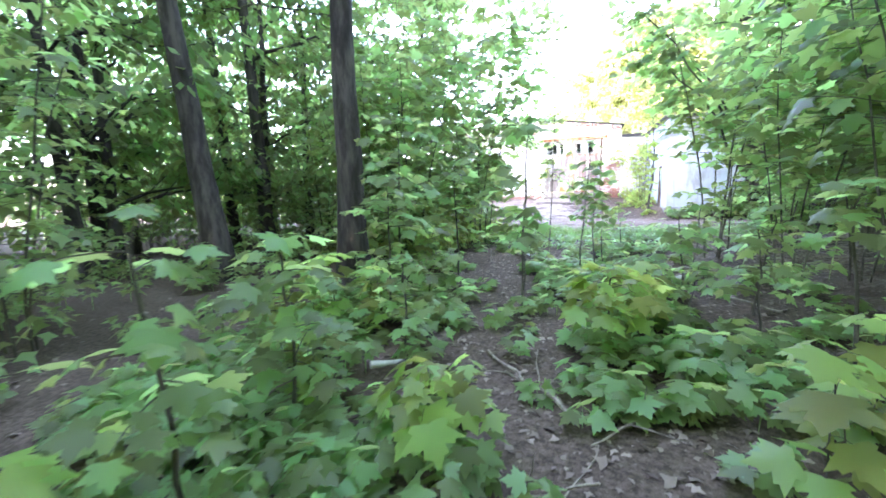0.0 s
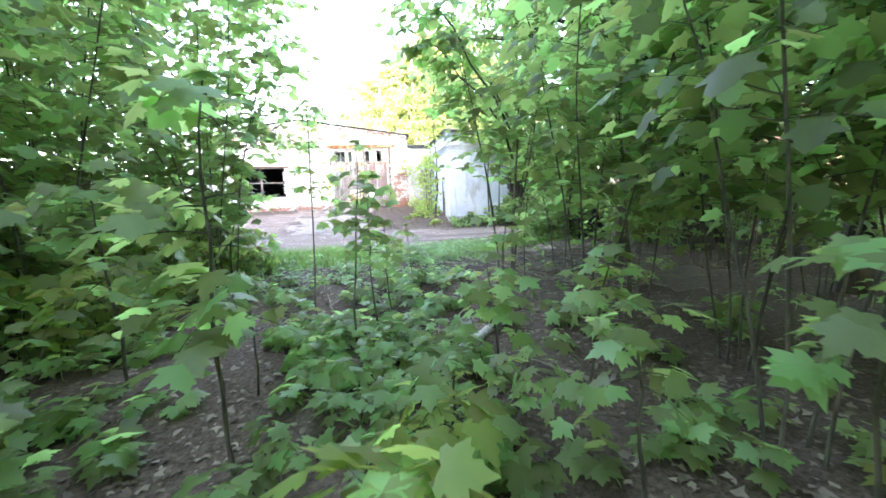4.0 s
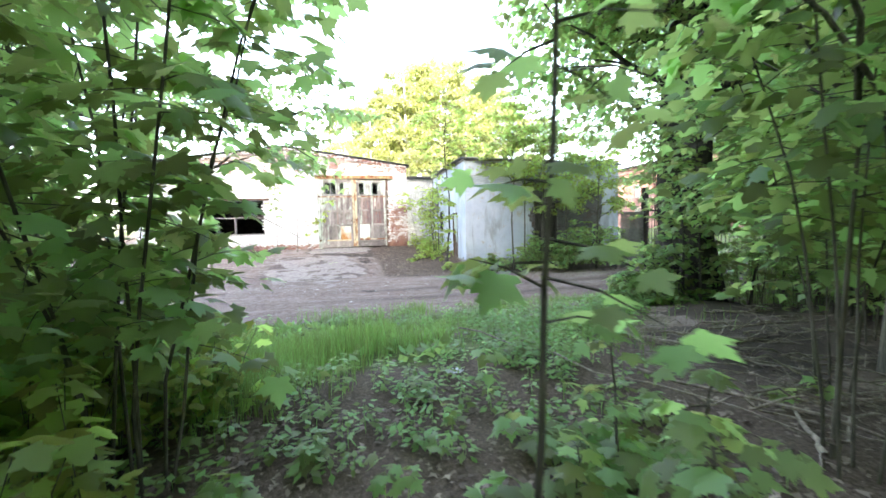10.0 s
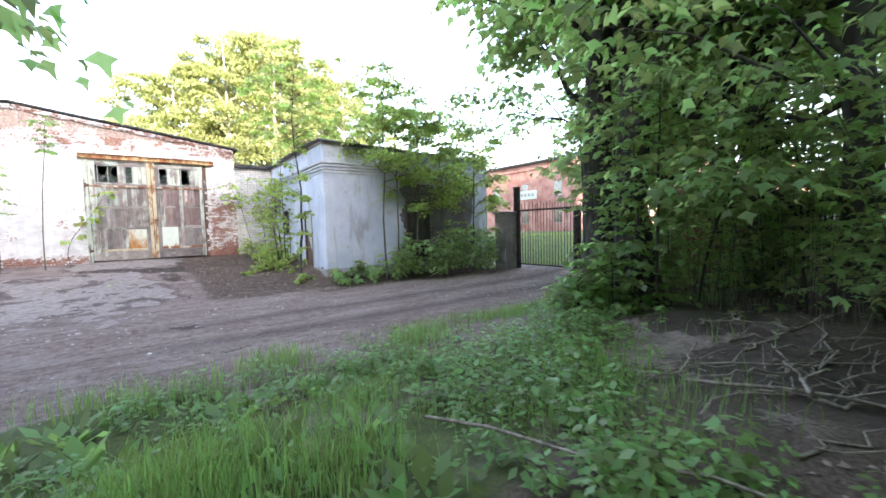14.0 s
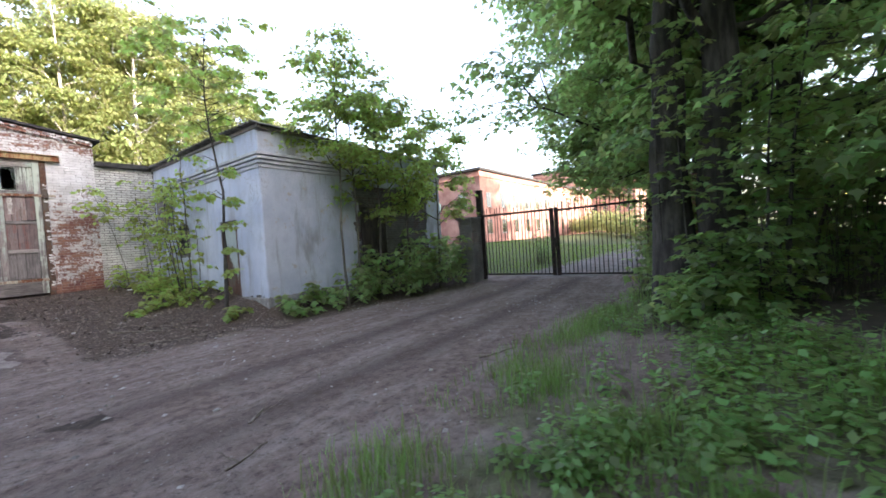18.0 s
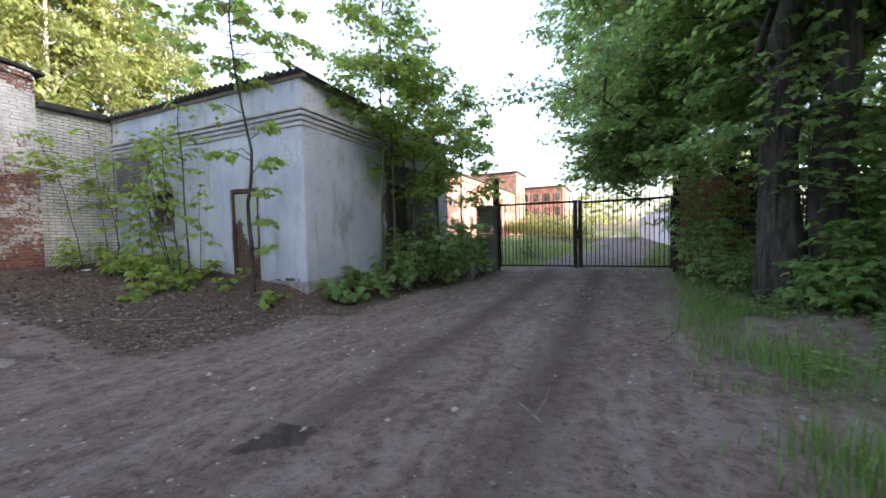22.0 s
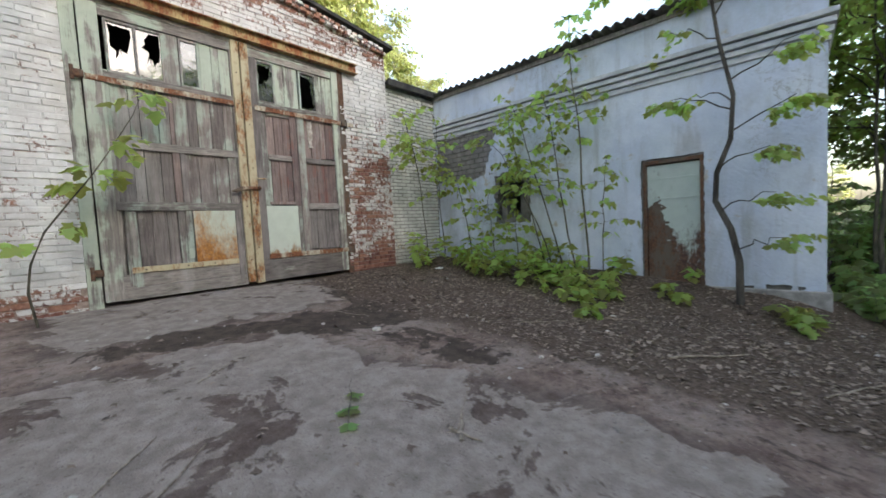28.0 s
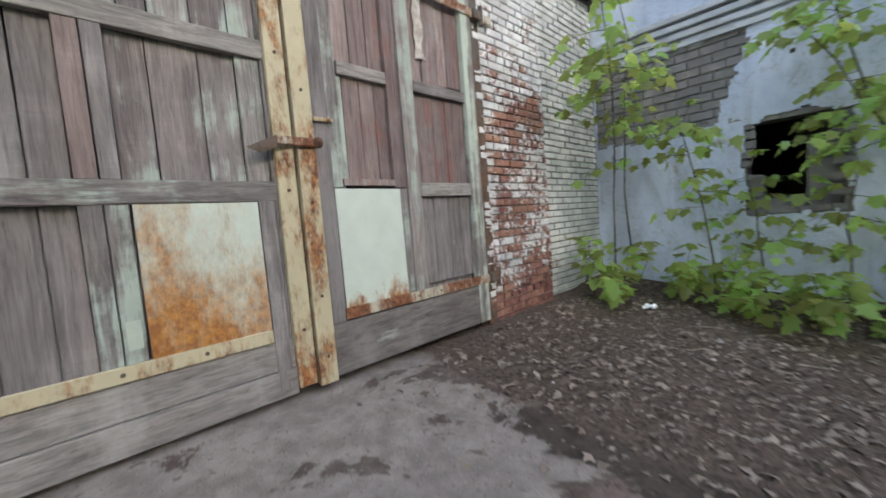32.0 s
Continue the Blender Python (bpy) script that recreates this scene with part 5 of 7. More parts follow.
leaf_a = gate_leaf(-9.10, -11.66, 10.06, 10.15, 20, "black steel bar gate leaf with spear tips, closed")
leaf_b = gate_leaf(-14.44, -11.80, 10.36, 10.17, 20, "black steel bar gate leaf with spear tips beside the white wall", -0.04)
box_part("lock_plate", 10.08, 10.11, -11.8, -11.66, 0.3, 0.62, DARK_STEEL, leaf_a, 0.004)
gpost = thing("gate_post", "dark steel gate post beside a crumbling brick pier", "gate post", "gate posts")
box_part("shaft", 10.02, 10.22, -9.06, -8.86, -0.85, 2.5, DARK_STEEL, gpost, 0.01)
box_part("cap", 10.0, 10.24, -9.08, -8.84, 2.5, 2.53, DARK_STEEL, gpost, 0.004)
gpost2 = thing("gate_post", "dark steel gate post beside a low brick wall", "gate post", "gate posts")
box_part("shaft", 10.28, 10.44, -14.64, -14.48, -0.85, 2.05, DARK_STEEL, gpost2, 0.01)
box_part("hinge", 10.3, 10.36, -14.48, -14.42, 1.2, 1.32, DARK_STEEL, gpost2, 0.004)

pier = thing("brick_pier", "crumbling dark brick gate pier with loose top courses", "gate pier")
for _z in range(29):
    _zz = -0.9 + _z * 0.082
    for _k in range(3):
        _o = 0.1 * (_z % 2)
        box_part("brick", 9.36 + 0.22 * _k + random.uniform(-0.01, 0.01), 9.36 + 0.22 * _k + 0.205, -9.02, -8.45 - _o * 0.1, _zz, _zz + 0.07, BRICK_GREY, pier, 0.0, "", 0.006)
_bm = bmesh.new()
add_box(_bm, 9.28, 10.0, -9.06, -8.4, 1.47, 1.55, 0.01, 0.02)
part("cap_slab", _bm, CONCRETE, pier, "broken concrete cap")
_bm = bmesh.new()
add_box(_bm, 10.35, 10.7, -16.6, -14.66, -0.9, 2.15, 0.02)
side = tagged(part("wall_gate_side", _bm, BRICK_RED, None), "dark red brick wall beside the gate under foliage", "wall", kind="structure")

# fence that carries on from the gate along the wood
fence = thing("steel_fence", "dark steel picket fence along the edge of the wood", "fence")
_bar = bar_mesh(2.1, 0.02, 0.08)
for _i in range(120):
    _y = -16.8 - 0.17 * _i
    _ob = link_mesh("picket", _bar, DARK_STEEL, fence)
    _ob.location, _ob.rotation_euler = (10.6 + 0.02 * math.sin(_i), _y, -0.6), (random.uniform(-0.02, 0.02), 0, 0)
for _z in (-0.2, 1.15):
    box_part("rail", 10.57, 10.63, -37.2, -16.7, _z, _z + 0.05, DARK_STEEL, fence, 0.004)
for _i in range(8):
    box_part("post", 10.55, 10.67, -16.9 - 2.9 * _i, -16.78 - 2.9 * _i, -0.8, 1.6, DARK_STEEL, fence, 0.006)

# ---- beyond the gate ----
_bm = bmesh.new()
add_box(_bm, 17.5, 75.0, -16.9, -16.5, -1.0, 2.35, 0.03)
add_box(_bm, 17.45, 75.0, -16.95, -16.45, 2.35, 2.45, 0.02)
tagged(part("wall_white_yard", _bm, WHITE_WALL, None), "long whitewashed yard wall with a coping", "wall", kind="structure")
_bm = bmesh.new()
_xs = np.linspace(10.7, 110.0, 26)
_vs = [[_bm.verts.new((x, -11.6 - 0.02 * (x - 10) + s, float(gz(x, -11.6)) + 0.012)) for s in (-1.7, 1.7)] for x in _xs]
for _a, _b in zip(_vs, _vs[1:]):
    _bm.faces.new((_a[0], _b[0], _b[1], _a[1]))
ROAD = plain("brown_gravel_road", (0.1, 0.085, 0.075), (0.2, 0.175, 0.155), 1.5, 0.95)
tagged(part("road", _bm, ROAD, None), "grey worn track that leads on past the gate", "road", kind="structure")


def far_block(name, x0, x1, y0, y1, top, label, rows, cols, material=RED_FACADE, win=(1.1, 1.7)):
    """A far brick building with windows set into its south and west faces."""
    b = thing(name, label, "building")
    box_part("wall", x0, x1, y0, y1, -1.0, top, material, b, 0.02)
    box_part("roof", x0 - 0.35, x1 + 0.35, y0 - 0.35, y1 + 0.35, top, top + 0.3, TAR, b, 0.03, "dark flat roof edge")
    box_part("cornice", x0 - 0.12, x1 + 0.12, y0 - 0.12, y1 + 0.12, top - 0.75, top - 0.5, material, b, 0.02, "brick cornice")
    for r in range(rows):
        z = 1.2 + r * 3.2
        for c in range(cols):
            x = x0 + (x1 - x0) * (c + 0.5) / cols
            w = box_part("window", x - win[0] / 2, x + win[0] / 2, y0 - 0.03, y0 - 0.01, z, z + win[1], GLASS, b, 0.0, "dark window")
            box_part("sill", x - win[0] / 2 - 0.1, x + win[0] / 2 + 0.1, y0 - 0.12, y0 - 0.005, z - 0.12, z, CONCRETE, w, 0.01)
        for c in range(5):
            y = y0 + (y1 - y0) * (c + 0.5) / 5
            w = box_part("window", x0 - 0.03, x0 - 0.01, y - win[0] / 2, y + win[0] / 2, z, z + win[1], GLASS, b, 0.0, "dark window")
            box_part("sill", x0 - 0.12, x0 - 0.005, y - win[0] / 2 - 0.1, y + win[0] / 2 + 0.1, z - 0.12, z, CONCRETE, w, 0.01)
    return b


far_block("brick_building", 37.0, 82.0, 6.5, 32.0, 8.6, "long faded red brick building, sunlit on its south face", 2, 12)
far_block("brick_tower", 76.0, 83.5, 6.0, 16.0, 13.0, "faded red brick stair tower above the long building", 3, 2)
far_block("brick_annex", 86.0, 101.0, -2.0, 10.0, 10.6, "faded red brick annex beyond the long building", 3, 4)
# name board on the brick building, its writing too small to read
_sg = thing("sign_board", "pale green sign board with unreadable dark lettering on the brick building", "sign")
box_part("panel", 36.86, 36.93, 12.2, 15.8, 4.2, 5.3, plain("sign_green", (0.4, 0.5, 0.44), (0.48, 0.58, 0.5), 4.0), _sg, 0.01)
for _i in range(5):
    box_part("bar", 36.84, 36.858, 12.6 + 0.6 * _i, 13.0 + 0.6 * _i, 4.55, 4.95, CONCRETE, _sg, 0.0)


# ---- plants ----
# the trodden way through the wood, kept free of twigs at walking height
WAY = np.array([(-0.8, -29.4, 0.88), (-0.75, -28.48, 0.9), (-0.6, -27.4, 0.96), (-0.55, -26.5, 1.02), (-0.8, -25.25, 1.15), (-1.17, -24.28, 1.19), (-1.56, -23.3, 1.19), (-1.9, -22.4, 1.18), (-1.9, -21.4, 1.17), (-1.8, -20.5, 1.15), (-1.78, -18.0, 0.95), (-2.3, -16.0, 0.85)])


def off_way(p):
    d = np.full(len(p), 9.0)
    for a, b in zip(WAY, WAY[1:]):
        t = np.clip(((p - a) @ (b - a)) / ((b - a) @ (b - a)), 0, 1)
        d = np.minimum(d, np.linalg.norm(p - a - t[:, None] * (b - a), axis=1))
    return d


class Foliage:
    """Leaves gathered for one mesh."""

    def __init__(self):
        self.rows = []

    def add(self, pos, head, tilt, roll, size):
        self.rows.append((pos, head, tilt, roll, size))

    def mesh(self, name, kind="mid", clear=0.42):
        p, h, t, r, s = (np.concatenate([row[i] for row in self.rows]) for i in range(5))
        if clear:
            k = (off_way(p) > clear) & (off_way(p + (0, 0, 0.4)) > 0.26) & (off_way(p + (0, 0, 0.75)) > 0.26)
            p, h, t, r, s = p[k], h[k], t[k], r[k], s[k]
        return leaf_mesh(name, p, h, t, r, s, kind)


def plant(name, label, category, tubes, leaves, bark, leafmat, kind="mid", group="", clear=0.42, crown="crown"):
    root = thing(name, label, category, group)
    link_mesh("trunk" if category == "tree" else "stem", tubes.mesh("trunk"), bark, root)
    link_mesh(crown, leaves.mesh(crown, kind, clear), leafmat, root)
    return root


def sapling(x, y, h, r=0.014, lean=(0.0, 0.0), twigs=16, first=0.25, twig=0.45, pairs=3, leaf=0.13, rng=RNG, kink=0.03, tubes=None, leaves=None, hang=0.5):
    """A slim stem with opposite leafy twigs."""
    tubes, leaves = tubes or Tubes(), leaves or Foliage()
    z0 = on_ground(x, y) - 0.04
    n = 9
    t = np.linspace(0, 1, n)
    line = np.stack([x + lean[0] * t**1.4, y + lean[1] * t**1.4, z0 + h * t], -1)
    line[1:-1, :2] += np.cumsum(rng.normal(0, kink, (n - 2, 2)), 0) * 0.6
    tubes.add(line, r * (1 - 0.8 * t) + 0.002, 6)
    at = first + (1.0 - first) * np.sort(rng.uniform(0, 1, twigs)) ** 0.9
    base = np.stack([np.interp(at, t, line[:, i]) for i in range(3)], -1)
    head = np.arange(twigs) * 2.4 + rng.uniform(-0.5, 0.5, twigs)
    lens = twig * rng.uniform(0.5, 1.2, twigs) * (1.15 - 0.55 * at)
    p, hd, ti, ro, sz, lines = spray(base, head, lens, pairs, leaf, 0.45, rng, hang)
    leaves.add(p, hd, ti, ro, sz)
    for b, ln in zip(base, lines):
        tubes.add(np.concatenate([[b], ln]), np.linspace(r * 0.3 + 0.0015, 0.0012, pairs + 1), 3)
    tip = np.repeat(line[-1:], 5, 0)
    leaves.add(tip, np.arange(5) * 1.26 + rng.uniform(0, 1), rng.uniform(0.1, 0.6, 5), rng.normal(0, 0.2, 5), leaf * rng.uniform(0.6, 0.95, 5))
    return tubes, leaves


def tree(x, y, h, r, limbs=9, reach=2.2, first=0.3, twigs=16, twig=0.6, pairs=3, leaf=0.13, lean=(0.0, 0.0), rng=RNG, flat=0.25, ground_z=None, sub=3, wobble=0.05):
    """A tapered trunk, limbs that fork, and leafy twigs along the outer part of each."""
    tubes, leaves = Tubes(), Foliage()
    z0 = (on_ground(x, y) if ground_z is None else ground_z) - 0.1
    n = 14
    t = np.linspace(0, 1, n)
    line = np.stack([x + lean[0] * t, y + lean[1] * t, z0 + h * t], -1)
    line[1:, :2] += np.cumsum(rng.normal(0, wobble * r * 3, (n - 1, 2)), 0)
    flare = 1 + 0.5 * np.exp(-t * 18)
    tubes.add(line, r * flare * (1 - 0.86 * t) + 0.006, 10)
    for i in range(limbs):
        f = first + (0.97 - first) * ((i + rng.uniform(0.1, 0.9)) / limbs)
        b = np.array([np.interp(f, t, line[:, j]) for j in range(3)])
        hd = i * 2.4 + rng.uniform(-0.5, 0.5)
        ln = reach * rng.uniform(0.7, 1.15) * (1.15 - 0.75 * max(0.0, f - 0.35) / 0.65)
        up = rng.uniform(-0.25, 0.75) + flat
        end = b + ln * np.array([math.cos(hd), math.sin(hd), up])
        limb = bent(b, end, -0.06 * ln, 0.05 * ln, 6)
        tubes.add(limb, np.linspace(r * 0.34 * (1.05 - f) + 0.012, 0.006, 6), 4)
        ends = [limb]
        for s in range(sub):
            k = rng.integers(2, 5)
            h2 = hd + rng.choice([-1, 1]) * rng.uniform(0.5, 1.1)
            e2 = limb[k] + ln * rng.uniform(0.35, 0.6) * np.array([math.cos(h2), math.sin(h2), rng.uniform(-0.15, 0.55)])
            br = bent(limb[k], e2, -0.03 * ln, 0.04 * ln, 5)
            tubes.add(br[::2], np.linspace(0.012 + r * 0.06, 0.004, 3), 3)
            ends.append(br)
        m = max(2, twigs // (sub + 1))
        for br in ends:
            u = rng.uniform(0.25, 1.0, m) * (len(br) - 1)
            base = np.stack([np.interp(u, np.arange(len(br)), br[:, j]) for j in range(3)], -1) + rng.normal(0, 0.04, (m, 3))
            p, h3, ti, ro, sz, _ = spray(base, hd + rng.uniform(-1.6, 1.6, m), twig * rng.uniform(0.5, 1.2, m), pairs, leaf, 0.5, rng, 0.7)
            leaves.add(p, h3, ti, ro, sz)
    return tubes, leaves


def fork(tubes, a, b, r):
    tubes.add(bent(a, b, -0.05, 0.03, 6), np.linspace(r, r * 0.35, 6), 6)


# -- the large maples by the track and the gate
g = np.random.default_rng(21)
_t, _l = tree(5.33, -16.3, 12.0, 0.33, 26, 2.7, 0.3, 56, 0.8, 4, 0.14, (-0.1, -0.2), g, 0.1)
for _a, _b, _c, _d, _e, _tw in ((4.7, -16.9, 4.6, -0.6, -0.3, 32), (5.5, -17.2, 4.6, 0.2, -1.4, 36), (4.6, -16.6, 3.4, -0.5, -0.2, 24)):
    sapling(_a, _b, _c, 0.026, (_d, _e), _tw, 0.34, 0.8, 4, 0.125, g, 0.03, _t, _l)
for _a, _b, _c in ((4.3, -16.2, 1.25), (4.1, -16.0, 1.0), (4.5, -15.85, 1.3), (4.0, -16.5, 1.2), (4.4, -16.7, 1.5), (4.7, -16.3, 1.7), (5.0, -17.0, 1.6), (3.8, -16.1, 0.8)):
    sapling(_a, _b, _c, 0.014, (-0.1, 0.0), 26, 0.05, 0.5, 4, 0.115, g, 0.03, _t, _l)
plant("maple_tree", "thick dark-barked maple on the bank, wrapped in leafy shoots", "tree", _t, _l, BARK, MAPLE, "full", "large maples")
_t, _l = tree(5.3, -15.62, 12.0, 0.33, 26, 2.0, 0.3, 56, 0.8, 4, 0.14, (-0.2, 0.2), g, 0.15)
for _a, _b, _c in ((4.85, -15.8, 4.4), (4.9, -16.15, 3.6), (5.0, -15.35, 4.8)):
    sapling(_a, _b, _c, 0.016, (-0.15, 0.05), 26, 0.42, 0.5, 3, 0.12, g, 0.03, _t, _l)
plant("maple_tree", "thick grey ridged maple close beside its twin on the bank", "tree", _t, _l, BARK, MAPLE_LIGHT, "full", "large maples")
for _x, _y, _h, _r, _lx, _re, _fi in ((8.2, -17.4, 12.5, 0.26, -0.5, 3.2, 0.16), (9.4, -16.4, 12.0, 0.24, -0.3, 3.4, 0.14), (13.8, -15.7, 12.5, 0.24, 0.2, 4.8, 0.34), (11.3, -15.0, 11.5, 0.22, -0.4, 4.6, 0.36), (11.9, -16.3, 12.0, 0.22, -0.2, 5.5, 0.34), (6.4, -19.0, 12.0, 0.24, 0.0, 2.8, 0.10), (17.5, -18.5, 12.5, 0.24, 0.0, 4.4, 0.26)):
    _t, _l = tree(_x, _y, _h, _r, 26, _re, _fi, 60 if _x < 11 else 84, 0.9, 4, 0.18, (_lx, 0.1), g, 0.05)
    if _x == 11.3:                        # low limbs that hang over the gate
        for _i in range(96):
            _b = np.array((_x + g.uniform(-0.1, 0.1), _y, g.uniform(2.9, 7.2)))
            _e = np.array((g.uniform(10.6, 13.4), g.uniform(-14.2, -10.6 if _i < 40 else -11.6), _b[2] * 0.75 + g.uniform(0.0, 1.6) if _i < 40 else g.uniform(1.9, 3.2)))
            _w = bent(_b, _e, -0.3, 0.06, 7)
            _t.add(_w, np.linspace(0.035, 0.008, 7), 5)
            _u = g.uniform(1.6, 6.0, 30)
            _base = np.stack([np.interp(_u, np.arange(7), _w[:, j]) for j in range(3)], -1) + g.normal(0, 0.12, (30, 3))
            _l.add(*spray(_base, g.uniform(0, 6.28, 30), 0.8 * g.uniform(0.5, 1.2, 30), 4, 0.19, 0.6, g)[:5])
    if _x > 11:
        plant("maple_tree", "maple with a wide dark crown reaching over the gate", "tree", _t, _l, BARK, MAPLE_LIGHT, "mid", "large maples")
        continue
    sapling(_x - 0.5, _y + 0.5, 2.8, 0.02, (0.0, 0.2), 40, 0.04, 0.9, 4, 0.17, g, 0.03, _t, _l)
    sapling(_x + 0.6, _y + 0.4, 2.4, 0.02, (0.2, 0.2), 40, 0.04, 0.9, 4, 0.17, g, 0.03, _t, _l)
    plant("maple_tree", "maple with a full dark crown over the gate side", "tree", _t, _l, BARK, MAPLE_LIGHT, "mid", "large maples")

# -- trees and saplings round the small house
g = np.random.default_rng(5)
_t, _l = Tubes(), Foliage()
_c = np.array([(2.22, -6.06, -0.5), (2.26, -6.05, 0.1), (2.32, -5.95, 0.55), (2.44, -5.76, 0.95), (2.42, -5.78, 1.35), (2.38, -5.95, 1.8), (2.40, -5.98, 2.4), (2.36, -5.82, 3.2), (2.3, -5.72, 4.0), (2.3, -5.6, 4.9), (2.4, -5.5, 5.8), (2.5, -5.4, 6.6)])
_t.add(_c, np.linspace(0.05, 0.010, 12), 9)
for _z, _hd, _ln, _n in ((1.4, -1.3, 0.6, 6), (1.9, -1.0, 0.8, 8), (2.6, -1.2, 0.8, 7), (0.8, -1.5, 0.6, 6), (0.25, -1.4, 0.5, 4), (2.2, 1.4, 0.7, 6), (2.3, 2.2, 0.5, 2), (3.2, 2.0, 0.6, 3), (3.5, -0.9, 0.7, 4)):
    _b = np.array([np.interp(_z, _c[:, 2], _c[:, i]) for i in range(3)])
    _e = _b + _ln * np.array([-0.35, math.sin(_hd), 0.35])
    fork(_t, _b, _e, 0.012)
    _p = spray(np.repeat(_e[None], _n, 0) - g.uniform(0, 0.5, (_n, 1)) * (_e - _b), _hd + g.uniform(-0.9, 0.9, _n), g.uniform(0.2, 0.45, _n), 4, 0.105, 0.4, g, 0.8)
    _l.add(*_p[:5])
for _i in range(84):
    _z = g.uniform(3.8, 6.7)
    _b = np.array([np.interp(_z, _c[:, 2], _c[:, i]) for i in range(3)])
    _hd = g.uniform(0, 6.28)
    _e = _b + g.uniform(0.3, 1.55) * np.array([math.cos(_hd), math.sin(_hd), g.uniform(0.0, 0.6)])
    fork(_t, _b, _e, 0.008)
    _p = spray(np.repeat(_e[None], 3, 0), _hd + g.uniform(-1.2, 1.2, 3), g.uniform(0.2, 0.4, 3), 4, 0.115, 0.4, g, 0.75)
    _l.add(*_p[:5])
plant("maple_tree", "young maple with a kinked trunk growing against the house wall", "tree", _t, _l, BARK, MAPLE_SUN, "full", "young maples by the house", 0)
for _x, _y, _h, _r, _lx, _ly, _tw, _f in ((2.3, -3.95, 4.7, 0.026, 0.05, 0.25, 13, 0.5), (2.2, -3.75, 3.5, 0.022, 0.0, 0.55, 12, 0.45), (2.1, -3.55, 3.4, 0.022, 0.05, 0.95, 12, 0.45), (2.35, -3.1, 3.3, 0.018, 0.0, 0.7, 13, 0.5), (2.4, -4.15, 2.2, 0.012, 0.05, -0.1, 6, 0.4), (2.35, -2.5, 1.9, 0.014, 0.0, 0.1, 10, 0.35), (2.2, -1.5, 2.3, 0.014, -0.1, 0.2, 10, 0.4), (2.3, -0.55, 3.5, 0.015, -0.35, -0.1, 12, 0.45), (2.45, -1.9, 1.7, 0.012, 0.0, 0.1, 8, 0.35), (2.25, -3.35, 2.8, 0.018, -0.5, 1.2, 8, 0.6), (1.75, -0.6, 3.3, 0.014, -0.85, -0.25, 13, 0.62)):
    _t, _l = sapling(_x, _y, _h, _r * 0.75, (_lx, _ly), int(_tw * 1.5), _f, 0.6, 3, 0.122, g, 0.04, None, None, 0.85)
    plant("maple_sapling", "slim maple sapling in young leaf by the house wall", "sapling", _t, _l, BARK_SMOOTH, MAPLE_SUN, "full", "maple saplings by the house", 0)
for _x, _y, _h, _r, _f in ((4.75, -7.7, 7.4, 0.032, 0.46), (5.25, -7.65, 6.6, 0.028, 0.5), (5.9, -7.8, 6.6, 0.036, 0.36), (7.0, -8.1, 6.2, 0.036, 0.34), (8.3, -8.3, 5.6, 0.034, 0.36)):
    _t, _l = tree(_x, _y, _h, _r, 13, 1.25, _f, 30, 0.5, 3, 0.155, (0.1, 0.0), g, 0.35, None, 2, 0.25)
    plant("maple_tree", "young multi-limbed maple along the house", "tree", _t, _l, BARK_SMOOTH, MAPLE_SUN, "mid", "young maples by the house", 0)


def low_bush(x, y, h, spread, n, leaf, label, group, mat=MAPLE_LIGHT, rng=g, kind="full", clear=0):
    t, l = Tubes(), Foliage()
    for _ in range(n):
        a, d = rng.uniform(0, 6.28), spread * math.sqrt(rng.uniform(0, 1))
        px, py = x + d * math.cos(a), y + d * math.sin(a)
        if px > HX - 0.25 and py > HY0 - 0.2 and px < HXE:
            px = HX - 0.3 if y > HY0 else px
            py = HY0 - 0.3 if y <= HY0 else py
        z0 = on_ground(px, py)
        hh = h * rng.uniform(0.35, 1.2)
        top = np.array([px + rng.normal(0, 0.12), py + rng.normal(0, 0.12), z0 + hh])
        t.add(bent((px, py, z0 - 0.04), top, 0, 0.02, 4), np.linspace(0.006, 0.002, 4), 4)
        for f in (0.55, 0.8, 1.0):
            m = 4 if f == 1.0 else 2
            b = np.array([px, py, z0]) * (1 - f) + top * f
            hd = rng.uniform(0, 6.28) + np.arange(m) * 6.28 / m
            l.add(b + leaf * 0.5 * np.stack([np.cos(hd), np.sin(hd), 0 * hd + 0.1], -1), hd, rng.normal(0.55, 0.3, m), rng.normal(0, 0.3, m), leaf * rng.uniform(0.7, 1.15, m))
    root = thing("bush", label, "bush", group)
    tagged(link_mesh("stem", t.mesh("stem"), BARK_SMOOTH, root), kind="stuff")
    link_mesh("foliage", l.mesh("foliage", kind, clear), mat, root)
    return root


for _x, _y, _h, _s, _n in ((1.75, -0.55, 0.75, 0.35, 22), (2.25, -1.2, 0.6, 0.4, 20), (2.0, -2.0, 0.55, 0.45, 26), (1.9, -2.9, 0.55, 0.5, 26), (1.75, -3.6, 0.5, 0.45, 22), (1.7, -4.2, 0.45, 0.4, 16), (2.3, -3.4, 0.75, 0.4, 24), (2.4, -4.4, 0.5, 0.25, 10), (1.3, -4.3, 0.3, 0.2, 6), (2.1, -6.7, 0.4, 0.3, 10), (2.35, -5.3, 0.35, 0.3, 9), (1.0, -4.6, 0.25, 0.15, 4)):
    low_bush(_x, _y, _h * 0.85, _s * 1.1, int(_n * 0.55), 0.14, "low bush of broad maple shoots at the foot of the wall", "bushes by the house", MAPLE_SUN)
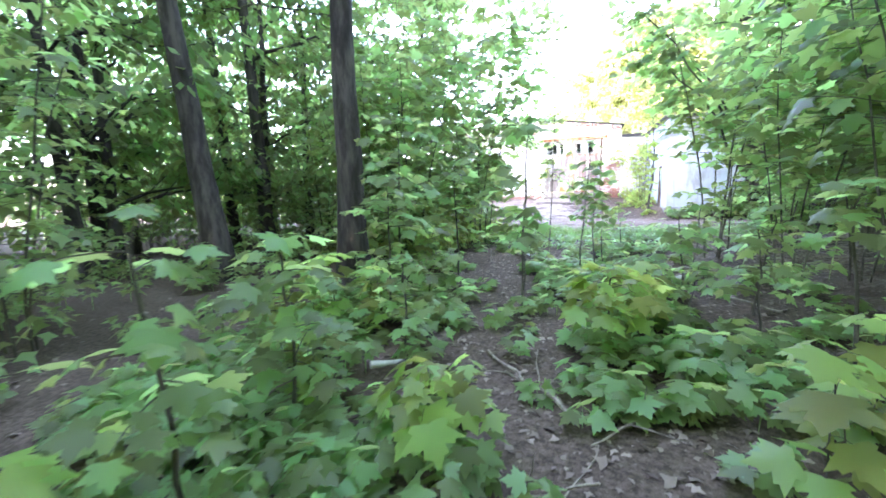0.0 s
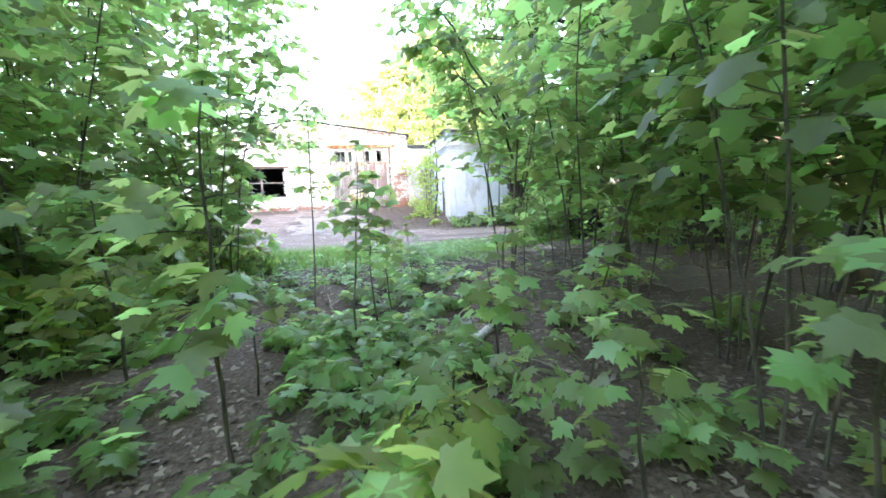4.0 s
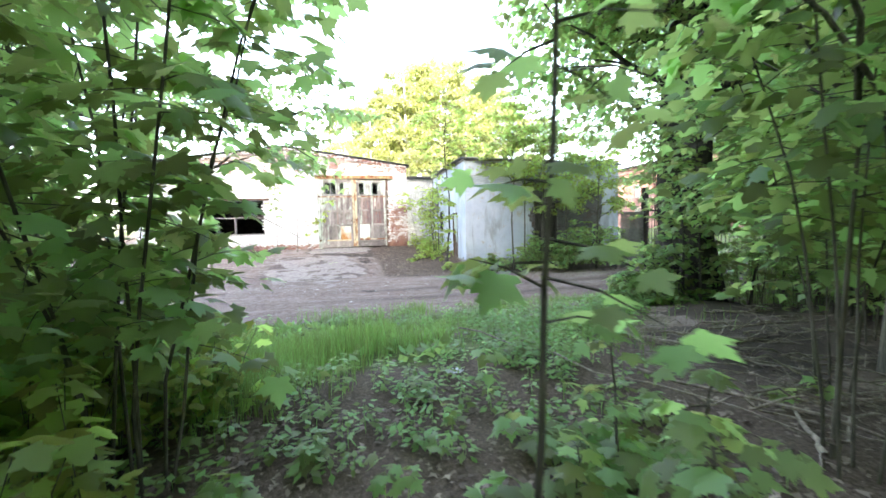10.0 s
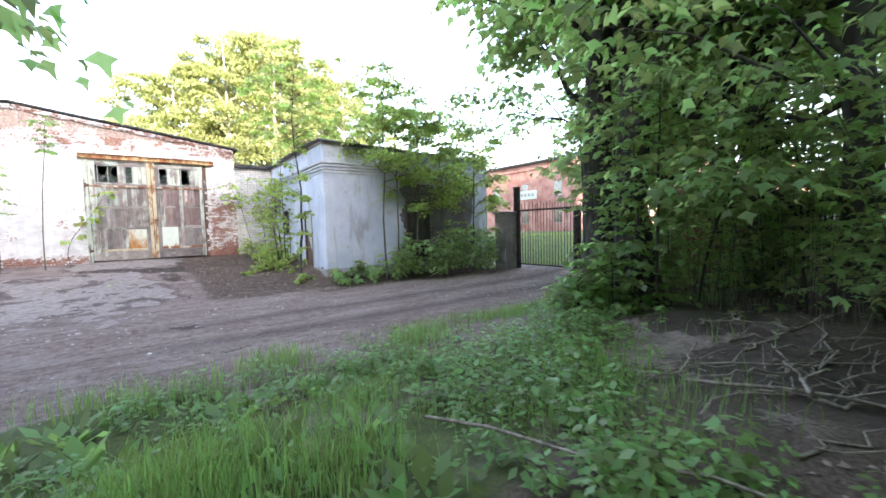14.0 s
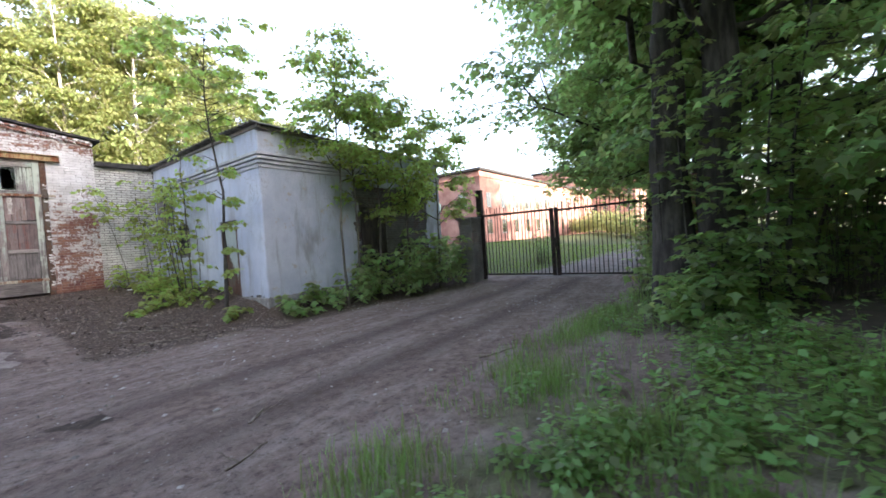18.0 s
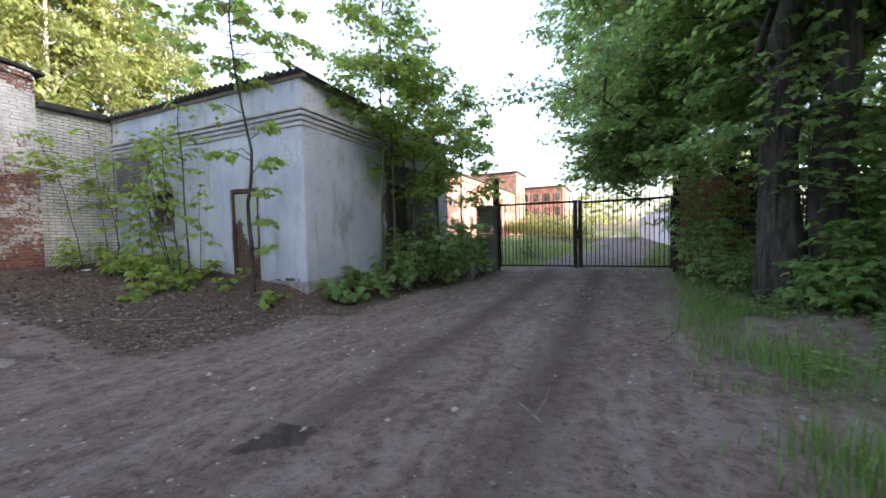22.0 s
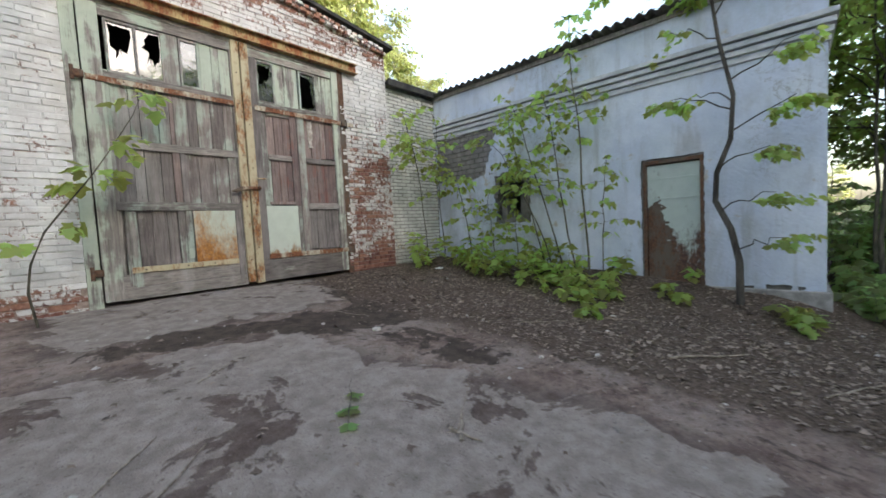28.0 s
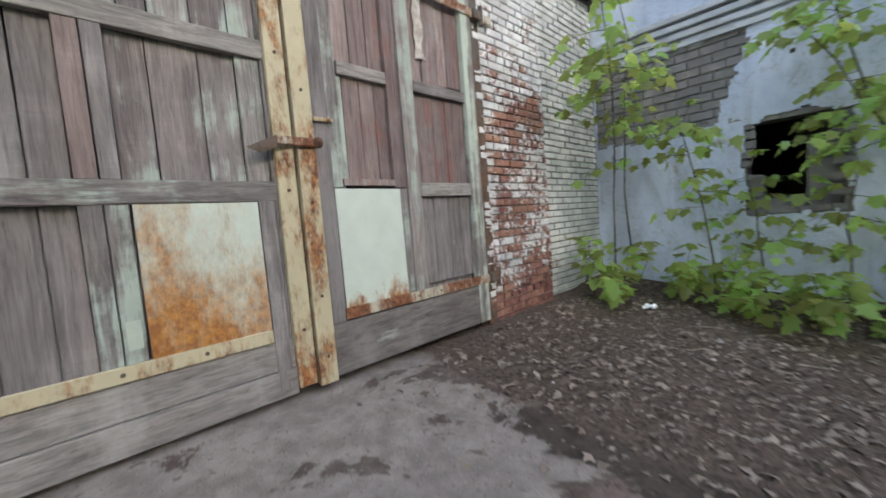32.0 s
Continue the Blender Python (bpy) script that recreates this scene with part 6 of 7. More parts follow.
for _x, _y, _h, _s, _n in ((3.3, -7.45, 0.55, 0.4, 22), (4.1, -7.6, 0.6, 0.45, 24), (5.2, -7.9, 1.1, 0.6, 40), (6.2, -8.2, 1.5, 0.7, 50), (7.2, -8.3, 1.8, 0.7, 60), (8.3, -8.5, 2.0, 0.7, 60), (9.0, -8.3, 1.9, 0.5, 40), (5.8, -7.6, 1.6, 0.5, 40), (7.9, -7.7, 2.2, 0.6, 50)):
    low_bush(_x, _y, _h * 0.8, _s, int(_n * 0.8), 0.15, "leafy bush along the shaded house wall", "bushes along the track", MAPLE_LIGHT)

for _x, _y, _h, _s, _n in ((6.4, -15.4, 0.8, 0.4, 22), (7.3, -15.1, 1.2, 0.6, 32), (8.3, -15.2, 1.4, 0.6, 36), (9.2, -15.0, 1.9, 0.6, 46), (9.9, -14.85, 2.2, 0.35, 40), (3.8, -16.2, 0.6, 0.4, 26), (4.2, -15.6, 0.6, 0.35, 22)):
    low_bush(_x, _y, _h, _s, _n, 0.17, "dense leafy bush on the verge of the track", "bushes along the track", MAPLE_LIGHT, g, "mid")

for _x, _y, _h in ((6.0, -17.4, 2.0), (7.2, -17.9, 2.2), (8.4, -17.3, 2.3), (9.3, -18.2, 2.2), (5.8, -19.0, 2.0), (7.6, -19.4, 2.2), (5.6, -20.8, 2.2), (9.2, -20.0, 2.4), (7.0, -21.0, 2.2)):
    low_bush(_x, _y, _h, 0.8, 46, 0.16, "tall leafy undergrowth in the shade of the maples", "undergrowth in the wood", MAPLE, g, "mid")
for _i in range(12):
    low_bush(-6.2 - 0.75 * _i + g.uniform(-0.4, 0.4), -17.2 - 2.6 * (_i % 3) + g.uniform(-0.6, 0.6), g.uniform(1.6, 2.6), 1.2, 56, 0.2, "tall leafy undergrowth between the trunks", "undergrowth in the wood", MAPLE, g, "mid")

# sapling that leans across the garage doors
_t, _l = Tubes(), Foliage()
_c = np.array([(-4.32, -0.42, -0.15), (-4.37, -0.45, 0.3), (-4.33, -0.46, 0.6), (-4.2, -0.48, 0.95), (-4.0, -0.5, 1.25), (-3.76, -0.5, 1.6), (-3.55, -0.47, 1.95), (-3.3, -0.42, 2.4), (-3.2, -0.38, 2.66)])
_t.add(_c, np.linspace(0.015, 0.004, 9), 6)
for _i, (_z, _hd) in enumerate(((0.86, 2.8), (0.95, -0.5), (1.02, 0.3), (1.5, 3.0), (1.52, 2.4), (1.6, 0.2), (1.62, -1.6), (1.64, -0.4), (1.7, 3.4), (1.9, -0.3), (1.95, -1.2), (2.1, -0.9), (2.55, 0.3), (2.6, -1.5), (2.64, 2.6), (2.66, -0.6))):
    _b = np.array([[np.interp(_z, _c[:, 2], _c[:, i]) for i in range(3)]])
    _p = spray(_b, np.array([_hd]), np.array([0.2]), 2, 0.16, 0.5, g, 0.85)
    _l.add(*_p[:5])
plant("maple_sapling", "bent maple sapling leaning across the garage doors", "sapling", _t, _l, BARK_SMOOTH, MAPLE_SUN, "full", "maple saplings by the house", 0)
_t, _l = sapling(-4.9, -0.9, 5.3, 0.02, (0.35, -0.2), 14, 0.75, 0.5, 3, 0.14, g)
plant("maple_sapling", "tall thin maple sapling in front of the limewashed wall", "sapling", _t, _l, BARK_SMOOTH, MAPLE, "full", "maple saplings by the house", 0)
_t, _l = sapling(-5.9, -1.2, 3.6, 0.016, (0.1, -0.2), 12, 0.55, 0.5, 3, 0.14, g)
plant("maple_sapling", "thin maple sapling in front of the limewashed wall", "sapling", _t, _l, BARK_SMOOTH, MAPLE, "full", "maple saplings by the house", 0)

# -- wood: big trunks
g = np.random.default_rng(33)
# the last four are out of view, added to keep sun off the house
for _x, _y, _r, _lx, _bark in ((-3.8, -24.3, 0.19, 0.1, BARK), (-6.3, -24.3, 0.19, -1.3, BARK), (-7.3, -22.2, 0.14, -0.3, BARK), (-6.2, -20.5, 0.16, 0.2, BARK_SMOOTH), (-8.9, -26.0, 0.16, 0.2, BARK), (3.7, -20.2, 0.10, 0.3, BARK_SMOOTH), (5.2, -22.8, 0.13, 0.2, BARK), (3.4, -25.6, 0.12, -0.2, BARK), (2.4, -29.2, 0.16, -0.2, BARK), (0.6, -32.0, 0.18, 0.2, BARK), (3.6, -32.5, 0.18, 0.2, BARK), (-0.7, -33.0, 0.18, 0.2, BARK)):
    _t, _l = tree(_x, _y, 12.0, _r, 12 if _x < 3 else 16, 2.2 if _x < 3 else 3.0, 0.34 if _x < 3 else 0.28, 30 if _x < 3 else 48, 0.7, 4, 0.15, (_lx, 0.2), g, 0.1)
    plant("woodland_tree", "tall straight woodland tree with dark bark, the rearmost added unseen for shade", "tree", _t, _l, _bark, MAPLE, "mid", "woodland trees")

# multi-stemmed maple whose crown reaches over the path
_t, _l = Tubes(), Foliage()
for _dx, _dy, _lx, _ly, _h in ((0, 0, 0.5, -0.5, 6.3), (0.1, 0.05, 1.4, 0.3, 5.8), (-0.1, 0.1, -0.8, 0.3, 6.0), (0.05, -0.1, 1.2, -0.9, 5.0), (-0.15, -0.1, -0.6, -0.9, 5.8), (0.15, 0.0, 0.9, 0.5, 4.2), (-0.2, 0.05, 0.6, 0.7, 6.6), (-0.1, -0.15, -1.1, -0.3, 4.4)):
    sapling(-3.05 + _dx, -20.35 + _dy, _h, 0.009, (_lx, _ly), 32, 0.2 if _lx < 1.0 else 0.32, 0.72, 4, 0.14, g, 0.06, _t, _l)
plant("maple_shrub", "multi-stemmed maple shrub whose crown reaches over the path", "shrub", _t, _l, BARK_SMOOTH, MAPLE_LIGHT, "fine", "maple shrubs", 0.6)
_t, _l = tree(-5.4, -18.0, 8.6, 0.06, 24, 2.5, 0.28, 60, 0.7, 4, 0.14, (0.3, -0.2), g, 0.15)
plant("maple_tree", "young maple with a light spreading crown at the yard edge", "tree", _t, _l, BARK_SMOOTH, MAPLE_LIGHT, "mid", "large maples")
for _x, _y, _h, _k in ((-5.0, -20.2, 5.0, 4), (-4.3, -21.6, 5.0, 4), (-6.6, -16.6, 4.2, 5), (-10.5, -16.2, 4.4, 5), (-8.6, -20.6, 4.0, 5), (-11.5, -22.0, 4.4, 5), (-4.2, -23.0, 3.6, 4), (-5.2, -19.0, 4.8, 5), (-3.7, -22.6, 4.2, 5), (-5.6, -18.6, 4.6, 4), (-6.3, -21.6, 4.4, 4), (-7.6, -17.8, 5.0, 4), (-9.5, -18.5, 5.2, 4), (-5.6, -27.0, 3.4, 4), (-4.6, -29.0, 3.2, 3), (-7.4, -28.4, 4.2, 4), (-9.6, -24.2, 4.4, 4), (-4.3, -18.9, 4.6, 4)):
    _t, _l = Tubes(), Foliage()
    for _i in range(_k):
        _a = _i * 6.28 / _k + g.uniform(0, 1)
        sapling(_x + 0.12 * math.cos(_a), _y + 0.12 * math.sin(_a), _h * g.uniform(0.75, 1.05), 0.012, (0.8 * math.cos(_a), 0.8 * math.sin(_a)), 34, 0.13, 0.66, 4, 0.145, g, 0.03, _t, _l)
    plant("maple_shrub", "bushy maple shrub in fresh leaf in the wood", "shrub", _t, _l, BARK_SMOOTH, MAPLE_LIGHT, "full" if _x > -4.5 else "mid", "maple shrubs")
for _x, _y, _h, _k, _f in ((1.2, -21.3, 4.2, 4, 0.42), (1.55, -23.0, 3.8, 4, 0.38), (1.5, -25.1, 3.6, 4, 0.46), (2.3, -24.0, 3.9, 5, 0.42), (2.5, -22.4, 3.8, 4, 0.3), (2.5, -20.4, 3.4, 3, 0.34), (2.3, -26.6, 3.8, 5, 0.42), (1.7, -28.2, 3.4, 4, 0.5), (3.2, -24.6, 4.2, 4, 0.34), (4.8, -22.7, 4.4, 4, 0.14), (4.4, -19.6, 3.8, 4, 0.14), (5.6, -26.1, 4.6, 4, 0.14), (6.8, -22.4, 4.8, 4, 0.14), (6.2, -17.9, 3.6, 4, 0.14), (7.9, -24.4, 4.6, 4, 0.14), (8.8, -20.5, 4.6, 4, 0.14), (3.8, -28.6, 4.2, 4, 0.14), (8.2, -18.0, 3.6, 4, 0.14)):
    _t, _l = Tubes(), Foliage()
    for _i in range(_k):
        _a = _i * 6.28 / _k + g.uniform(0, 1)
        sapling(_x + 0.12 * math.cos(_a), _y + 0.12 * math.sin(_a), _h * g.uniform(0.75, 1.05), 0.010, (0.75 * math.cos(_a), 0.75 * math.sin(_a)), 26 if _x < 1.6 else 36, _f, 0.6, 4 if _x > 1.6 else 3, 0.14, g, 0.03, _t, _l)
    plant("maple_shrub", "bushy maple shrub shading the wood floor", "shrub", _t, _l, BARK_SMOOTH, MAPLE, "full" if _x < 3.3 else "mid", "maple shrubs")
# a high bough of the eastern maples over the path
_t, _l = Tubes(), Foliage()
for _a, _b in (((1.3, -21.2, 1.8), (-0.5, -22.0, 3.6)), ((1.25, -21.4, 1.4), (-0.1, -21.2, 3.1)), ((1.3, -21.1, 2.0), (0.1, -20.2, 3.9))):
    _w = bent(_a, _b, -0.25, 0.05, 7)
    _t.add(_w, np.linspace(0.018, 0.004, 7), 6)
    _u = g.uniform(2.2, 6.0, 15)
    _base = np.stack([np.interp(_u, np.arange(7), _w[:, j]) for j in range(3)], -1)
    _l.add(*spray(_base, g.uniform(1.6, 4.8, 15), 0.42 * g.uniform(0.5, 1.2, 15), 3, 0.14, 0.5, g)[:5])
sapling(1.3, -21.15, 3.4, 0.02, (0.1, 0.1), 26, 0.4, 0.6, 3, 0.14, g, 0.03, _t, _l)
plant("maple_shrub", "slim maple with a high bough leaning over the path", "shrub", _t, _l, BARK_SMOOTH, MAPLE, "full", "maple shrubs")
for _x, _y, _h in ((-3.85, -21.2, 2.0), (-3.6, -19.3, 2.0)):
    _t, _l = Tubes(), Foliage()
    for _i in range(4):
        _a = _i * 1.6 + g.uniform(0, 1)
        sapling(_x + 0.1 * math.cos(_a), _y + 0.1 * math.sin(_a), _h * g.uniform(0.7, 1.05), 0.012, (0.4 * math.cos(_a), 0.4 * math.sin(_a)), 20, 0.1, 0.5, 3, 0.15, g, 0.03, _t, _l)
    plant("maple_shrub", "young maple shrub leafy down to the ground beside the path", "shrub", _t, _l, BARK_SMOOTH, MAPLE_LIGHT, "fine", "maple shrubs", 0.5)
for _x, _y, _h in ((-3.75, -20.0, 0.9), (-3.35, -21.1, 0.8), (-3.7, -21.9, 0.9), (-3.3, -19.4, 0.7), (-4.3, -20.6, 1.1), (-4.2, -19.4, 1.0), (-3.4, -22.8, 0.8), (-4.6, -21.8, 1.1)):
    low_bush(_x, _y, _h, 0.5, 34, 0.12, "leafy maple shoots under the shrubs", "undergrowth in the wood", MAPLE_SUN, g, "full", 0.5)
# single saplings beside the way: height, twigs, leaf size, where the twigs begin
for _x, _y, _h, _tw, _lf, _f in ((-0.85, -23.2, 1.95, 15, 0.145, 0.45), (-0.66, -23.0, 1.65, 14, 0.14, 0.45), (-0.5, -22.0, 1.2, 8, 0.15, 0.4), (-1.36, -22.2, 2.5, 12, 0.115, 0.5), (0.45, -23.25, 1.25, 9, 0.15, 0.45), (0.2, -24.15, 1.05, 12, 0.17, 0.4), (0.75, -24.4, 1.1, 10, 0.16, 0.4), (0.5, -25.3, 1.0, 8, 0.16, 0.4), (-1.55, -23.75, 1.0, 8, 0.16, 0.5), (-0.25, -24.95, 0.7, 8, 0.16, 0.4), (0.1, -24.7, 0.65, 7, 0.15, 0.4), (-2.1, -26.2, 0.9, 8, 0.15, 0.4), (1.2, -22.0, 1.4, 8, 0.13, 0.4), (-2.4, -25.0, 0.8, 7, 0.15, 0.4), (-0.15, -21.0, 1.0, 6, 0.13, 0.4)):
    _t, _l = sapling(_x, _y, _h, 0.010, (g.uniform(-0.1, 0.1), g.uniform(-0.1, 0.1)), int(_tw * 1.3), _f, 0.28, 2, _lf * 0.68, g, 0.02)
    plant("maple_sapling", "slender maple sapling with broad fresh leaves", "sapling", _t, _l, BARK_SMOOTH, MAPLE_LIGHT, "fine", "saplings by the path", 0.32)
for _x, _y, _h, _tw, _wl, _lf, _lx in ((-1.42, -24.6, 2.1, 20, 0.42, 0.18, 0.08), (-2.9, -24.6, 2.2, 26, 0.55, 0.16, 0.0), (-2.7, -25.3, 1.5, 16, 0.45, 0.15, 0.0), (-2.5, -23.6, 1.7, 16, 0.45, 0.16, 0.0), (0.75, -25.9, 1.3, 7, 0.26, 0.14, -0.05), (-2.15, -27.95, 1.3, 7, 0.3, 0.14, 0.0), (-2.3, -27.2, 1.15, 12, 0.34, 0.15, 0.0)):
    _t, _l = sapling(_x, _y, _h, 0.012, (_lx, 0.0), int(_tw * 1.2), 0.36, _wl, 3, _lf * 0.76, g, 0.02)
    plant("maple_sapling", "leafy maple sapling crowding the path", "sapling", _t, _l, BARK_SMOOTH, MAPLE_LIGHT, "fine", "saplings by the path", 0.32)
for _x, _y, _h, _tw, _lf in ((-0.62, -25.8, 0.8, 18, 0.155), (-1.5, -27.25, 0.55, 7, 0.15), (-0.4, -25.1, 0.55, 8, 0.15)):
    _t, _l = sapling(_x, _y, _h, 0.008, (0.03, 0.03), _tw, 0.62, 0.30, 2, _lf, g, 0.01)
    plant("maple_sapling", "low maple sapling with very broad drooping leaves", "sapling", _t, _l, BARK_SMOOTH, MAPLE_SUN, "fine", "saplings by the path", 0)

# -- far woods: a few kinds of tree, repeated
def stand(name, label, leafmat, bark, kinds, spots, group, kind="mid"):
    first = []
    for args in kinds:
        t, l = tree(*args)
        first.append(plant(name, label, "tree", t, l, bark, leafmat, kind, group, 0))
    used = [0] * len(first)
    for i, (x, y, s) in enumerate(spots):
        k = i % len(first)
        z = float(gz(x, y))
        m = pose(x, y, z, 0, 0, random.uniform(0, 360))
        if not used[k]:
            first[k].matrix_basis = m
            first[k].scale = (s, s, s)
            used[k] = 1
        else:
            c = copy_thing(first[k], m)
            c.scale = (s, s, s)


g = np.random.default_rng(44)
_spots = []
for _i in range(30):
    _x, _y = random.uniform(-24, -6.5), random.uniform(-38, -16.5)
    if not (_x > -9 and -31 < _y < -17.5):
        _spots.append((_x, _y, random.uniform(0.75, 1.15)))
_spots += [(random.uniform(5.5, 10.0), random.uniform(-35, -22), random.uniform(0.8, 1.0)) for _ in range(6)]
# south-eastern belt, mostly out of view, added against low sun
_spots += [(random.uniform(12, 34), random.uniform(-44, -20), random.uniform(0.85, 1.1)) for _ in range(11)]
_spots += [(-13.5 - random.uniform(0, 16), random.uniform(-15, 2), random.uniform(0.7, 1.0)) for _ in range(12)]
_spots += [(random.uniform(-12.5, -6.8), random.uniform(-30, -16.8), random.uniform(0.5, 0.85)) for _ in range(14)]
stand("woodland_tree", "woodland tree with a thin dark trunk in leaf", MAPLE, BARK, [(0, 0, 12.0, 0.13, 15, 2.3, 0.07, 28, 0.9, 3, 0.30, (0.2 * i, 0.1), g, 0.15, 0.0, 2) for i in range(4)], _spots, "woodland trees", "oval")
# unseen close-set belt behind the start, placed to keep low sun off the yard
_spots = [(-34 + 1.8 * i + random.uniform(-0.7, 0.7), -40.0 - 4.5 * (i % 3) + random.uniform(-1, 1), random.uniform(1.4, 1.6)) for i in range(38)]
stand("woodland_tree", "tall unseen tree added behind the wood to block low sun", MAPLE, BARK, [(0, 0, 12.0, 0.15, 18, 2.5, 0.06, 26, 1.2, 3, 0.7, (0.2 * i, 0.1), g, 0.15, 0.0, 1) for i in range(2)], _spots, "woodland trees", "oval")
_spots = [(-0.6, 15.0, 0.95), (1.2, 12.8, 1.1), (3.2, 12.2, 1.2), (4.6, 14.5, 1.35), (6.0, 12.4, 1.35), (7.4, 15.6, 1.4), (8.6, 12.8, 1.25), (10.2, 14.4, 1.25), (12.0, 12.6, 1.1), (13.6, 15.4, 1.1), (15.4, 13.0, 0.95), (-3.5, 16.0, 0.75), (5.4, 18.0, 1.4), (10.8, 19.0, 1.3), (2.4, 17.5, 1.15), (-2.4, 13.0, 0.95), (-0.2, 13.4, 1.05)]
stand("birch_tree", "tall birch in yellow-green leaf lit by low sun", BIRCH_LEAF, BARK_PALE, [(0, 0, 12.5, 0.13, 26, 2.0, 0.14, 60, 0.8, 3, 0.24, (0.3, 0.0), g, 0.5, 0.0, 3) for i in range(3)], _spots, "birches behind the garage", "oval")
_spots = [(40 + 7 * i, -22 - (i % 3) * 2, 0.9 + 0.1 * (i % 2)) for i in range(6)] + [(88, -8, 0.9), (104, -12, 1.0), (112, -4, 1.1)]
stand("yard_tree", "leafy tree in yellow-green leaf behind the yard wall", BIRCH_LEAF, BARK, [(0, 0, 10.0, 0.2, 14, 2.8, 0.18, 40, 1.0, 4, 0.3, (0.0, 0.0), g, 0.1, 0.0)], _spots, "trees behind the yard wall", "oval")

for _i in range(9):
    low_bush(52.0 + 2.4 * _i, -7.5 + 1.7 * _i + g.uniform(-0.8, 0.8), g.uniform(2.2, 3.6), 2.2, 60, 0.5, "sunlit yellow-green bush in the far yard", "bushes in the far yard", BIRCH_LEAF, g, "oval")
for _x, _y, _h in ((15.5, -9.2, 1.3), (16.4, -8.8, 1.0), (20.0, -7.6, 0.9)):
    low_bush(_x, _y, _h, 0.5, 26, 0.12, "leafy weed clump in the grass beyond the gate", "bushes in the far yard", HERB, g, "oval")

# -- seedlings, herbs, grass and litter
g = np.random.default_rng(55)


def scatter(n, x0, x1, y0, y1, accept):
    x, y = g.uniform(x0, x1, n), g.uniform(y0, y1, n)
    k = accept(x, y) > g.uniform(0, 1, n)
    return x[k], y[k]


def patch(x, y, s):
    return np.array([noise.noise(Vector((a * s, b * s, 1.5))) for a, b in zip(x, y)])


def rosettes(name, x, y, h, leaf, count, mat, label, category, kind="full", tilt=0.35, tiers=1):
    z = gz(x, y) + bumps(x, y)
    n = len(x)
    hh = h * g.uniform(0.5, 1.25, n)
    l = Foliage()
    for k in range(tiers):
        f = 1.0 - 0.33 * k
        hd = g.uniform(0, 6.28, n)[:, None] + np.arange(count)[None] * 6.28 / count + g.normal(0, 0.25, (n, count))
        s = leaf * g.uniform(0.6, 1.2, (n, 1)) * g.uniform(0.8, 1.1, (n, count))
        p = np.stack([x[:, None] + 0.55 * s * np.cos(hd), y[:, None] + 0.55 * s * np.sin(hd), (z + hh * f)[:, None] + g.normal(0, 0.02, (n, count))], -1)
        l.add(p.reshape(-1, 3), hd.ravel(), g.normal(tilt, 0.22, hd.size), g.normal(0, 0.25, hd.size), s.ravel())
    ob = tagged(link_mesh(name, l.mesh(name, kind, 0.40), mat), label, category, kind="stuff")
    if tilt > 0:
        up = leaf_mesh("stalk", np.stack([x, y, z - 0.02], -1), g.uniform(0, 6.28, n), np.full(n, -1.5), g.uniform(-1, 1, n), hh + 0.02, "stalk")
        tagged(link_mesh("stalk", up, mat, ob), kind="stuff")
    return ob


def beside(x, y, d):
    return (off_way(np.stack([x, y, np.interp(-y, -WAY[:, 1], WAY[:, 2])], -1)) > d).astype(float)


TRAIL = np.array([(-0.8, -28.6), (-0.95, -27.2), (-1.3, -25.9), (-1.6, -24.5), (-2.0, -23.2), (-2.2, -22.2), (-3.4, -20.6)])


def bare(x, y):
    """1 where feet and the brushwood heap keep the wood floor bare."""
    p, d = np.stack([x, y], -1), np.full(len(x), 9.0)
    for a, b in zip(TRAIL, TRAIL[1:]):
        t = np.clip(((p - a) @ (b - a)) / ((b - a) @ (b - a)), 0, 1)
        d = np.minimum(d, np.linalg.norm(p - a - t[:, None] * (b - a), axis=1))
    heap = np.exp(-(((x - 1.2) / 0.75) ** 2) - ((y + 21.6) / 1.2) ** 2)
    return np.clip(1.5 - d / 0.52, 0, 1) * 0.92 + 0.9 * heap


def carpet(x, y):
    thick = np.clip(0.5 + 1.3 * patch(x, y, 0.6), 0.06, 1) * np.clip(1 - bare(x, y), 0.05, 1)
    return thick * np.where((x > -1.0) & (y > -20.4), 0.14, 1) * np.where(y > -19.3, 0.3, 1) * np.where(x > 1.3, 0.5, 1) * np.where((x > 0.25) & (y > -25.9), 0.3, 1)


_x, _y = scatter(3000, -3.6, 2.0, -29.2, -20.0, carpet)
rosettes("maple_seedlings", _x, _y, 0.20, 0.11, 5, MAPLE_LIGHT, "carpet of maple seedlings on the wood floor", "seedlings", "fine", 0.35, 2)
_x, _y = scatter(3600, -10, 9, -31.8, -18.2, lambda x, y: carpet(x, y) * np.where((x > -3.6) & (x < 2.0) & (y > -29.2) & (y < -20.0), 0, 0.8))
rosettes("maple_seedlings", _x, _y, 0.26, 0.13, 5, MAPLE_LIGHT, "maple seedlings deeper in the wood", "seedlings", "mid", 0.35, 2)
_x, _y = scatter(640, -7, 8, -31.8, -19.5, lambda x, y: np.clip(0.4 + 1.3 * patch(x + 40, y, 0.5), 0, 1) * beside(x, y, 0.6) * np.where((x > 0.25) & (y > -25.9), 0.4, 1) * np.where((x > 1.0) & (y > -21.2), 0.1, 1) * np.clip(1 - bare(x, y), 0, 1))
_near = (np.abs(_x + 0.9) < 2.6) & (_y < -20.5) & (_y > -29.0)
rosettes("maple_shoots", _x[~_near], _y[~_near], 0.55, 0.13, 5, MAPLE_LIGHT, "knee-high maple shoots in the wood", "seedlings", "full", 0.4, 3)


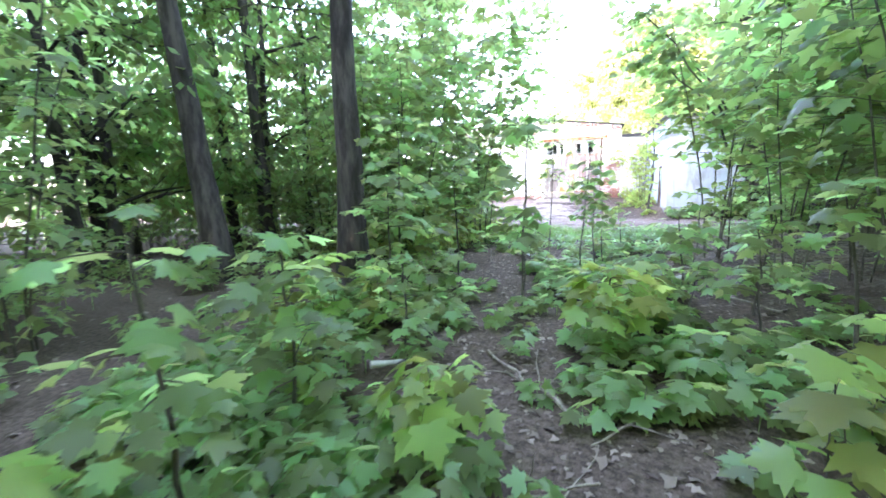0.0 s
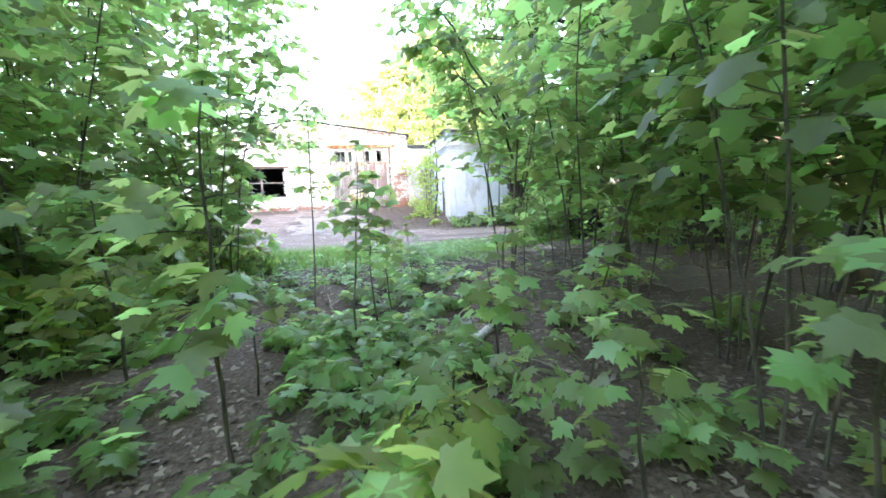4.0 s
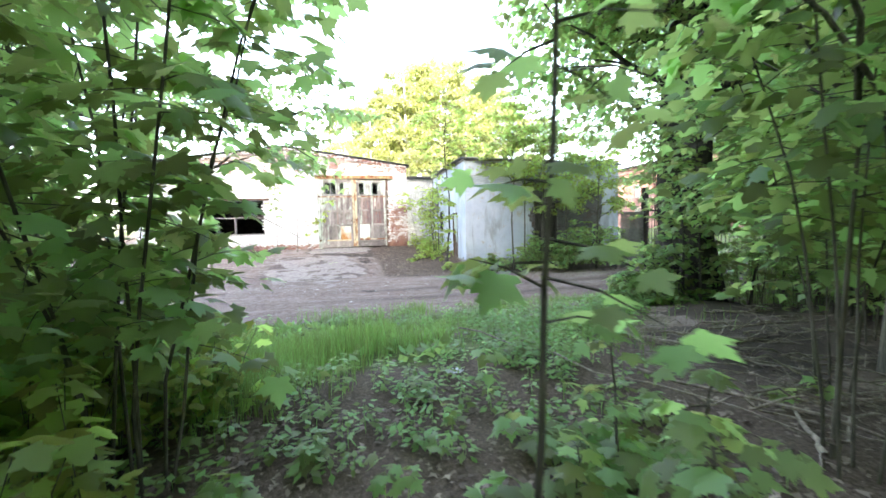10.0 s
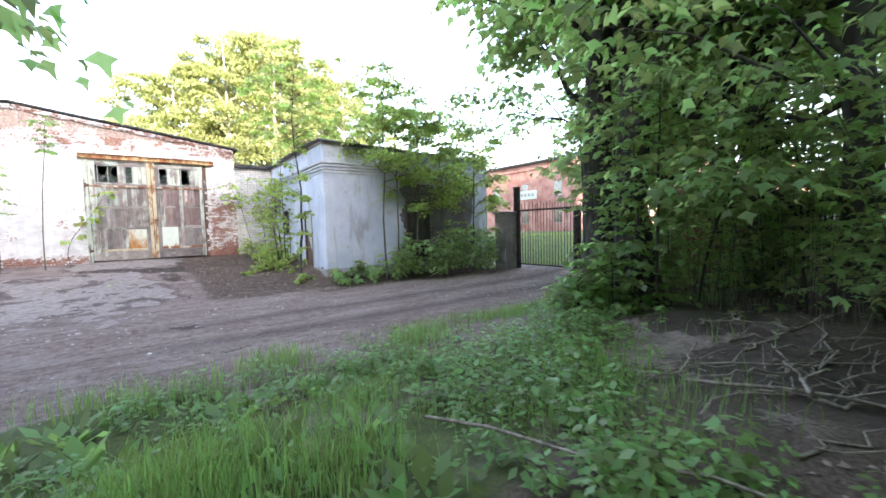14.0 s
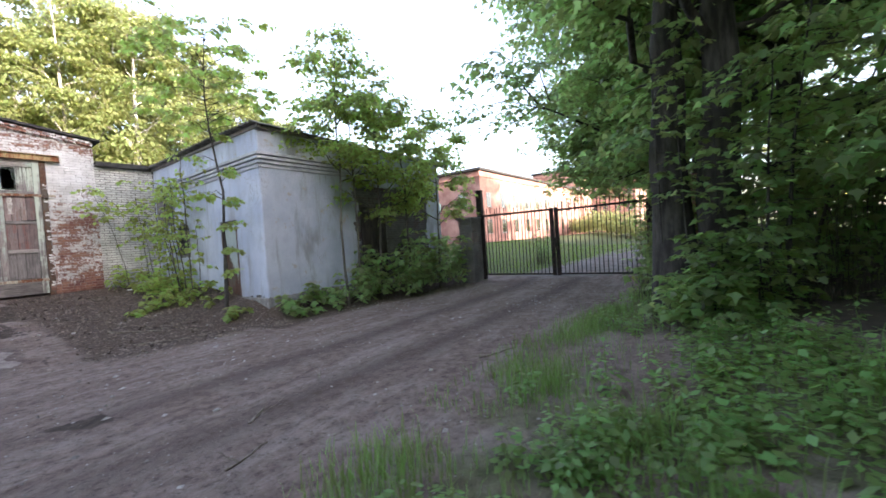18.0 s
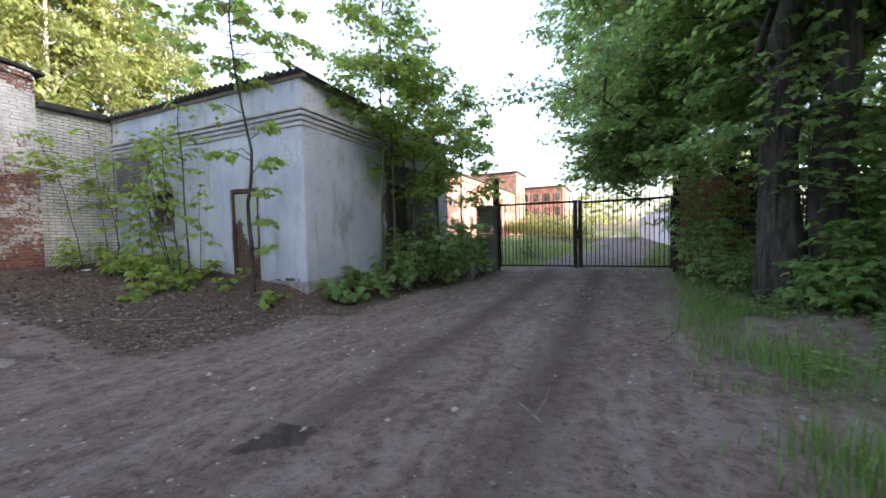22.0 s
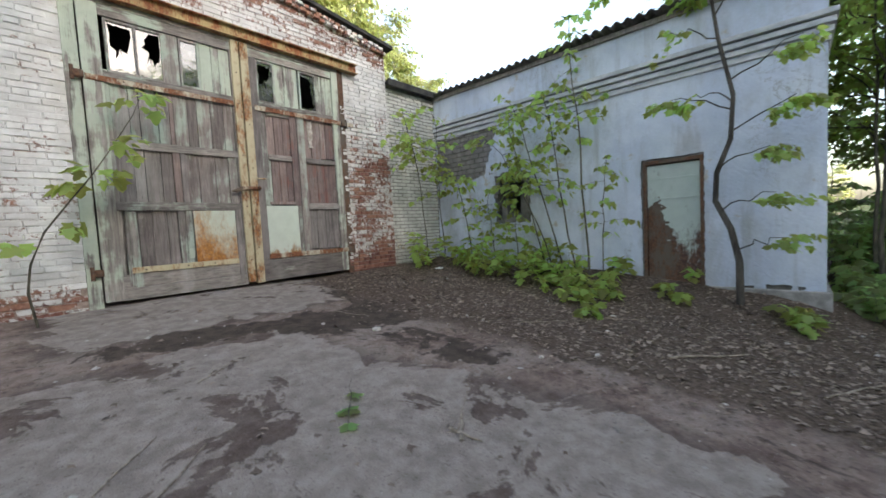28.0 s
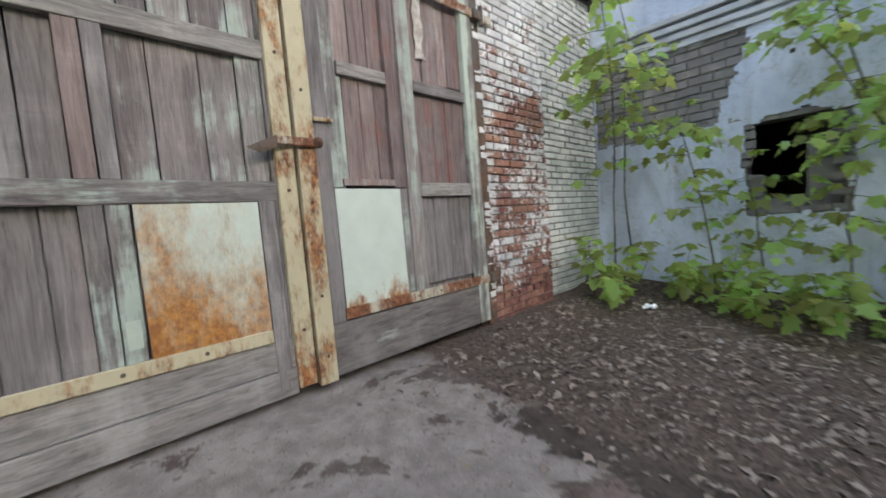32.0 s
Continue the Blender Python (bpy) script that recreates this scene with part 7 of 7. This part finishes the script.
def shoot(h, leaf, tiers, label):
    """A knee-high shoot: one stem and whorls of broad leaves on stalks."""
    root = thing("maple_shoot", label, "seedling", "maple shoots beside the path")
    t, l = Tubes(), Foliage()
    stem = bent((0, 0, -0.05), (g.normal(0, 0.04), g.normal(0, 0.04), h), 0, 0.008, 6)
    t.add(stem, np.linspace(0.005, 0.002, 6), 5)
    for k in range(tiers):
        b = stem[5 - k] if k < 4 else stem[2]
        m = 4 if k == 0 else 2
        hd = g.uniform(0, 6.28) + np.arange(m) * 6.28 / m + k * 1.57 + g.normal(0, 0.2, m)
        s = leaf * g.uniform(0.75, 1.15, m) * (0.8 if k == 0 else 1.0)
        p = b + np.stack([np.cos(hd), np.sin(hd), 0.25 + 0 * hd], -1) * (0.6 * s)[:, None]
        for q in p:
            t.add(np.stack([b, (b + q) / 2 + (0, 0, 0.01), q]), (0.002, 0.0015, 0.0012), 3)
        l.add(p, hd, g.normal(0.35, 0.2, m), g.normal(0, 0.25, m), s)
    link_mesh("stem", t.mesh("stem"), BARK_SMOOTH, root)
    link_mesh("foliage", l.mesh("foliage", "fine", 0), MAPLE_SUN, root)
    return root


_kinds = [shoot(h, s, k, "knee-high maple shoot with fresh lobed leaves on leaf litter") for h, s, k in ((0.5, 0.14, 4), (0.62, 0.15, 5), (0.42, 0.13, 3), (0.7, 0.15, 5), (0.55, 0.16, 4), (0.36, 0.12, 3))]
for _i, (_a, _b) in enumerate(zip(_x[_near][:170], _y[_near][:170])):
    _m = pose(float(_a), float(_b), on_ground(_a, _b), 0, 0, float(g.uniform(0, 360)))
    if _i < 6:
        _kinds[_i].matrix_basis = _m
    else:
        copy_thing(_kinds[_i % 6], _m)
_x, _y = scatter(2100, -7, 8, -20.5, -14.4, lambda x, y: np.clip(0.35 + 1.2 * patch(x, y + 9, 0.7), 0.02, 1) * np.where((x > 1.1) & (y < -17.4), 0.06, 1))
rosettes("verge_herbs", _x, _y, 0.22, 0.085, 6, HERB, "low green herbs on the verge of the yard", "herbs", "oval", 0.1, 3)
_x, _y = scatter(260, 0.0, 2.2, -18.6, -16.0, lambda x, y: np.exp(-((x - 0.9) ** 2 / 0.5) - (y + 17.2) ** 2 / 0.9))
_x2, _y2 = scatter(480, 0.0, 4.2, -18.2, -15.0, lambda x, y: np.exp(-((x - 2.3) ** 2 / 0.9) - (y + 16.5) ** 2 / 0.6))
_x3, _y3 = scatter(200, -0.8, 1.2, -19.6, -14.6, lambda x, y: np.exp(-((x - 0.2) ** 2 / 0.15) - (y + 18.75) ** 2 / 0.2) + np.exp(-((x - 0.3) ** 2 / 0.15) - (y + 15.3) ** 2 / 0.1))
_x, _y = np.concatenate([_x, _x2, _x3]), np.concatenate([_y, _y2, _y3])
rosettes("nettle_clump", _x, _y, 0.32, 0.10, 6, HERB, "clump of leafy herbs beside the bank", "herbs", "oval", 0.15, 4)


def blades(name, x, y, h, w, mat, label):
    z = gz(x, y) + bumps(x, y)
    n = len(x)
    hd, bend, hh = g.uniform(0, 6.28, n), g.uniform(0.1, 0.7, n), h * g.uniform(0.4, 1.2, n)
    d, s = np.stack([np.cos(hd), np.sin(hd), 0 * hd], -1), np.stack([-np.sin(hd), np.cos(hd), 0 * hd], -1)
    b = np.stack([x, y, z - 0.01], -1)
    mid = b + d * (bend * hh * 0.25)[:, None] + np.array([0, 0, 1]) * (hh * 0.6)[:, None]
    tip = b + d * (bend * hh * 0.9)[:, None] + np.array([0, 0, 1]) * hh[:, None]
    v = np.stack([b - s * w, b + s * w, mid + s * w * 0.8, mid - s * w * 0.8, tip], 1).reshape(-1, 3)
    i = np.arange(n)[:, None] * 5
    f = np.concatenate([i + [[0, 1, 2]], i + [[0, 2, 3]], i + [[3, 2, 4]]])
    me = bpy.data.meshes.new(name)
    me.vertices.add(len(v))
    me.vertices.foreach_set("co", v.ravel())
    me.loops.add(f.size)
    me.loops.foreach_set("vertex_index", f.ravel().astype(np.int32))
    me.polygons.add(len(f))
    me.polygons.foreach_set("loop_start", np.arange(0, f.size, 3, dtype=np.int32))
    me.update(calc_edges=True)
    return tagged(link_mesh(name, me, mat), label, "grass", kind="stuff")


def verge_density(x, y):
    return cover(x, y)[1] * np.clip(0.22 + 2.3 * patch(x + 7, y - 3, 0.75), 0, 1) * np.where((x > 2.4) & (y < -15.6), 0.15, 1) * np.where((x > -1.2) & (y > -17.0), 0.5, 1) * (1 - 0.95 * np.exp(-(((x + 2.5) / 0.8) ** 2) - ((y + 16.6) / 0.5) ** 2)) * (1 - 0.9 * np.exp(-(((x + 0.8) / 0.8) ** 2) - ((y + 18.9) / 0.45) ** 2))


_x, _y = scatter(84000, -9, 9.8, -20.0, -13.4, verge_density)
blades("verge_grass", _x, _y, np.where((_x > -1.2) & (_y > -17.0), 0.2, 0.33), 0.0042, GRASS, "fresh green grass in tufts along the yard")
_x, _y = scatter(16000, 0.6, 9.9, -15.3, -13.5, lambda x, y: np.exp(-(((y + 14.35 + 0.12 * (x - 4)) / 0.42) ** 2)) * np.clip(0.55 + 1.6 * patch(x, y, 0.9), 0, 1))
blades("track_grass", _x, _y, 0.2, 0.0042, GRASS, "short fresh grass in a strip beside the track")
_c = np.array([(-2.9, -19.3), (-2.6, -18.8), (-3.1, -18.9), (-2.3, -18.1), (-2.0, -17.6), (-2.7, -18.0), (-0.9, -17.3), (-3.5, -17.2), (-1.4, -16.4), (-4.4, -16.6), (-0.2, -16.2), (0.8, -15.6), (-0.5, -14.2), (1.5, -14.6), (-1.7, -16.9), (-1.8, -17.2)])
_k = g.integers(0, len(_c), 6000)
_x, _y = _c[_k, 0] + g.normal(0, 0.3, 6000), _c[_k, 1] + g.normal(0, 0.24, 6000)
blades("tall_grass", _x, _y, np.where(_y > -16.5, 0.3, 0.42), 0.005, GRASS, "tall fresh grass tufts at the yard edge")
_x, _y = scatter(17000, 10.8, 34, -16.4, 2, lambda x, y: cover(x, y)[1])
blades("yard_grass", _x, _y, 0.16, 0.008, LAWN_GRASS, "bright grass beyond the gate")
# broad dock leaves at the grass edge
_x, _y = scatter(240, -5.5, -0.3, -18.2, -15.0, lambda x, y: np.clip(0.5 + 1.5 * patch(x, y, 0.9), 0, 1))
rosettes("dock_plants", _x, _y, 0.06, 0.2, 7, HERB, "broad-leaved dock plants in the grass", "herbs", "oval", -0.85, 1)


def litter_density(x, y):
    return np.clip(cover(x, y)[0] + 0.07 * np.where(y > -14, 1, 0), 0, 1)


_x, _y = scatter(24000, -6.0, 3.0, -31, -0.2, lambda x, y: litter_density(x, y) * np.where(y > -9, 1.0, 0.5))
_x2, _y2 = scatter(9000, 3.0, 9.0, -31, -6.98, lambda x, y: litter_density(x, y) * 0.5)
_x3, _y3 = scatter(13000, -1.6, 2.8, -8.2, -0.15, lambda x, y: litter_density(x, y) * 0.9)
_x, _y = np.concatenate([_x, _x2, _x3]), np.concatenate([_y, _y2, _y3])
_x4, _y4 = scatter(11000, -3.6, 3.2, -31, -19.6, lambda x, y: litter_density(x, y))
_x, _y = np.concatenate([_x, _x4]), np.concatenate([_y, _y4])
_n = len(_x)
_me = leaf_mesh("leaf_litter", np.stack([_x, _y, gz(_x, _y) + bumps(_x, _y) + g.uniform(0.004, 0.02, _n)], -1), g.uniform(0, 6.28, _n), g.normal(0, 0.2, _n), g.normal(0, 0.28, _n), 0.018 + 0.064 * g.uniform(0, 1, _n) ** 1.5, "mid")
tagged(link_mesh("leaf_litter", _me, DRY_LEAF), "dry brown fallen leaves over the ground", "leaf litter", kind="stuff")

_x, _y = scatter(17000, -7, 9.5, -14.9, -1.0, lambda x, y: np.clip(0.3 + 1.0 * patch(x, y, 0.8), 0.05, 1) * np.where(y > -6.5, 0.4, 1.0))
_n = len(_x)
_o = np.array([(1, 0, 0), (-1, 0, 0), (0, 1, 0), (0, -1, 0), (0, 0, 1), (0, 0, -1)], float)
_f = np.array([(0, 2, 4), (2, 1, 4), (1, 3, 4), (3, 0, 4), (2, 0, 5), (1, 2, 5), (3, 1, 5), (0, 3, 5)])
_s = (0.004 + np.minimum(g.exponential(0.007, (_n, 1, 1)), 0.034)) * g.uniform(0.6, 1.4, (_n, 1, 3)) * np.array([1, 1, 0.6])
_v = np.stack([_x, _y, gz(_x, _y) + bumps(_x, _y) + 0.003], -1)[:, None] + _o[None] * _s * g.uniform(0.75, 1.2, (_n, 6, 1))
tagged(link_mesh("road_stones", mesh_from("road_stones", _v.reshape(-1, 3), (_f[None] + (np.arange(_n) * 6)[:, None, None]).reshape(-1, 3)), STONE), "small pale stones and chips in the trodden earth", "stones", kind="stuff")


# ---- fallen wood and litter ----
def stick(a, b, r, label, material=DEADWOOD, name="fallen_branch", forks=0, lift=0.0, sag=0.0, wobble=0.025):
    t = Tubes()
    za, zb = on_ground(*a) + r + lift, on_ground(*b) + r + lift * 0.3
    p = bent((*a, za), (*b, zb), sag, wobble * math.dist(a, b) * 0.5, 8)
    p[:, 2] = np.maximum(p[:, 2], gz(p[:, 0], p[:, 1]) + bumps(p[:, 0], p[:, 1]) + r * 0.7)
    t.add(p, np.linspace(r, r * 0.5, 8), 7)
    for i in range(forks):
        k = 2 + i % 5
        e = p[k] + RNG.uniform(-0.35, 0.35, 3) * (1, 1, 0.5) + (0, 0, 0.08)
        t.add(bent(p[k], e, 0, 0.01, 4), np.linspace(r * 0.5, r * 0.15, 4), 5)
    return tagged(link_mesh(name, t.mesh(name), material), label, "branch", "fallen branches")


stick((0.02, -23.6), (0.76, -22.62), 0.062, "pale peeling birch log lying in the undergrowth", BARK_PALE, "birch_log", 0, 0, 0, 0.01)
stick((-2.78, -27.67), (-2.35, -27.0), 0.022, "grey fallen branch among seedlings", DEADWOOD, "fallen_branch", 2, 0.05)
stick((-2.2, -26.55), (-2.0, -26.3), 0.03, "broken pale branch stub among seedlings", BARK_PALE, "branch_stub", 0, 0.1)
stick((-1.5, -23.12), (0.1, -23.36), 0.022, "dark fallen bough across the path", BARK, "fallen_branch", 2, 0.02)
stick((-1.8, -22.5), (-1.75, -22.2), 0.012, "bare upright twig in the leaf litter", DEADWOOD, "dry_twig", 0, 0.0)
stick((0.3, -23.0), (1.75, -22.75), 0.013, "thin dead branch across the birch log", DEADWOOD, "fallen_branch", 2, 0.16)
stick((0.45, -23.2), (0.6, -22.2), 0.010, "thin dead branch beside the birch log", DEADWOOD, "fallen_branch", 1, 0.2)
stick((1.0, -21.3), (1.75, -20.6), 0.022, "pale dead bough on the brushwood", DEADWOOD, "fallen_branch", 1, 0.12)
stick((-0.3, -17.6), (1.3, -21.2), 0.013, "long thin bent branch hanging over the herbs", DEADWOOD, "fallen_branch", 1, 0.3)
stick((0.75, -20.0), (2.40, -22.28), 0.016, "long thin dead branch propped over the herbs", DEADWOOD, "fallen_branch", 1, 0.25)
stick((1.9, -18.4), (3.1, -20.6), 0.018, "long dead branch on the bare bank", DEADWOOD, "fallen_branch", 2, 0.06)
stick((2.1, -17.9), (3.6, -19.4), 0.014, "thin dead branch on the bare bank", DEADWOOD, "fallen_branch", 3, 0.04)
g2 = random.Random(4)
for _i in range(46):
    _a = (g2.uniform(1.0, 4.6), g2.uniform(-21.5, -17.8))
    _th = g2.uniform(-0.9, 0.4)
    _ln = g2.uniform(0.5, 1.5)
    stick(_a, (_a[0] + _ln * math.cos(_th), _a[1] + _ln * math.sin(_th)), g2.uniform(0.006, 0.018), "dry twig in the brushwood on the bank", DEADWOOD, "dry_twig", g2.randint(0, 3), g2.uniform(0.0, 0.12), 0.0, 0.07)
for _i in range(30):
    _a = (g2.uniform(0.7, 2.9), g2.uniform(-22.2, -18.4))
    _th, _ln = g2.uniform(-1.1, 0.2), g2.uniform(0.8, 1.9)
    stick(_a, (_a[0] + _ln * math.cos(_th), _a[1] + _ln * math.sin(_th)), g2.uniform(0.006, 0.013), "long pale dry twig in the brushwood heap", DEADWOOD, "dry_twig", g2.randint(1, 4), g2.uniform(0.03, 0.25), 0.0, 0.06)
for _i in range(22):
    _a = (g2.uniform(-3.0, 3.0), g2.uniform(-29, -21))
    _th, _ln = g2.uniform(0, 6.28), g2.uniform(0.4, 1.1)
    stick(_a, (_a[0] + _ln * math.cos(_th), _a[1] + _ln * math.sin(_th)), g2.uniform(0.006, 0.016), "dry twig on the wood floor", DEADWOOD, "dry_twig", g2.randint(0, 2), g2.uniform(0.0, 0.1))
for _a, _b, _r in (((0.0, -5.65), (0.75, -6.25), 0.014), ((0.1, -6.8), (0.9, -7.3), 0.012), ((-2.55, -5.0), (-2.3, -4.8), 0.014), ((-2.5, -4.85), (-2.45, -5.1), 0.012), ((-4.4, -4.6), (-3.7, -3.9), 0.010), ((-4.5, -4.2), (-3.9, -3.6), 0.008), ((-0.5, -12.4), (-0.2, -12.15), 0.012), ((0.6, -12.0), (0.9, -11.6), 0.010), ((2.2, -13.4), (3.0, -13.7), 0.012), ((-3.5, -3.0), (-3.2, -2.8), 0.007), ((-1.0, -13.0), (-0.6, -12.9), 0.01), ((-0.2, -4.0), (0.4, -4.4), 0.008), ((1.2, -7.9), (1.9, -8.1), 0.011), ((-1.6, -2.0), (-1.4, -2.5), 0.006)):
    stick(_a, _b, _r, "broken stick lying on the trodden earth", DEADWOOD, "broken_stick", 1, 0.0)
for _i in range(26):
    _a = (g2.uniform(0.3, 2.4), g2.uniform(-6.6, -1.5))
    _th, _ln = g2.uniform(0, 6.28), g2.uniform(0.15, 0.5)
    stick(_a, (_a[0] + _ln * math.cos(_th), _a[1] + _ln * math.sin(_th)), g2.uniform(0.003, 0.007), "thin twig among the fallen leaves", DEADWOOD, "dry_twig", 0)


def scrap(x, y, s, label, seed, material=PAPER):
    rnd = random.Random(seed)
    bm = bmesh.new()
    n = 6
    vs = [[bm.verts.new((x + s * (i / n - 0.5) + rnd.uniform(-0.1, 0.1) * s, y + 0.7 * s * (j / n - 0.5), on_ground(x, y) + 0.01 + s * rnd.uniform(0.0, 0.22))) for j in range(n + 1)] for i in range(n + 1)]
    for i in range(n):
        for j in range(n):
            bm.faces.new((vs[i][j], vs[i + 1][j], vs[i + 1][j + 1], vs[i][j + 1]))
    ob = part("litter_scrap", bm, material, None)
    ob.modifiers.new("thickness", "SOLIDIFY").thickness = 0.002
    return tagged(ob, label, "litter", "scraps of litter")


scrap(-1.03, -23.9, 0.17, "crumpled white paper lying in dry leaves", 1)
scrap(-1.76, -21.32, 0.2, "crumpled white plastic lying in the herbs", 2)
scrap(-0.89, -21.09, 0.16, "crumpled white plastic near the saplings", 3)
scrap(-0.7, -18.92, 0.18, "torn grey plastic scrap on bare soil", 4)
scrap(1.65, -0.95, 0.16, "white paper scrap under the bush by the wall", 5)
scrap(2.2, -1.3, 0.12, "white paper scrap under the bush by the wall", 6)
# fresh twig that fell on the slab
_t, _l = Tubes(), Foliage()
_b = np.array([(-2.95, -4.3), (-2.6, -3.9)])
_pt = bent((-2.98, -4.36, on_ground(-2.98, -4.36) + 0.02), (-2.6, -3.85, on_ground(-2.6, -3.85) + 0.03), -0.02, 0.01, 5)
_t.add(_pt, np.linspace(0.005, 0.002, 5), 5)
_l.add(np.repeat(_pt[[0, 1, 1, 2]], 2, 0), np.array([3.6, 4.6, 2.6, 5.2, 3.2, 0.2, 1.0, 5.9]), np.full(8, 0.05), np.zeros(8), np.full(8, 0.09))
plant("fallen_twig", "fallen green maple twig lying on the concrete", "twig", _t, _l, BARK_SMOOTH, MAPLE_LIGHT, "full", "", 0, "leaves")
for _x, _y, _s in ((-1.65, -2.98, 0.05), (-0.5, -11.7, 0.035), (-0.9, -4.7, 0.03), (-0.45, -5.1, 0.035), (0.4, -4.9, 0.025), (-3.4, -10.2, 0.03), (1.5, -13.1, 0.03), (-2.0, -2.4, 0.025)):
    bm = bmesh.new()
    bmesh.ops.create_icosphere(bm, subdivisions=1, radius=_s, matrix=Matrix.Translation((_x, _y, on_ground(_x, _y) + _s * 0.3)) @ Matrix.Diagonal((1.2, 0.9, 0.6, 1)))
    for v in bm.verts:
        v.co += Vector((random.uniform(-1, 1), random.uniform(-1, 1), random.uniform(-1, 1))) * _s * 0.16
    tagged(part("loose_stone", bm, STONE, None), "pale loose stone on the trodden earth", "stone", "loose stones")


# ---- single bricks: pier and the foot of the low wall ----
def single_bricks(rows, y, depth, material, parent):
    made = {}
    for c, z, l in rows:
        key = round(l, 2)
        if key not in made:
            made[key] = [brick_mesh(l, COURSE - JOINT, depth) for _ in range(2)]
            for me in made[key]:
                me.materials.append(material)
        ob = new("brick", random.choice(made[key]))
        ob.parent = parent
        ob.location = (c, y + random.uniform(-0.003, 0.006), z)
        ob.rotation_euler = (random.uniform(-0.01, 0.01), random.uniform(-0.008, 0.008), random.uniform(-0.012, 0.012))


single_bricks(brick_rows(0.14, GX1, -0.16, 3.285), 0.02, 0.03, BRICK_PAINT_ONE, garage_wall)
single_bricks(brick_rows(1.26, 2.84, -0.16, 1.445, None, RNG, 0), 0.10, 0.018, BRICK_PALE, low_wall)
